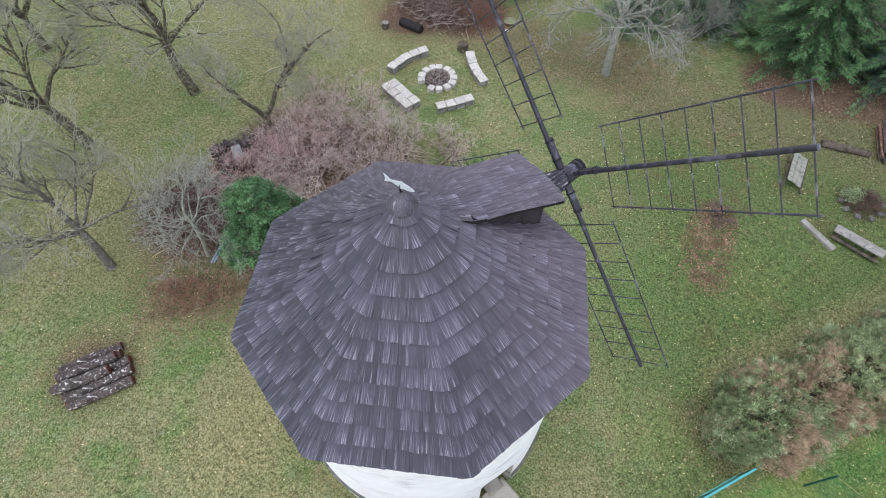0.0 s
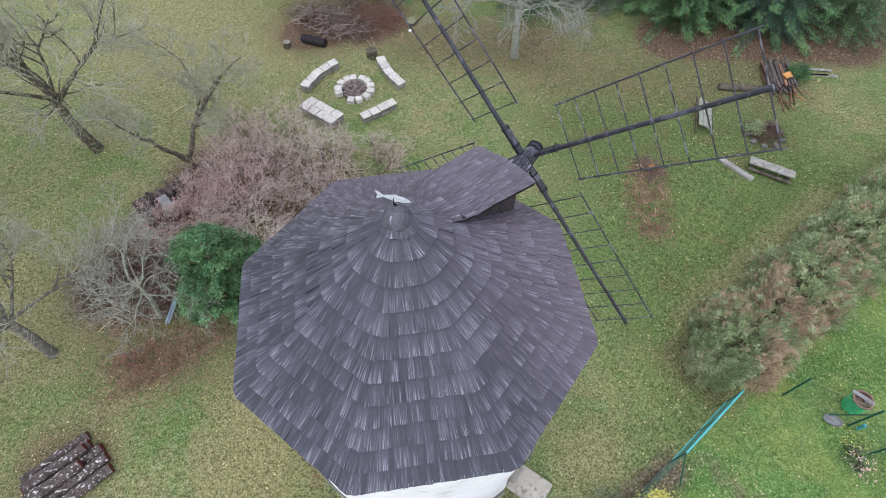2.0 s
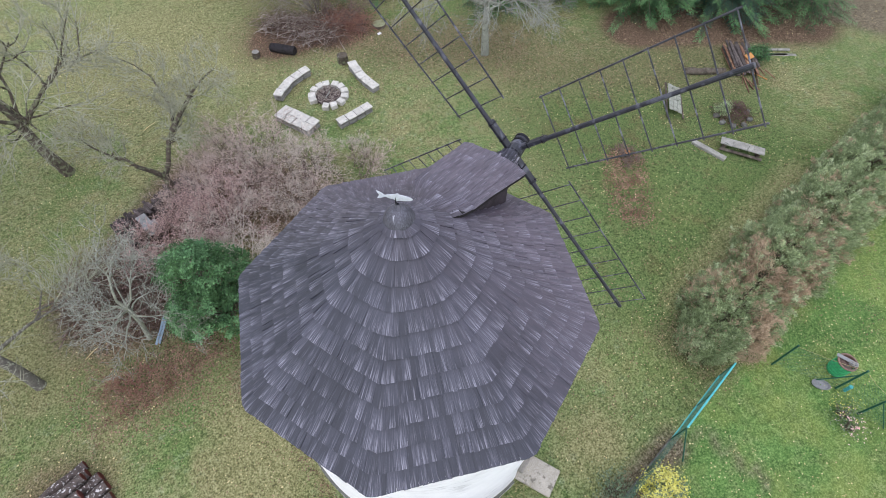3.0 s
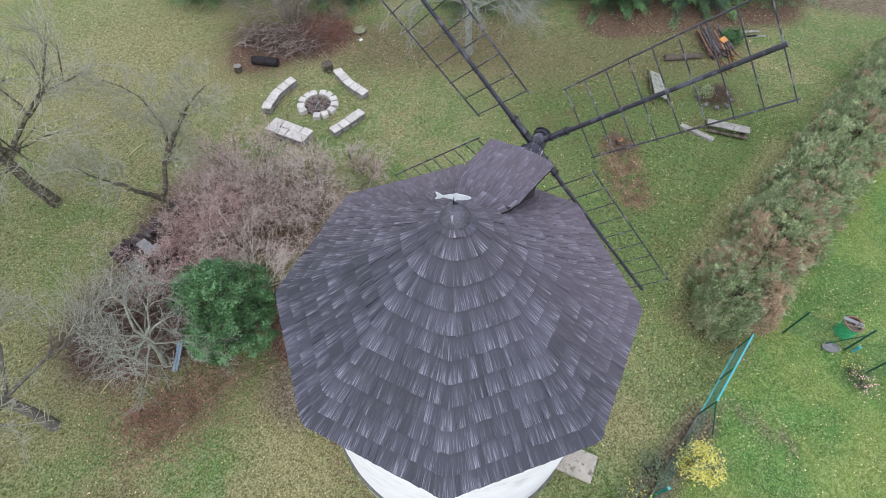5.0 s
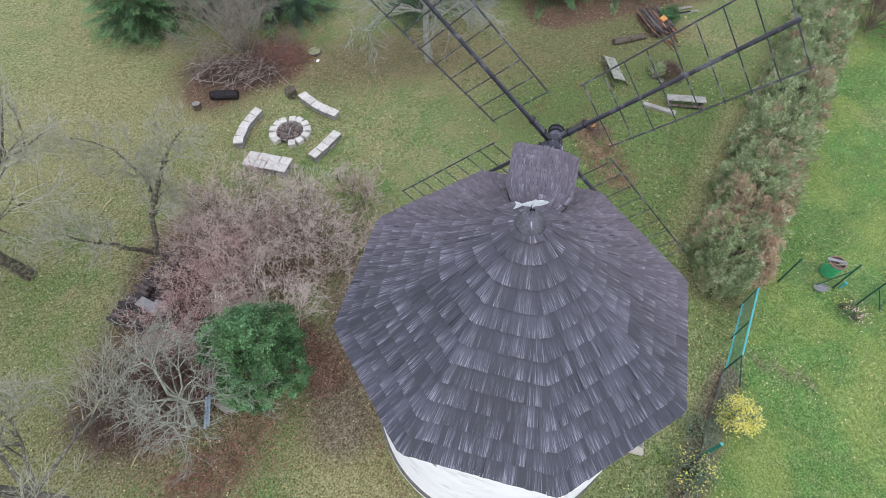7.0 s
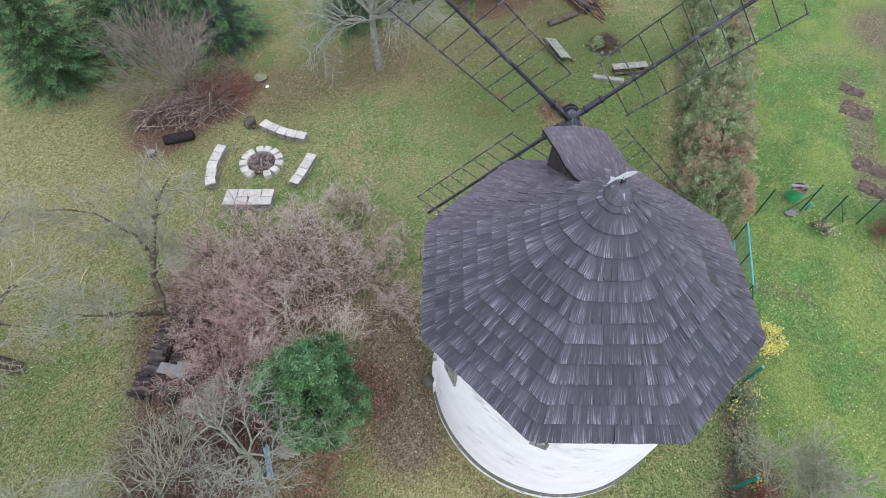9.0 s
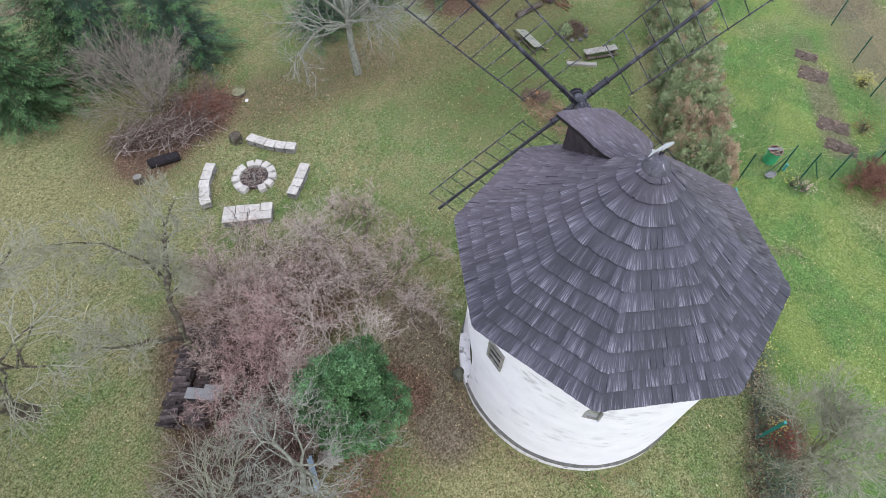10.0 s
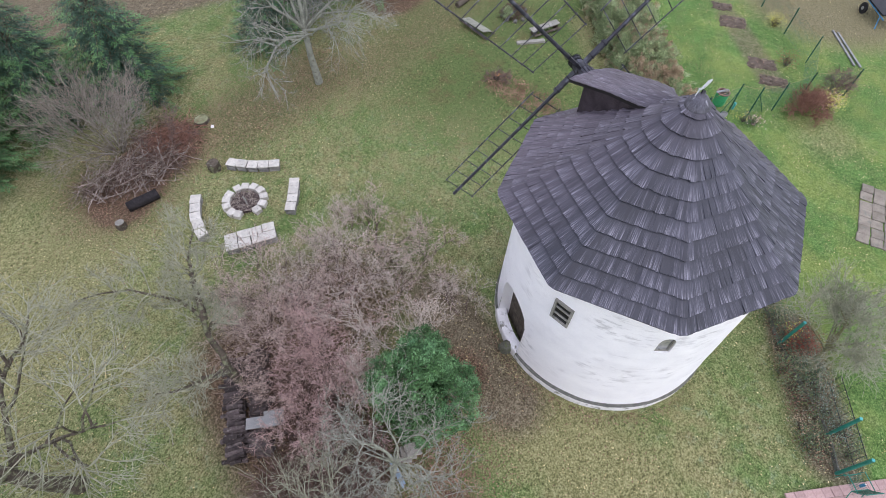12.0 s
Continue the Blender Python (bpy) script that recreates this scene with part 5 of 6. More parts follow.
def hedge(seed=7):
    """A clipped row of thujas, green with withered patches."""
    rng = np.random.default_rng(seed)
    ob = thing("hedge", (0, 0, 0), "thick thuja hedge, grey-green with withered tan patches", "hedge")
    a, b = np.array([9.35, 4.95]), np.array([26.6, 12.15])
    d = (b - a) / np.linalg.norm(b - a)
    s = np.array([-d[1], d[0]])
    L = float(np.linalg.norm(b - a))
    n = 9500
    t = rng.uniform(-1.5, L, n)
    phi = rng.uniform(-0.15, math.pi + 0.15, n)
    half = 1.27 + 0.16 * np.sin(t * 2.1) + 0.12 * np.sin(t * 5.3 + 1) + rng.normal(0, 0.07, n)
    end = np.clip((t + 1.5) / 1.5, 0.05, 1) ** 0.5
    hh = (2.0 + rng.normal(0, 0.08, n) + 0.15 * np.sin(t * 1.7 + 2) + 0.1 * np.sin(t * 4.1)) * np.where(end < 1, 0.45 + 0.55 * end, 1)
    depth = np.where(rng.uniform(size=n) < 0.7, rng.uniform(0.9, 1.05, n), rng.uniform(0.55, 0.9, n))
    sq = 0.72
    off = np.sign(np.cos(phi)) * np.abs(np.cos(phi)) ** sq * half * end * depth
    z = np.clip(np.abs(np.sin(phi)) ** sq * hh * depth, 0.1, None)
    lump = np.array([1 + 0.24 * noise.noise((p * 2.2, q * 2.2, r * 2.2)) + 0.13 * noise.noise((p * 5.0, q * 5.0, r * 5.0)) for p, q, r in zip(t, off, z)])
    off, z = off * lump, np.clip(z * lump, 0.1, None)
    c = np.stack([a[0] + d[0] * t + s[0] * off, a[1] + d[1] * t + s[1] * off, z], -1)
    out = unit(np.stack([s[0] * off * 0.5, s[1] * off * 0.5, np.full(n, 0.75)], -1))
    # every clump is a fan of flat sprays round its own axis
    per = 58
    idx = np.repeat(np.arange(n), per)
    axis = unit(out + rng.normal(0, 0.35, (n, 3)))[idx]
    spread = rng.normal(0, 1.0, (n * per, 3))
    rise = rng.uniform(0, 1, n * per)
    p = c[idx] + axis * (rise * 0.24 - 0.12)[:, None] + spread * (0.055 * (1.25 - rise))[:, None]
    dirs = unit(axis + spread * 0.55)
    patch = np.array([noise.noise((x * 0.75, y * 0.75, 3.0)) + 0.35 * noise.noise((x * 2.2, y * 2.2, 8.0)) for x, y, q in c])
    # withered where the row is old: near its west end and along its garden side
    dead = patch + 0.42 * np.exp(-((t - 2.2) / 3.6) ** 2) - 0.10 * off / 1.1 - 0.05 * t / L + rng.normal(0, 0.36, n) > 0.48
    # clumps that bulge out most take the lighter green
    light = (lump + 0.25 * patch + rng.normal(0, 0.12, n) > 1.14) & ~dead
    ln = rng.uniform(0.035, 0.085, n * per)
    for nm, m, pick in (("foliage", "thuja", ~(dead | light)[idx]), ("light_foliage", "thuja_light", light[idx]), ("withered_foliage", "thuja_dead", dead[idx])):
        part(nm, strips(Geo(), p[pick], dirs[pick], ln[pick], rng.uniform(0.014, 0.028, pick.sum()), rng, 0.45), M[m], ob)["kind"] = "stuff"
    k = 26
    tt = np.linspace(-0.2, L - 0.3, k)
    base = np.stack([a[0] + d[0] * tt, a[1] + d[1] * tt, np.zeros(k)], -1)
    for q in base:
        part("stem", rod(Geo(), [q, q + [0.03, 0, 0.8], q + [0, 0.04, 1.7]], [0.06, 0.045, 0.015], 6), M["bark_dark"], ob)
    j = rng.integers(0, n, 1500)
    g = tubes(Geo(), base[np.clip(np.round((t[j] + 0.2) / L * k).astype(int), 0, k - 1)] + [0, 0, 0.5], c[j], 0.012, 0.004, 3)
    part("branch", g, M["twig_brown"], ob)["kind"] = "stuff"
    return ob


hedge()


def brush_pile(base, seed, rx, ry, height, count, mat, label, length=(0.8, 2.0), odds=(0.40, 0.32, 0.19, 0.09), under="", turn=0.0):
    """A heap of cut branches thrown over one another."""
    rng = np.random.default_rng(seed)
    ob = thing("brush_pile", (base[0], base[1], 0), label, "brush pile", "brush piles", turn=turn)
    p0, p1, r = [], [], []
    for k in range(count):
        u = rng.uniform(-1, 1, 2)
        while u @ u > 1:
            u = rng.uniform(-1, 1, 2)
        top = height * (1 - 0.8 * (u @ u)) * rng.uniform(0.15, 1.0)
        c = np.array([u[0] * rx, u[1] * ry, 0.03 + top])
        a = rng.uniform(0, 6.28)
        L = rng.uniform(*length)
        d = unit(np.array([math.cos(a), math.sin(a), rng.normal(0, 0.22)]))
        r0 = rng.choice([0.005, 0.007, 0.010, 0.02], p=odds)
        q = c - d * L / 2
        if r0 > 0.015 and len(ob.children) < 36:
            pts = [q]
            for i in range(4):
                d = unit(d + rng.normal(0, 0.12, 3))
                pts.append(pts[-1] + d * L / 4)
            part("branch", rod(Geo(), np.maximum(np.array(pts), [-99, -99, 0.02]), r0 * np.linspace(1.1, 0.55, 5), 5), M[mat], ob)
            continue
        for i in range(4):
            d = unit(d + rng.normal(0, 0.14, 3))
            e = q + d * L / 4
            e[2] = max(e[2], 0.02)
            p0.append(q.copy())
            p1.append(e.copy())
            r.append(r0 * (1 - 0.2 * i))
            if rng.uniform() < 0.8:
                f = e + unit(d + rng.normal(0, 0.6, 3)) * L * 0.22
                f[2] = max(f[2], 0.02)
                p0.append(e.copy())
                p1.append(f)
                r.append(r0 * 0.5)
            q = e
    p0, p1, r = np.array(p0), np.array(p1), np.array(r)
    fine = r < 0.006
    for nm, m, pick in (("brushwood", mat, ~fine), ("fine_twig", under or mat, fine)):
        part(nm, tubes(Geo(), p0[pick], p1[pick], r[pick], r[pick] * 0.8, 3), M[m], ob)["kind"] = "stuff"
    return ob


brush_pile((-10.3, 12.9), 101, 1.9, 1.7, 1.2, 850, "twig_brown", "big heap of dead grey-brown branches", under="twig_purple")
brush_pile((-8.7, 12.4), 102, 1.4, 1.6, 1.0, 500, "twig_brown", "heap of dark dead branches", under="twig_purple")
brush_pile((-7.6, 14.6), 103, 1.1, 1.3, 0.8, 360, "twig_purple", "heap of dark dead branches behind the wood stack")
brush_pile((-1.35, 26.15), 104, 2.3, 0.8, 0.8, 540, "twig_brush", "pile of cut branches behind the fire ring", (0.9, 2.2), (0.42, 0.2, 0.22, 0.16), "twig_purple", turn=-36)
brush_pile((0.95, 25.9), 105, 1.1, 1.0, 0.6, 300, "twig_rust", "pile of reddish-brown twigs and leaves")
brush_pile((-9.5, 9.0), 107, 1.3, 0.8, 0.2, 90, "twig_brush", "low scatter of rust-brown twigs and leaves", (0.4, 1.1), (0.6, 0.4, 0.0, 0.0), "twig_rust")
brush_pile((16.45, 14.0), 106, 0.75, 0.65, 0.5, 240, "twig_purple", "heap of dark twigs in a small stone ring", (0.4, 0.9))

# ---- fire place ----


def slab_stack(name, place, turn, cols, rows, layers, size, label, seed, bend=0.0, group="stone seats", layer_h=0.055):
    """A seat of stacked concrete slabs; the top slabs are pieces of their own."""
    rng = np.random.default_rng(seed)
    ob = thing(name, place, label, "stone bench", group, turn=turn)
    for i in range(cols):
        for j in range(rows):
            x = (i - (cols - 1) / 2) * (size[0] + 0.02)
            y = (j - (rows - 1) / 2) * (size[1] + 0.024)
            ang = bend * x
            yy = y + 0.5 * bend * x * x
            for k in range(layers):
                last = k == layers - 1
                m = pose(x + rng.normal(0, 0.012), yy + rng.normal(0, 0.012), layer_h * (k + 0.5), rng.normal(0, 0.4), rng.normal(0, 0.4), math.degrees(ang) + rng.normal(0, 1.2))
                # slabs below the top one are coloured darker to imitate shade
                part("slab", block(Geo(), (size[0] * (1.0 if last else 0.88 + 0.06 * (k % 2)), size[1] * (1.0 if last else 0.85 + 0.07 * (k % 2)), layer_h - 0.008), m, 0.006), M["concrete" if last else "slab_side"], ob)
    return ob


# the ring and four seats round it
PIT = (-0.89, 20.86)
slab_stack("stone_bench", (-2.44, 22.16, 0), 41, 5, 1, 7, (0.44, 0.42), "curved low seat of stacked pale concrete slabs", 201, -0.28)
slab_stack("stone_bench", (0.87, 21.50, 0), 108, 5, 1, 7, (0.44, 0.42), "curved low seat of pale slabs beside a tree stump", 202, -0.20)
slab_stack("stone_bench", (-0.03, 19.05, 0), 22, 4, 1, 7, (0.42, 0.42), "straight low seat of stacked pale concrete slabs", 203, 0.06)
slab_stack("stone_bench", (-2.55, 19.54, 0), 130.5, 4, 2, 7, (0.47, 0.40), "wide double seat of pale slabs under bare branches", 204)
pit = thing("fire_ring", (PIT[0], PIT[1], 0), "ring of pale concrete slabs round a burnt-out fire", "fire pit")
rng = np.random.default_rng(205)
for k in range(13):
    a = 2 * math.pi * (k + 0.15 * rng.uniform(-1, 1)) / 13
    if k in (8,):
        continue
    for lay in range(4):
        m = pose(0.77 * math.cos(a), 0.77 * math.sin(a), 0.03 + 0.055 * lay, rng.normal(0, 1.5), rng.normal(0, 1.5), math.degrees(a) + rng.normal(0, 4))
        part("slab", block(Geo(), (0.33, 0.30, 0.05), m, 0.008), M["concrete"], pit)
g = Geo()
rr, n = [0.0, 0.25, 0.48, 0.64], 18
v = [(r * math.cos(2 * math.pi * i / n), r * math.sin(2 * math.pi * i / n), 0.10 - 0.08 * r + rng.normal(0, 0.015)) for r in rr for i in range(n)]
j = np.arange(n)
g.add(v, np.concatenate([np.stack([i * n + j, i * n + (j + 1) % n, (i + 1) * n + (j + 1) % n, (i + 1) * n + j], 1) for i in range(3)]))
part("ash_bed", g, M["ash"], pit)
g = Geo()
for k in range(170):
    a, r = rng.uniform(0, 6.28), 0.62 * math.sqrt(rng.uniform())
    b = rng.uniform(0, 6.28)
    c = np.array([r * math.cos(a), r * math.sin(a), 0.12 + 0.08 * rng.uniform()])
    d = np.array([math.cos(b), math.sin(b), rng.normal(0, 0.15)]) * rng.uniform(0.06, 0.2)
    tubes(g, c - d, c + d, 0.009, 0.006, 5)
part("charred_sticks", g, M["twig_brush"], pit)["kind"] = "stuff"
part("half_burnt_log", rod(Geo(), [(-0.18, -0.22, 0.18), (0.02, 0.0, 0.22), (0.1, 0.18, 0.2)], [0.03, 0.035, 0.03], 7), M["grey_wood"], pit)


def log(name, a, b, r, bark, end, label, category="log", seed=0, group=""):
    rng = np.random.default_rng(seed)
    a, b = np.array(a, float), np.array(b, float)
    ob = thing(name, tuple(a), label, category, group)
    d = b - a
    steps = 7 if np.linalg.norm(d) > 0.6 else 3
    pts = [d * t + rng.normal(0, 0.015, 3) * (steps > 3) for t in np.linspace(0, 1, steps)]
    part("bark", rod(Geo(), pts, [r * rng.uniform(0.93, 1.06) for _ in pts], 12, rng, 0.05), M[bark], ob)
    for t, s in ((0.0, -1), (1.0, 1)):
        c = pts[0] if s < 0 else pts[-1]
        e = unit(d) * s
        part("sawn_end", rod(Geo(), [c - e * 0.01, c + e * 0.012], [r * 0.93, r * 0.9], 12), M[end], ob)
    return ob


log("log", (-2.92, 25.12, 0.2), (-1.84, 24.46, 0.2), 0.22, "log_black", "log_black", "short thick black log lying on the grass", seed=1)
log("tree_stump", (-3.75, 24.85, -0.05), (-3.72, 24.86, 0.3), 0.19, "old_wood", "grey_wood", "small sawn tree stump", "tree stump", seed=2)
log("tree_stump", (0.28, 23.1, -0.05), (0.28, 23.12, 0.42), 0.27, "bark_dark", "old_wood", "thick dark tree stump beside a stone seat", "tree stump", seed=3)
log("tree_stump", (2.72, 25.45, -0.05), (2.72, 25.46, 0.12), 0.36, "old_wood", "stump_top", "wide low mossy tree stump", "tree stump", seed=4)
log("tree_stump", (10.55, 13.25, -0.05), (10.56, 13.25, 0.28), 0.16, "old_wood", "cut_wood", "low stump with pale cut wood", "tree stump", seed=5)
part("scrap", block(Geo(), (0.2, 0.14, 0.05), pose(2.55, 24.75, 0.04, 4, 3, 30), 0.02), M["white"])
tagged(bpy.data.objects["scrap"], "small white plastic scrap on the grass", "scrap")

# stack of thick logs on the south-west lawn
U, W = unit(np.array([1.76, 0.95, 0.0])), unit(np.array([-0.95, 1.76, 0.0]))
P0 = np.array([-12.43, 5.21, 0.0])
for k, (side, z, s0, s1, r) in enumerate([(-0.42, 0.17, 0.15, 2.15, 0.17), (-0.06, 0.17, 0.05, 2.2, 0.18), (0.32, 0.17, 0.1, 2.2, 0.17), (0.68, 0.17, -0.05, 1.95, 0.17), (0.98, 0.15, 0.0, 2.0, 0.15), (0.14, 0.47, -0.1, 1.62, 0.17), (0.52, 0.46, 0.15, 1.9, 0.16)]):
    a = P0 + W * side + U * s0 + [0, 0, z - 0.04]
    b = P0 + W * side + U * s1 + [0, 0, z - 0.04]
    log("log", a, b, r, "log_bark", "log_end", "thick black log with white fungus and reddish sawn ends", seed=20 + k, group="stacked logs")

# ---- timber and benches on the north-east lawn ----


def plank_thing(name, a, b, w, h, mat, label, category, z=0.05, turn=0.0):
    ob = thing(name, ((a[0] + b[0]) / 2, (a[1] + b[1]) / 2, z), label, category, turn=math.degrees(math.atan2(b[1] - a[1], b[0] - a[0])))
    L = math.hypot(b[0] - a[0], b[1] - a[1])
    part("board", block(Geo(), (L, w, h), pose(0, 0, h / 2, turn), 0.012), M[mat], ob)
    return ob, L


plank_thing("timber_beam", (13.75, 13.05), (14.5, 11.7), 0.24, 0.14, "grey_wood", "weathered grey timber beam on the grass", "timber", 0.0)
seat, L = plank_thing("wooden_bench", (14.75, 12.55), (16.1, 11.35), 0.42, 0.06, "grey_wood", "fallen grey wooden bench on dark supports", "bench", 0.30)
part("board", block(Geo(), (L * 0.96, 0.12, 0.05), pose(0.02, -0.3, -0.16, 35), 0.01), M["old_wood"], seat)
for x in (-0.7, 0.7):
    part("leg", block(Geo(), (0.1, 0.42, 0.28), pose(x, 0, -0.15, 0, 8), 0.01), M["old_wood"], seat)
board2 = thing("trough_lid", (14.25, 15.5, 0.0), "grey boarded lid leaning on a wooden frame", "wooden lid", turn=62)
for k in range(3):
    part("board", block(Geo(), (1.75 - 0.04 * (k % 2), 0.20, 0.035), pose(0.02 * k, -0.205 + 0.205 * k, 0.24 + 0.058 * k, 16), 0.008), M["green_grey"], board2)
for y in (-0.34, 0.36):
    part("rail", beam(Geo(), (-1.05, y - 0.05, 0.08), (1.05, y, 0.10 + 0.2 * (y > 0)), 0.07, 0.07), M["old_wood"], board2)
log("log", (15.95, 17.2, 0.13), (17.75, 16.6, 0.13), 0.16, "old_wood", "old_wood", "rotting log with grey moss", seed=41)
rng = np.random.default_rng(42)
ring_ob = thing("stone_ring", (16.4, 13.9, 0), "small ring of reddish stones", "stone ring")
for k in range(9):
    a = 2 * math.pi * k / 9
    part("stone", block(Geo(), (0.26, 0.2, 0.16), pose(0.75 * math.cos(a), 0.68 * math.sin(a), 0.06, rng.normal(0, 8), rng.normal(0, 8), math.degrees(a) + rng.normal(0, 15)), 0.05), M["ledge"], ring_ob)
leaf_bush((16.0, 14.25), 43, 0.35, 0.3, 0.5, 40, 30, 0.06, "thuja", "small heap of green cuttings", clump_r=0.08)
pile = thing("board_pile", (18.9, 17.0, 0), "stack of dark weathered boards with an orange offcut on top", "board pile", turn=-18)
for k in range(40):
    lay, x = k // 8, -0.56 + 0.16 * (k % 8) + rng.normal(0, 0.02)
    y0, y1 = -0.85 + rng.normal(0, 0.14), 0.95 + rng.normal(0, 0.15)
    z = 0.06 + 0.09 * lay
    part("board", beam(Geo(), (x, y0, z + rng.normal(0, 0.012)), (x + rng.normal(0, 0.06), y1, z + 0.06 + rng.normal(0, 0.02)), rng.uniform(0.09, 0.15), rng.uniform(0.03, 0.06), 0.006, rng.normal(0, 8)), M["stack_wood" if k % 6 else "brown_wood"], pile)
part("offcut", block(Geo(), (0.36, 0.30, 0.04), pose(0.18, -0.22, 0.60, 14, -8, 25), 0.006), M["cut_wood"], pile, "orange fresh-cut board end")
for k in range(11):
    x, y = 19.15 + rng.normal(0, 0.45), 15.75 + rng.normal(0, 0.2)
    t, h = rng.uniform(0.9, 2.2), rng.uniform(0.28, 0.55)
    ob = thing("pole", (x, y, 0.04), "split pole lying before the board stack", "pole", "split poles")
    part("pole_wood", beam(Geo(), (-h * math.cos(t), -h * math.sin(t), 0), (h * math.cos(t), h * math.sin(t), rng.uniform(0.0, 0.2)), rng.uniform(0.035, 0.08), 0.04, 0.006, rng.uniform(0, 90)), M["cut_wood" if k == 3 else "brown_wood"], ob)
leaf_bush((19.75, 16.9), 44, 0.5, 0.45, 0.75, 60, 40, 0.07, ("spruce", "spruce_tip"), "heap of cut spruce twigs on the boards", name="spruce_cuttings", category="cuttings", clump_r=0.1)
for k, (x, y) in enumerate(((20.8, 17.1), (21.1, 17.35), (21.2, 16.95))):
    plank_thing("grey_plank", (x - 0.8, y + 0.25), (x + 0.8, y - 0.3), 0.16, 0.05, "grey_wood", "weathered grey plank under the spruces", "plank", 0.01 + 0.05 * (k == 1))

# ---- wood stack among the shrubs ----
stack = thing("firewood_stack", (0, 0, 0), "long stack of dark split firewood under shrubs", "firewood")
rng = np.random.default_rng(51)
A, B = np.array([-7.05, 17.0]), np.array([-10.45, 14.7])
dd = (B - A) / np.linalg.norm(B - A)
nn = np.array([-dd[1], dd[0]])
for k in range(240):
    t, lay = 0.115 * (k % 30) + rng.normal(0, 0.03), (k // 30) % 4 + (k % 30) // 24
    c = A + dd * t + nn * (0.38 * (1 if k >= 120 else -1) + rng.normal(0, 0.06))
    h = nn * rng.uniform(0.2, 0.34) + dd * rng.normal(0, 0.04)
    z = 0.08 + 0.145 * lay
    part("split_log", rod(Geo(), [(c[0] - h[0], c[1] - h[1], z), (c[0] + h[0], c[1] + h[1], z + rng.normal(0, 0.02))], rng.uniform(0.06, 0.088), 5), M["firewood"], stack)
for nm, p, size, turn in (("metal_sheet", (-8.62, 14.86, 0.88), (0.66, 0.76, 0.03), 32), ("metal_sheet", (-8.93, 15.3, 0.86), (0.46, 0.78, 0.03), 30)):
    ob = thing(nm, p, "grey metal sheet lying on the firewood", "metal sheet", "sheets on the firewood", turn=turn)
    part("sheet", block(Geo(), (size[0] * 0.8, size[1] * 0.8, 0.03), pose(0, 0, 0, 3, 4), 0.008), M["sheet"], ob)
# boards leaning in the bushes
lean = thing("painted_boards", (-8.75, 10.75, 0.0), "pale blue painted boards leaning at the bush", "boards")
for k in range(2):
    part("board", beam(Geo(), (-0.25 + 0.1 * k, -0.32, 0.05), (0.28 + 0.1 * k, 0.34, 0.62 + 0.03 * k), 0.09, 0.025), M["paleblue"], lean)
grid = thing("stone_slabs", (-8.15, 10.75, 0.0), "grey slabs leaning under the bush", "stone slab")
for k in range(3):
    part("slab", block(Geo(), (0.42, 0.5, 0.06), pose(0.12 * k, -0.1 * k, 0.16 + 0.07 * k, 22, 8, 28 + 6 * k), 0.01), M["sandstone"], grid)
part("boulder", rod(Geo(), [(-3.57, 8.78, -0.1), (-3.55, 8.80, 0.12), (-3.56, 8.78, 0.36), (-3.55, 8.78, 0.46)], [0.19, 0.23, 0.18, 0.05], 9, np.random.default_rng(5), 0.08), M["mossy"])
tagged(bpy.data.objects["boulder"], "mossy boulder beside the arched door", "boulder")
# stone slabs before the south door
for k, (x, y, sx, sy, t) in enumerate([(1.75, 2.55, 1.15, 0.85, -48), (1.30, 3.12, 0.7, 0.5, -52)]):
    ob = part("stone_slab", block(Geo(), (sx, sy, 0.14), pose(x, y, 0.02 + 0.1 * k, 1.5, -2, t), 0.03), M["sandstone" if k else "paleslab"])
    tagged(ob, "worn sandstone slab before the mill door", "stone slab", "door slabs")

for a, b in (((-11.3, 10.6), (-10.83, 11.0)), ((-12.35, 13.47), (-11.9, 13.43)), ((-9.2, 21.2), (-8.7, 21.6))):
    ob = part("stick", rod(Geo(), [(*a, 0.03), ((a[0] + b[0]) / 2, (a[1] + b[1]) / 2 + 0.03, 0.045), (*b, 0.03)], [0.018, 0.016, 0.012], 6), M["fallen"])
    tagged(ob, "pale bare stick lying on the lawn", "stick", "sticks on the lawn")

# ---- fences and the garden ----


def wire_net(g, a, b, z0, z1, step=0.1, r=0.0022):
    """Crossed wires between two posts."""
    a, b = np.array(a, float), np.array(b, float)
    L, H = float(np.linalg.norm(b - a)), z1 - z0
    d = (b - a) / L
    p0, p1 = [], []
    for s in (1, -1):
        for c in np.arange(-H, L, step):
            lo, hi = max(c, 0.0), min(c + H, L)
            if hi - lo < 0.02:
                continue
            q0, q1 = lo - c, hi - c
            x = [lo, hi] if s > 0 else [L - lo, L - hi]
            p0.append([*(a + d * x[0]), z0 + q0])
            p1.append([*(a + d * x[1]), z0 + q1])
    return tubes(g, np.array(p0), np.array(p1), r, r, 3)


def post(ob, x, y, h, mat="green_post", r=0.024, name="post"):
    return part(name, rod(Geo(), [(x, y, -0.1), (x, y, h * 0.5), (x, y, h)], r, 8), M[mat], ob)


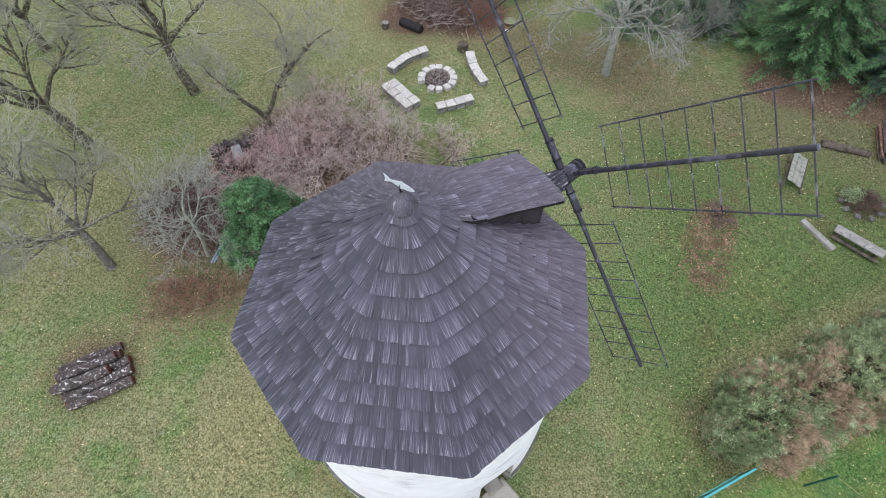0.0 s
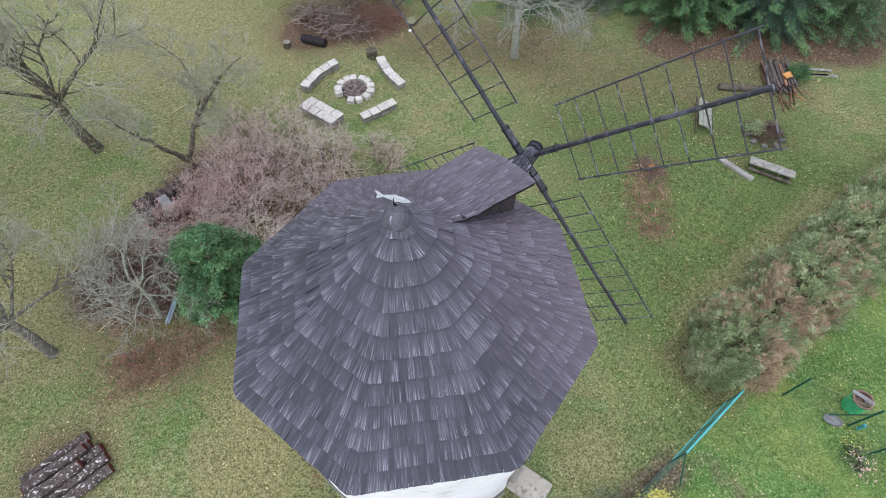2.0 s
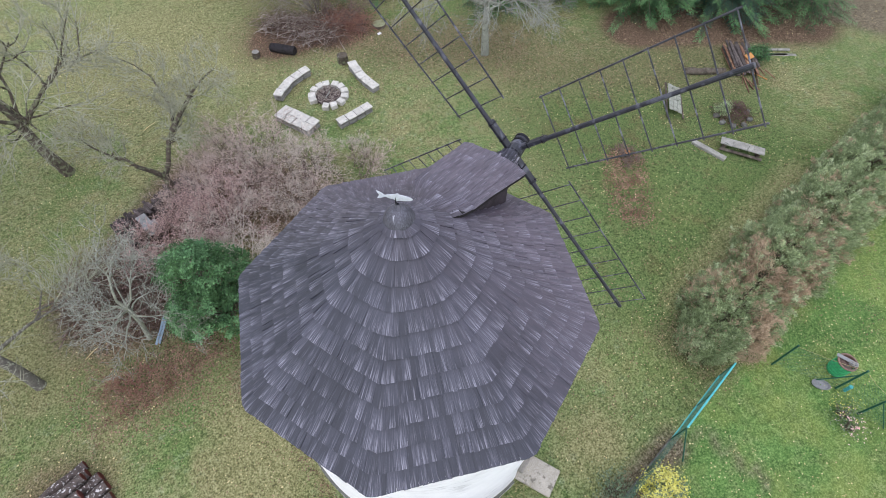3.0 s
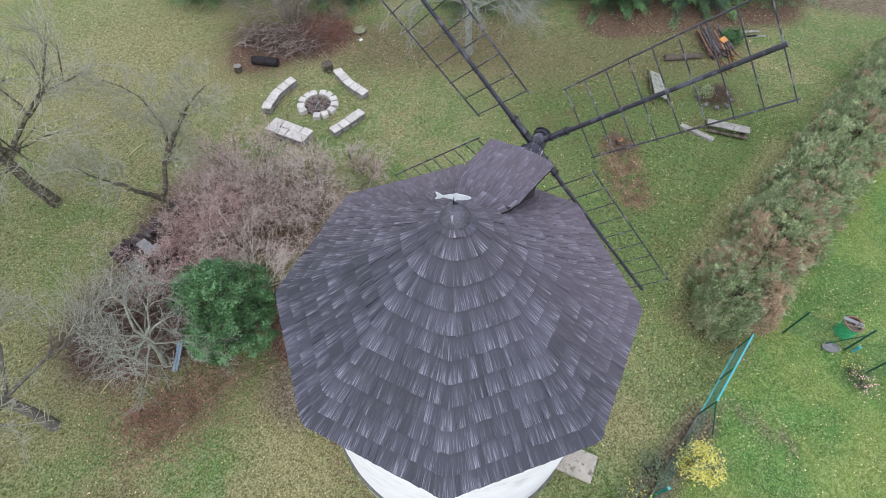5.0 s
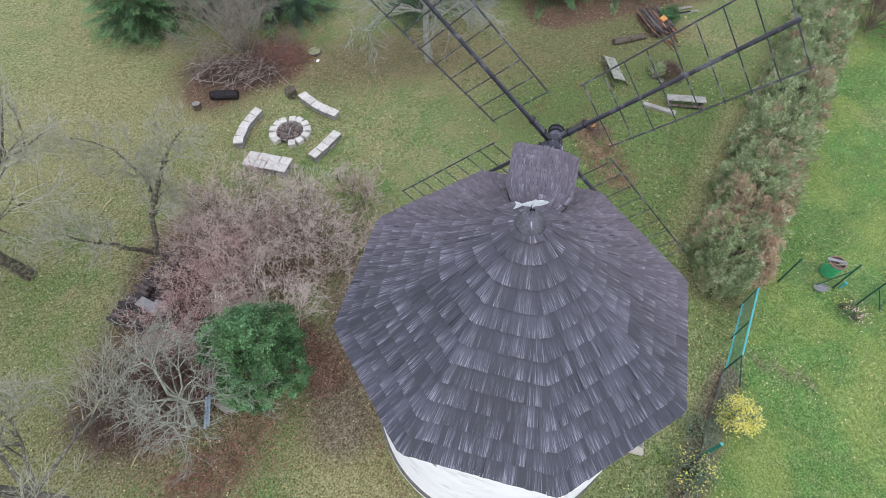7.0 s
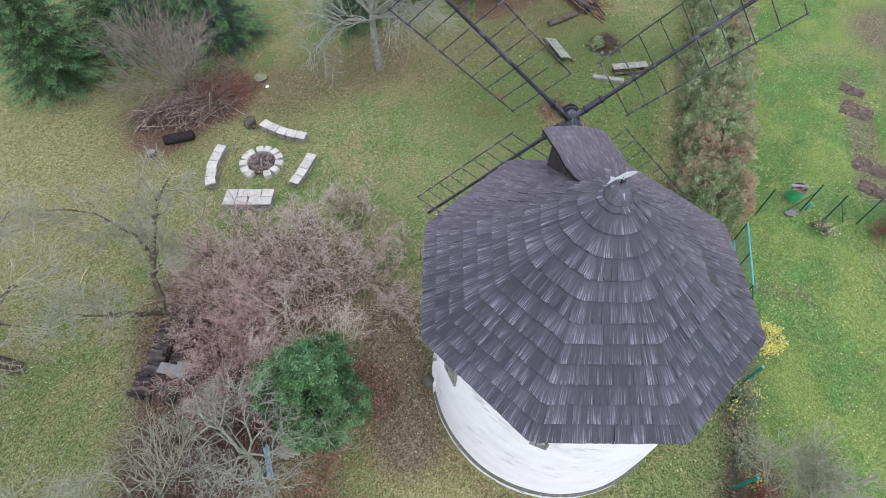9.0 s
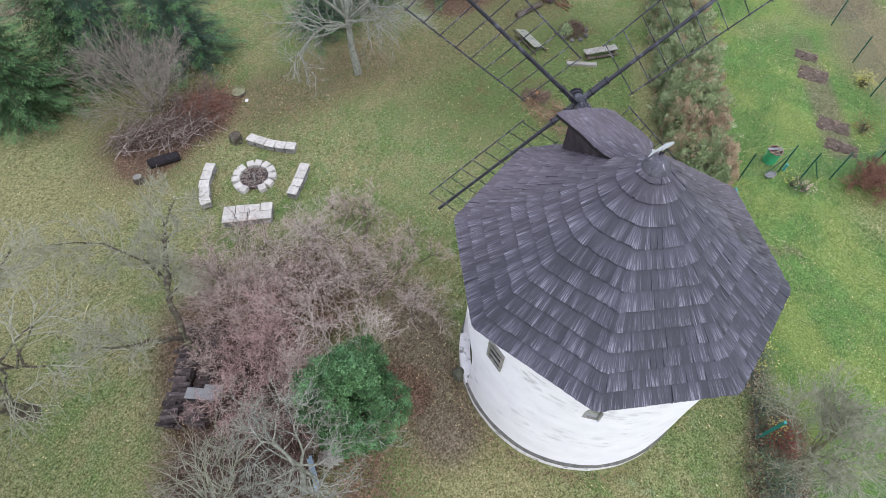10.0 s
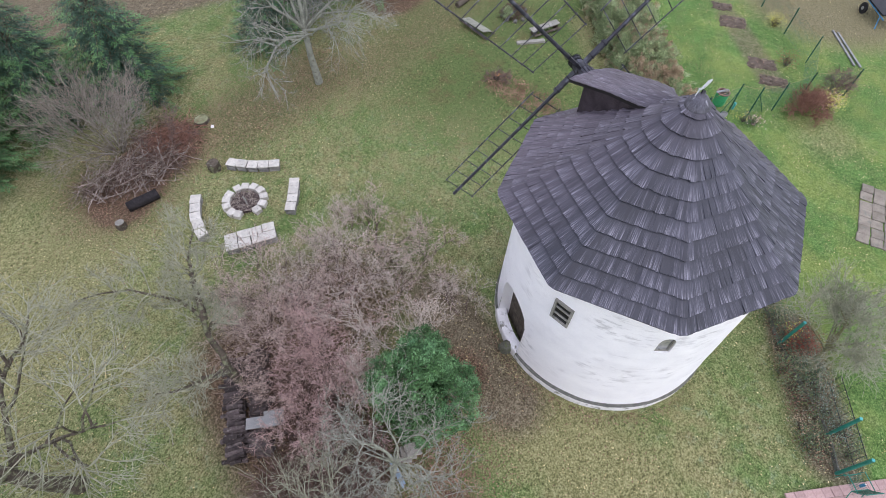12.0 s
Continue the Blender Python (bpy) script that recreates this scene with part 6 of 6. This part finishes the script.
# teal framed gate panel between hedge and post
gate = thing("fence_panel", (0, 0, 0), "teal steel fence panel with wire mesh", "fence")
ga, gb = (6.1, 2.2), (8.6, 3.45)
for q in (ga, gb, ((ga[0] + gb[0]) / 2, (ga[1] + gb[1]) / 2)):
    post(gate, q[0], q[1], 1.42, "green_post", 0.026)
for z in (1.42, 0.28):
    part("rail", beam(Geo(), (*ga, z), (*gb, z), 0.055, 0.055, 0.008), M["teal"], gate)
part("strut", rod(Geo(), [(6.1, 2.2, 1.38), (6.14, 1.52, 0.0)], 0.022, 8), M["green_post"], gate)
part("mesh", wire_net(Geo(), ga, gb, 0.3, 1.4, 0.06), M["wire"], gate)
# wire fence along the flower bed
bed_fence = thing("wire_fence", (0, 0, 0), "green wire fence along the flower bed", "fence")
BED = [(6.1, 2.2), (3.2, 0.82), (-0.05, -0.35), (-2.88, -1.85), (-4.05, -2.08)]
for a, b in zip(BED, BED[1:]):
    part("mesh", wire_net(Geo(), a, b, 0.05, 1.5), M["wire"], bed_fence)
    part("edging", beam(Geo(), (*a, 0.05), (*b, 0.05), 0.05, 0.2, 0.01), M["ledge"], bed_fence)
for x, y in BED[1:]:
    part("post", beam(Geo(), (x, y, -0.1), (x, y, 1.68), 0.085, 0.085, 0.01), M["post_teal"], bed_fence)
    part("post_cap", block(Geo(), (0.085, 0.085, 0.03), Matrix.Translation((x, y, 1.69)), 0.008), M["teal"], bed_fence)
# fence of the vegetable garden
veg = thing("wire_fence", (0, 0, 0), "wire fence with dark green posts round a vegetable garden", "fence")
VEG = [(10.7, 3.3), (12.18, 1.95), (12.26, 1.04), (13.02, -0.06), (14.3, -1.32), (15.36, -3.42)]
VEG2 = [(14.3, -1.32), (17.48, -1.69), (19.82, -0.63), (22.2, 0.6), (25.2, 2.2)]
for line in (VEG, VEG2):
    for a, b in zip(line, line[1:]):
        part("mesh", wire_net(Geo(), a, b, 0.05, 1.5, 0.12), M["wire"], veg)
        part("top_wire", rod(Geo(), [(*a, 1.52), ((a[0] + b[0]) / 2, (a[1] + b[1]) / 2, 1.47), (*b, 1.52)], 0.006, 5), M["cord"], veg)
    for x, y in line:
        post(veg, x, y, 1.6, "green_post", 0.032)
for a, b in (((12.26, 1.04, 1.2), (12.7, 0.4, 0.0)), ((12.18, 1.95, 1.2), (11.7, 2.4, 0.0))):
    part("strut", rod(Geo(), [a, b], 0.02, 8), M["green_post"], veg)

# compost barrel with a board and pots on it
bin_ob = thing("compost_bin", (12.58, 2.48, 0), "round green plastic compost bin full of garden waste", "compost bin")
bin_ob.matrix_basis = pose(12.58, 2.48, 0) @ Matrix.Scale(0.84, 4)
n = 28
prof = [(0.32, 0.0), (0.345, 0.80)]
v = [(r * math.cos(2 * math.pi * i / n), r * math.sin(2 * math.pi * i / n), z) for r, z in prof for i in range(n)]
j = np.arange(n)
part("wall", Geo().add(v, np.concatenate([np.stack([i * n + j, i * n + (j + 1) % n, (i + 1) * n + (j + 1) % n, (i + 1) * n + j], 1) for i in range(1)])), M["bin_green"], bin_ob)
prof = [(0.36, 0.78), (0.375, 0.80), (0.375, 0.83), (0.31, 0.84), (0.30, 0.7)]
v = [(r * math.cos(2 * math.pi * i / n), r * math.sin(2 * math.pi * i / n), z) for r, z in prof for i in range(n)]
part("rim", Geo().add(v, np.concatenate([np.stack([i * n + j, i * n + (j + 1) % n, (i + 1) * n + (j + 1) % n, (i + 1) * n + j], 1) for i in range(4)])), M["rim_brown"], bin_ob, "brown rim")
part("contents", rod(Geo(), [(0, 0, 0.5), (0, 0, 0.72), (0.02, 0, 0.76)], [0.305, 0.3, 0.2], 18, np.random.default_rng(2), 0.04), M["compost"], bin_ob)
for z in (0.15, 0.3, 0.45, 0.6):
    part("rib", rod(Geo(), [(0, 0, z - 0.012), (0, 0, z + 0.012)], [0.352, 0.352], 28), M["bin_green"], bin_ob)
ob = part("short_board", block(Geo(), (0.64, 0.13, 0.03), pose(12.60, 2.55, 0.72, 0, 2, 125), 0.006), M["grey_wood"])
tagged(ob, "grey board lying across the compost bin", "board")
bpy.data.objects["short_board"].data.materials[0] = M["sheet"]
for x, y in ((12.62, 2.40), (12.70, 2.32)):
    pot = thing("flower_pot", (x, y, 0.63), "small pale empty flower pot on the compost bin", "flower pot", "pots on the bin")
    v = [(r * math.cos(2 * math.pi * i / 14), r * math.sin(2 * math.pi * i / 14), z) for r, z in ((0.05, 0), (0.075, 0.12), (0.082, 0.12), (0.082, 0.135), (0.066, 0.135), (0.045, 0.02)) for i in range(14)]
    j = np.arange(14)
    part("wall", Geo().add(v, np.concatenate([np.stack([i * 14 + j, i * 14 + (j + 1) % 14, (i + 1) * 14 + (j + 1) % 14, (i + 1) * 14 + j], 1) for i in range(5)])), M["sandstone"], pot)
v = [(11.75 + a * math.cos(q) * math.cos(-0.6) - b * math.sin(q) * math.sin(-0.6), 2.2 + a * math.cos(q) * math.sin(-0.6) + b * math.sin(q) * math.cos(-0.6), z) for a, b, z in ((0.27, 0.16, 0.0), (0.30, 0.18, 0.07), (0.28, 0.165, 0.07), (0.25, 0.14, 0.02), (0.02, 0.02, 0.02)) for q in np.arange(18) * math.pi / 9]
j = np.arange(18)
tray = part("tray", Geo().add(v, np.concatenate([np.stack([i * 18 + j, i * 18 + (j + 1) % 18, (i + 1) * 18 + (j + 1) % 18, (i + 1) * 18 + j], 1) for i in range(4)])), M["sheet"])
tagged(tray, "grey oval tray on the lawn", "tray")
log("hose_can", (12.35, 1.8, 0.05), (12.35, 1.8, 0.4), 0.06, "teal", "teal", "small teal watering cylinder beside the bin", "can", 6)

# dug vegetable beds in a row
rng = np.random.default_rng(77)
for cx, cy, hu, hv in BEDS:
    nu, nv = 16, 20
    u, v = np.meshgrid(np.linspace(-1, 1, nu), np.linspace(-1, 1, nv), indexing="ij")
    rim = np.clip((1 - np.maximum(np.abs(u), np.abs(v))) / 0.25, 0, 1)
    wob = rng.normal(0, 0.035, (nu, nv, 2))
    zz = -0.03 + 0.075 * rim + rng.normal(0, 0.014, (nu, nv)) * rim
    i, j = np.meshgrid(np.arange(nu - 1), np.arange(nv - 1), indexing="ij")
    f = np.stack([i * nv + j, (i + 1) * nv + j, (i + 1) * nv + j + 1, i * nv + j + 1], -1).reshape(-1, 4)
    bed = thing("vegetable_bed", (cx, cy, float(ground_height(np.array(cx), np.array(cy)))), "dug vegetable bed of dark crumbly soil", "garden bed", "vegetable beds", turn=4)
    part("soil", Geo().add(np.stack([u * hu + wob[..., 0], v * hv + wob[..., 1], zz], -1), f), M["bed_soil"], bed, smooth=True)
    n = int(70 * hu * hv)
    q = np.stack([rng.uniform(-0.9, 0.9, n) * hu, rng.uniform(-0.9, 0.9, n) * hv, np.full(n, 0.065)], -1)
    sz = rng.uniform(0.03, 0.08, n)
    part("dead_leaves", leaves(Geo(), q, rng.normal(0, 0.4, (n, 3)) + [0, 0, 1], sz, sz * 0.6, rng, 0.2), M["litter"], bed)["kind"] = "stuff"
# garden plants
leaf_bush((4.95, 1.0), 301, 0.50, 0.48, 1.1, 100, 44, 0.075, ("yellow", "yellow", "yellow", "herb"), "small bush with bright yellow autumn leaves", low=0.05, clump_r=0.12)
leaf_bush((11.75, 1.25), 302, 0.36, 0.38, 0.5, 20, 16, 0.055, ("herb", "herb", "yellow"), "low garden plant with yellowing leaves")
leaf_bush((11.65, 0.8), 303, 0.26, 0.25, 0.4, 13, 16, 0.065, ("pinkflower", "pinkflower", "herb"), "clump of pale pink flowers")
shrub((13.3, -1.6), 304, 30, 1.2, 0.85, "twig_rust", "rust-brown twiggy bush with its last brown leaves", kids=(6, 5, 3), radius=0.012, buds=900, bud="litter", name="bush")
leaf_bush((14.0, -2.55), 305, 0.42, 0.42, 0.8, 34, 26, 0.07, ("yellow", "yellow", "pinkflower"), "small yellow bush beside a red one")
leaf_bush((16.9, -0.7), 306, 0.4, 0.4, 0.6, 22, 20, 0.06, ("red", "herb"), "small reddish garden plant")
leaf_bush((20.4, -0.1), 307, 0.35, 0.35, 0.6, 22, 20, 0.06, "yellow", "small yellow garden plant")
shrub((15.6, -2.9), 308, 16, 1.2, 0.9, "twig_brown", "bare reddish twiggy shrub at the fence", kids=(5, 4, 3), radius=0.012)
rng = np.random.default_rng(310)
for k in range(16):
    t = k / 15
    x, y = np.array([0.9, -0.15]) * (1 - t) + np.array([-3.7, -1.55]) * t + rng.normal(0, 0.22, 2)
    leaf_bush((x, y), 320 + k, rng.uniform(0.22, 0.42), rng.uniform(0.22, 0.42), rng.uniform(0.25, 0.55), 16, 22, 0.06, [("herb", "thuja"), ("herb", "grass", "litter"), ("herb", "litter"), ("herb", "thuja_dead")][k % 4], "clump of withered perennials in the flower bed", group="flower bed plants")
for k in range(12):
    t = k / 11
    x, y = np.array([-0.5, -1.25]) * (1 - t) + np.array([-3.3, -2.15]) * t + rng.normal(0, 0.18, 2)
    leaf_bush((x, y), 350 + k, rng.uniform(0.2, 0.36), rng.uniform(0.2, 0.36), rng.uniform(0.2, 0.45), 14, 20, 0.055, [("silver", "herb"), ("silver", "litter"), ("herb", "grass")][k % 3], "clump of silvery perennials behind the fence", group="flower bed plants")
leaf_bush((0.15, -0.95), 340, 0.45, 0.4, 0.6, 34, 26, 0.06, "red", "small plant with red leaves")
leaf_bush((0.45, -0.75), 341, 0.14, 0.14, 0.5, 8, 14, 0.07, "yellow", "small plant with bright yellow leaves")
leaf_bush((2.6, 0.75), 342, 0.55, 0.5, 0.9, 44, 26, 0.07, ("herb", "yellow", "herb"), "loose yellow-green bush at the fence", clump_r=0.16)
leaf_bush((3.7, 1.45), 343, 0.42, 0.42, 0.55, 26, 24, 0.07, "herb", "low grey-green plant at the fence")
leaf_bush((1.5, 0.2), 344, 0.45, 0.4, 0.7, 30, 22, 0.07, ("herb", "thuja_dead"), "withering bush at the fence")
# black trellis lying by the bed
tr = thing("trellis", (0, 0, 0), "black metal trellis standing behind the flower bed", "trellis")
ta, tb = np.array([-1.05, -1.95]), np.array([-3.75, -2.55])
for z in (0.1, 0.75):
    part("rail", beam(Geo(), (*ta, z), (*tb, z), 0.022, 0.022, 0.004), M["black_metal"], tr)
for k in range(13):
    q = ta + (tb - ta) * k / 12
    part("bar", rod(Geo(), [(q[0], q[1], 0.0), (q[0], q[1], 0.78)], 0.008, 6), M["black_metal"], tr)

# handcart and ladder in the far garden
cart = thing("handcart", (23.4, -5.6, 0), "dark flat handcart on a blue frame", "handcart", turn=20)
part("tray", block(Geo(), (2.0, 1.1, 0.08), pose(0, 0, 0.75), 0.02), M["iron"], cart)
for y in (-0.5, 0.5):
    part("frame_bar", rod(Geo(), [(-1.2, y, 0.6), (0.4, y, 0.66), (1.3, y, 0.7)], 0.03, 8), M["blue"], cart)
    part("leg", rod(Geo(), [(-0.8, y, 0.62), (-1.1, y * 1.1, 0.0)], 0.025, 8), M["blue"], cart)
    w = part("wheel", rod(Geo(), [(0.5, y * 1.25 - 0.05, 0.3), (0.5, y * 1.25 + 0.05, 0.3)], 0.3, 18), M["rubber"], cart)
    part("hub", rod(Geo(), [(0.5, y * 1.25 - 0.07, 0.3), (0.5, y * 1.25 + 0.07, 0.3)], 0.1, 12), M["sheet"], w)
for k, (x0, y0, x1, y1) in enumerate([(21.1, -3.2, 18.1, -4.1), (21.0, -3.45, 18.05, -4.4)]):
    plank_thing("plank", (x0, y0), (x1, y1), 0.11, 0.07, "sheet", "long pale weathered plank lying on the grass", "plank", 0.03)

# ---- paving ----
paving = thing("terrace", (-4.95, -1.05, 0.0), "terrace of reddish square concrete pavers", "paving", kind="structure", turn=-63)
slab_me = None
for i in range(16):
    for j in range(12):
        ob = part("paver", slab_me or block(Geo(), (0.285, 0.285, 0.06), None, 0.006), M["paver"], paving)
        slab_me = ob.data
        ob.location = (0.15 + 0.293 * i - 0.6, -0.15 - 0.293 * j, 0.012 + 0.003 * ((i * 7 + j * 3) % 4))
flags = thing("stone_paving", (9.35, -3.75, 0.0), "patch of grey uneven flagstones in the lawn", "paving", kind="structure", turn=-8)
rng = np.random.default_rng(77)
for i in range(7):
    for j in range(8):
        m = pose(-0.3 - 0.5 * i + rng.normal(0, 0.02), -0.3 - 0.5 * j + rng.normal(0, 0.02), 0.02 + rng.normal(0, 0.006), rng.normal(0, 0.8), rng.normal(0, 0.8), rng.normal(0, 4))
        part("flagstone", block(Geo(), (rng.uniform(0.46, 0.5), rng.uniform(0.45, 0.5), 0.06), m, 0.015), M["flag"], flags)

chair = thing("garden_chair", (-4.35, -2.35, 0.03), "light tubular garden chair with teal frame and mesh seat", "chair", turn=25)
for y in (-0.26, 0.26):
    part("leg", rod(Geo(), [(0.28, y, 0.0), (0.26, y, 0.40), (0.22, y, 0.44)], 0.013, 8), M["post_teal"], chair)
    part("leg", rod(Geo(), [(-0.34, y, 0.0), (-0.20, y, 0.42), (-0.30, y, 0.62), (-0.40, y, 0.95)], 0.013, 8), M["post_teal"], chair)
    part("armrest", rod(Geo(), [(0.27, y * 1.05, 0.44), (0.25, y * 1.05, 0.63), (-0.29, y * 1.05, 0.64)], 0.014, 8), M["post_teal"], chair)
for x, z in ((0.24, 0.43), (-0.20, 0.42), (-0.40, 0.95)):
    part("crossbar", rod(Geo(), [(x, -0.26, z), (x, 0.26, z)], 0.012, 8), M["post_teal"], chair)
g = Geo()
for k in range(14):
    y = -0.24 + 0.48 * k / 13
    tubes(g, [(-0.20, y, 0.425), (-0.21, y, 0.45)], [(0.24, y, 0.435), (-0.40, y, 0.94)], 0.006, 0.006, 4)
part("webbing", g, M["wire"], chair)
bottle = thing("bottle", (-4.22, -2.72, 0.03), "small bright blue plastic bottle", "bottle", turn=0)
part("body", rod(Geo(), [(0, 0, 0), (0, 0, 0.02), (0, 0, 0.19), (0, 0, 0.24)], [0.04, 0.045, 0.045, 0.02], 14), M["blue"], bottle)
part("cap", rod(Geo(), [(0, 0, 0.238), (0, 0, 0.27)], 0.018, 12), M["white"], bottle)

# ---- loose cover of the ground ----
rng = np.random.default_rng(500)


def scatter(n, lo, hi, weight):
    """Random places on the ground, kept by a weight from 0 to 1."""
    p = rng.uniform(lo, hi, (n, 2))
    p = p[rng.uniform(size=n) < weight(p[:, 0], p[:, 1])]
    p = p[np.hypot(p[:, 0] - MILL[0], p[:, 1] - MILL[1]) > 3.95]
    return np.stack([p[:, 0], p[:, 1], ground_height(p[:, 0], p[:, 1])], -1)


def cluster(x, y, s, o):
    return np.array([noise.noise((a * s, b * s, o)) for a, b in zip(x, y)]) * 0.5 + 0.5


def bare(x, y):
    return np.maximum.reduce([0.9 * along(x, y, (13.5, 21.5), (24, 19.5), 3.2, 0.7), np.clip((0.65 * x + 0.76 * y - 29.9) / 1.4, 0, 1), 0.8 * along(x, y, (0.7, -0.5), (-3.9, -1.8), 0.7, 0.7), along(x, y, (15.2, -0.1), (22.8, 3.3), 0.7, 0.5), near(x, y, 25.5, -3.5, 5.0, 0.6), near(x, y, PIT[0], PIT[1], 0.8, 0.1), 0.6 * along(x, y, (-7, 17), (-10.4, 12.5), 2.0, 0.6),
                             ((x > 5.8) & (x < 9.4) & (y < -3.6) & (y > -8)).astype(float), ((x < -3.6) & (y < -0.6 - 1.9 * (x + 5.2))).astype(float) * (x > -9)])


p = scatter(260000, (-24, -9), (32, 36), lambda x, y: (1 - bare(x, y)) * (0.55 + 0.45 * np.sin(x * 1.3 + np.sin(y)) * np.sin(y * 1.1)))
green = garden_side(p[:, 0], p[:, 1]) > 0.5
for nm, m, pick in (("grass", "grass", ~green), ("garden_grass", "lush", green)):
    q = p[pick]
    g = Geo()
    d = rng.normal(0, 0.75, (len(q), 3)) + [0, 0, 0.8]
    strips(g, q - [0, 0, 0.01], d, rng.uniform(0.04, 0.10, len(q)), rng.uniform(0.008, 0.02, len(q)), rng, 0.2)
    ob = part(nm, g, M[m])
    tagged(ob, "short grass blades of the autumn lawn" if m == "grass" else "lush green blades of the garden lawn", "grass", kind="stuff")


def fallen(n, lo, hi, weight, mat, nm, label, size=(0.035, 0.075)):
    p = scatter(n, lo, hi, weight)
    p[:, 2] += rng.uniform(0.01, 0.04, len(p))
    s = rng.uniform(*size, len(p))
    ob = part(nm, leaves(Geo(), p, rng.normal(0, 0.35, (len(p), 3)) + [0, 0, 1], s, s * 0.7, rng, 0.15), M[mat])
    tagged(ob, label, "fallen leaves", kind="stuff")


fallen(34000, (-20, -7), (30, 34), lambda x, y: 0.25 + 0.75 * (np.sin(x * 0.9 + 2 * np.sin(y * 0.5)) > 0.35), "fallen", "fallen_leaves", "pale yellow leaves scattered on the lawn")
fallen(120000, (-12, 5), (12, 29), lambda x, y: np.maximum.reduce([along(x, y, (-7.6, 8.9), (-10.3, 9.4), 1.4, 0.9), 0.8 * along(x, y, (-5.3, 11.6), (-4.9, 9.9), 0.8, 0.8), along(x, y, (-8.2, 10.2), (-9.6, 8.5), 1.1, 0.8), near(x, y, 0.7, 26.0, 2.2, 0.8), along(x, y, (10.1, 12.4), (9.4, 10.5), 0.8, 0.8), 0.7 * near(x, y, 10.4, 13.0, 1.0, 0.8), 0.6 * near(x, y, -1.5, 26, 2.6, 0.8), 0.4 * along(x, y, (3, 24), (8, 22), 2.5, 1.0), 0.3 * near(x, y, -6, 13.5, 3.2, 0.7), 0.35 * near(x, y, 1.2, 21.2, 0.9, 1.0)]), "litter", "leaf_litter", "rust-brown leaf litter under the shrubs", (0.03, 0.075))
fallen(85000, (-20, 3), (18, 28), lambda x, y: 0.08 + 0.75 * cluster(x, y, 0.45, 2.0) ** 2 * np.where(x > -6, 1.0, 0.45), "litter", "brown_leaves", "small brown leaves scattered over the lawn", (0.025, 0.06))
fallen(20000, (-11.2, 7.2), (-3.8, 13.0), lambda x, y: np.maximum.reduce([along(x, y, (-7.9, 9.5), (-9.7, 9.1), 0.75, 0.8), along(x, y, (-5.2, 11.6), (-5.6, 9.9), 0.7, 0.7), 0.8 * near(x, y, -7.4, 9.9, 0.9, 0.7), 0.3 * along(x, y, (-9.6, 9.0), (-10.6, 8.2), 0.8, 1.0)]), "litter_red", "red_leaf_litter", "thick red-brown leaf litter round the evergreen")
fallen(5200, (8.3, 9.3), (11.4, 13.8), lambda x, y: np.maximum(0.75 * along(x, y, (10.0, 12.2), (9.3, 10.6), 0.75, 0.8), 0.8 * near(x, y, 10.4, 13.0, 0.75, 0.8)) * (cluster(x, y, 1.8, 5.0) > 0.42), "litter", "leaf_patch", "patch of fallen brown leaves on the lawn", (0.05, 0.1))
fallen(2600, (-5.4, 3.0), (-3.0, 10.0), lambda x, y: 0.9 * np.clip((4.5 - np.hypot(x - MILL[0], y - MILL[1])) / 0.4, 0, 1), "litter_red", "foot_litter", "red-brown leaves blown against the mill's foot")
fallen(5000, (7, 2.5), (26, 13), lambda x, y: 0.8 * along(x, y, (8.2, 4.6), (24, 12), 1.75, 0.3) * (1 - 0.3 * (np.sin(x * 3) > 0)), "litter", "hedge_litter", "brown litter along the foot of the hedge")

# dry tufts along the foot of the mill
n = 5200
a, r = rng.uniform(0, 2 * math.pi, n), 3.9 + np.abs(rng.normal(0, 0.28, n))
keep = (np.sin(a * 5 + 1) + np.sin(a * 11) + rng.normal(0, 0.7, n) > 0.3) & (np.abs((np.degrees(a) - 306) % 360) > 14)
a, r = a[keep], r[keep]
p = np.stack([MILL[0] + r * np.cos(a), MILL[1] + r * np.sin(a)], -1)
p = np.concatenate([p, ground_height(p[:, 0], p[:, 1])[:, None] - 0.01], 1)
d = rng.normal(0, 0.55, (len(p), 3)) + np.stack([0.5 * np.cos(a), 0.5 * np.sin(a), np.full(len(a), 0.8)], -1)
ob = part("dry_grass", strips(Geo(), p, d, rng.uniform(0.1, 0.28, len(p)), rng.uniform(0.008, 0.018, len(p)), rng, 0.2), M["straw"])
tagged(ob, "straw-coloured grass tufts along the mill's foot", "grass", kind="stuff")

# ---- single shingles of the south face ----
for v, f, uv in single:
    c = v.mean(0)
    ob = part("shingle", Geo().add(v - c, f, uv), M["shingle_piece"], roof)
    ob.location = c
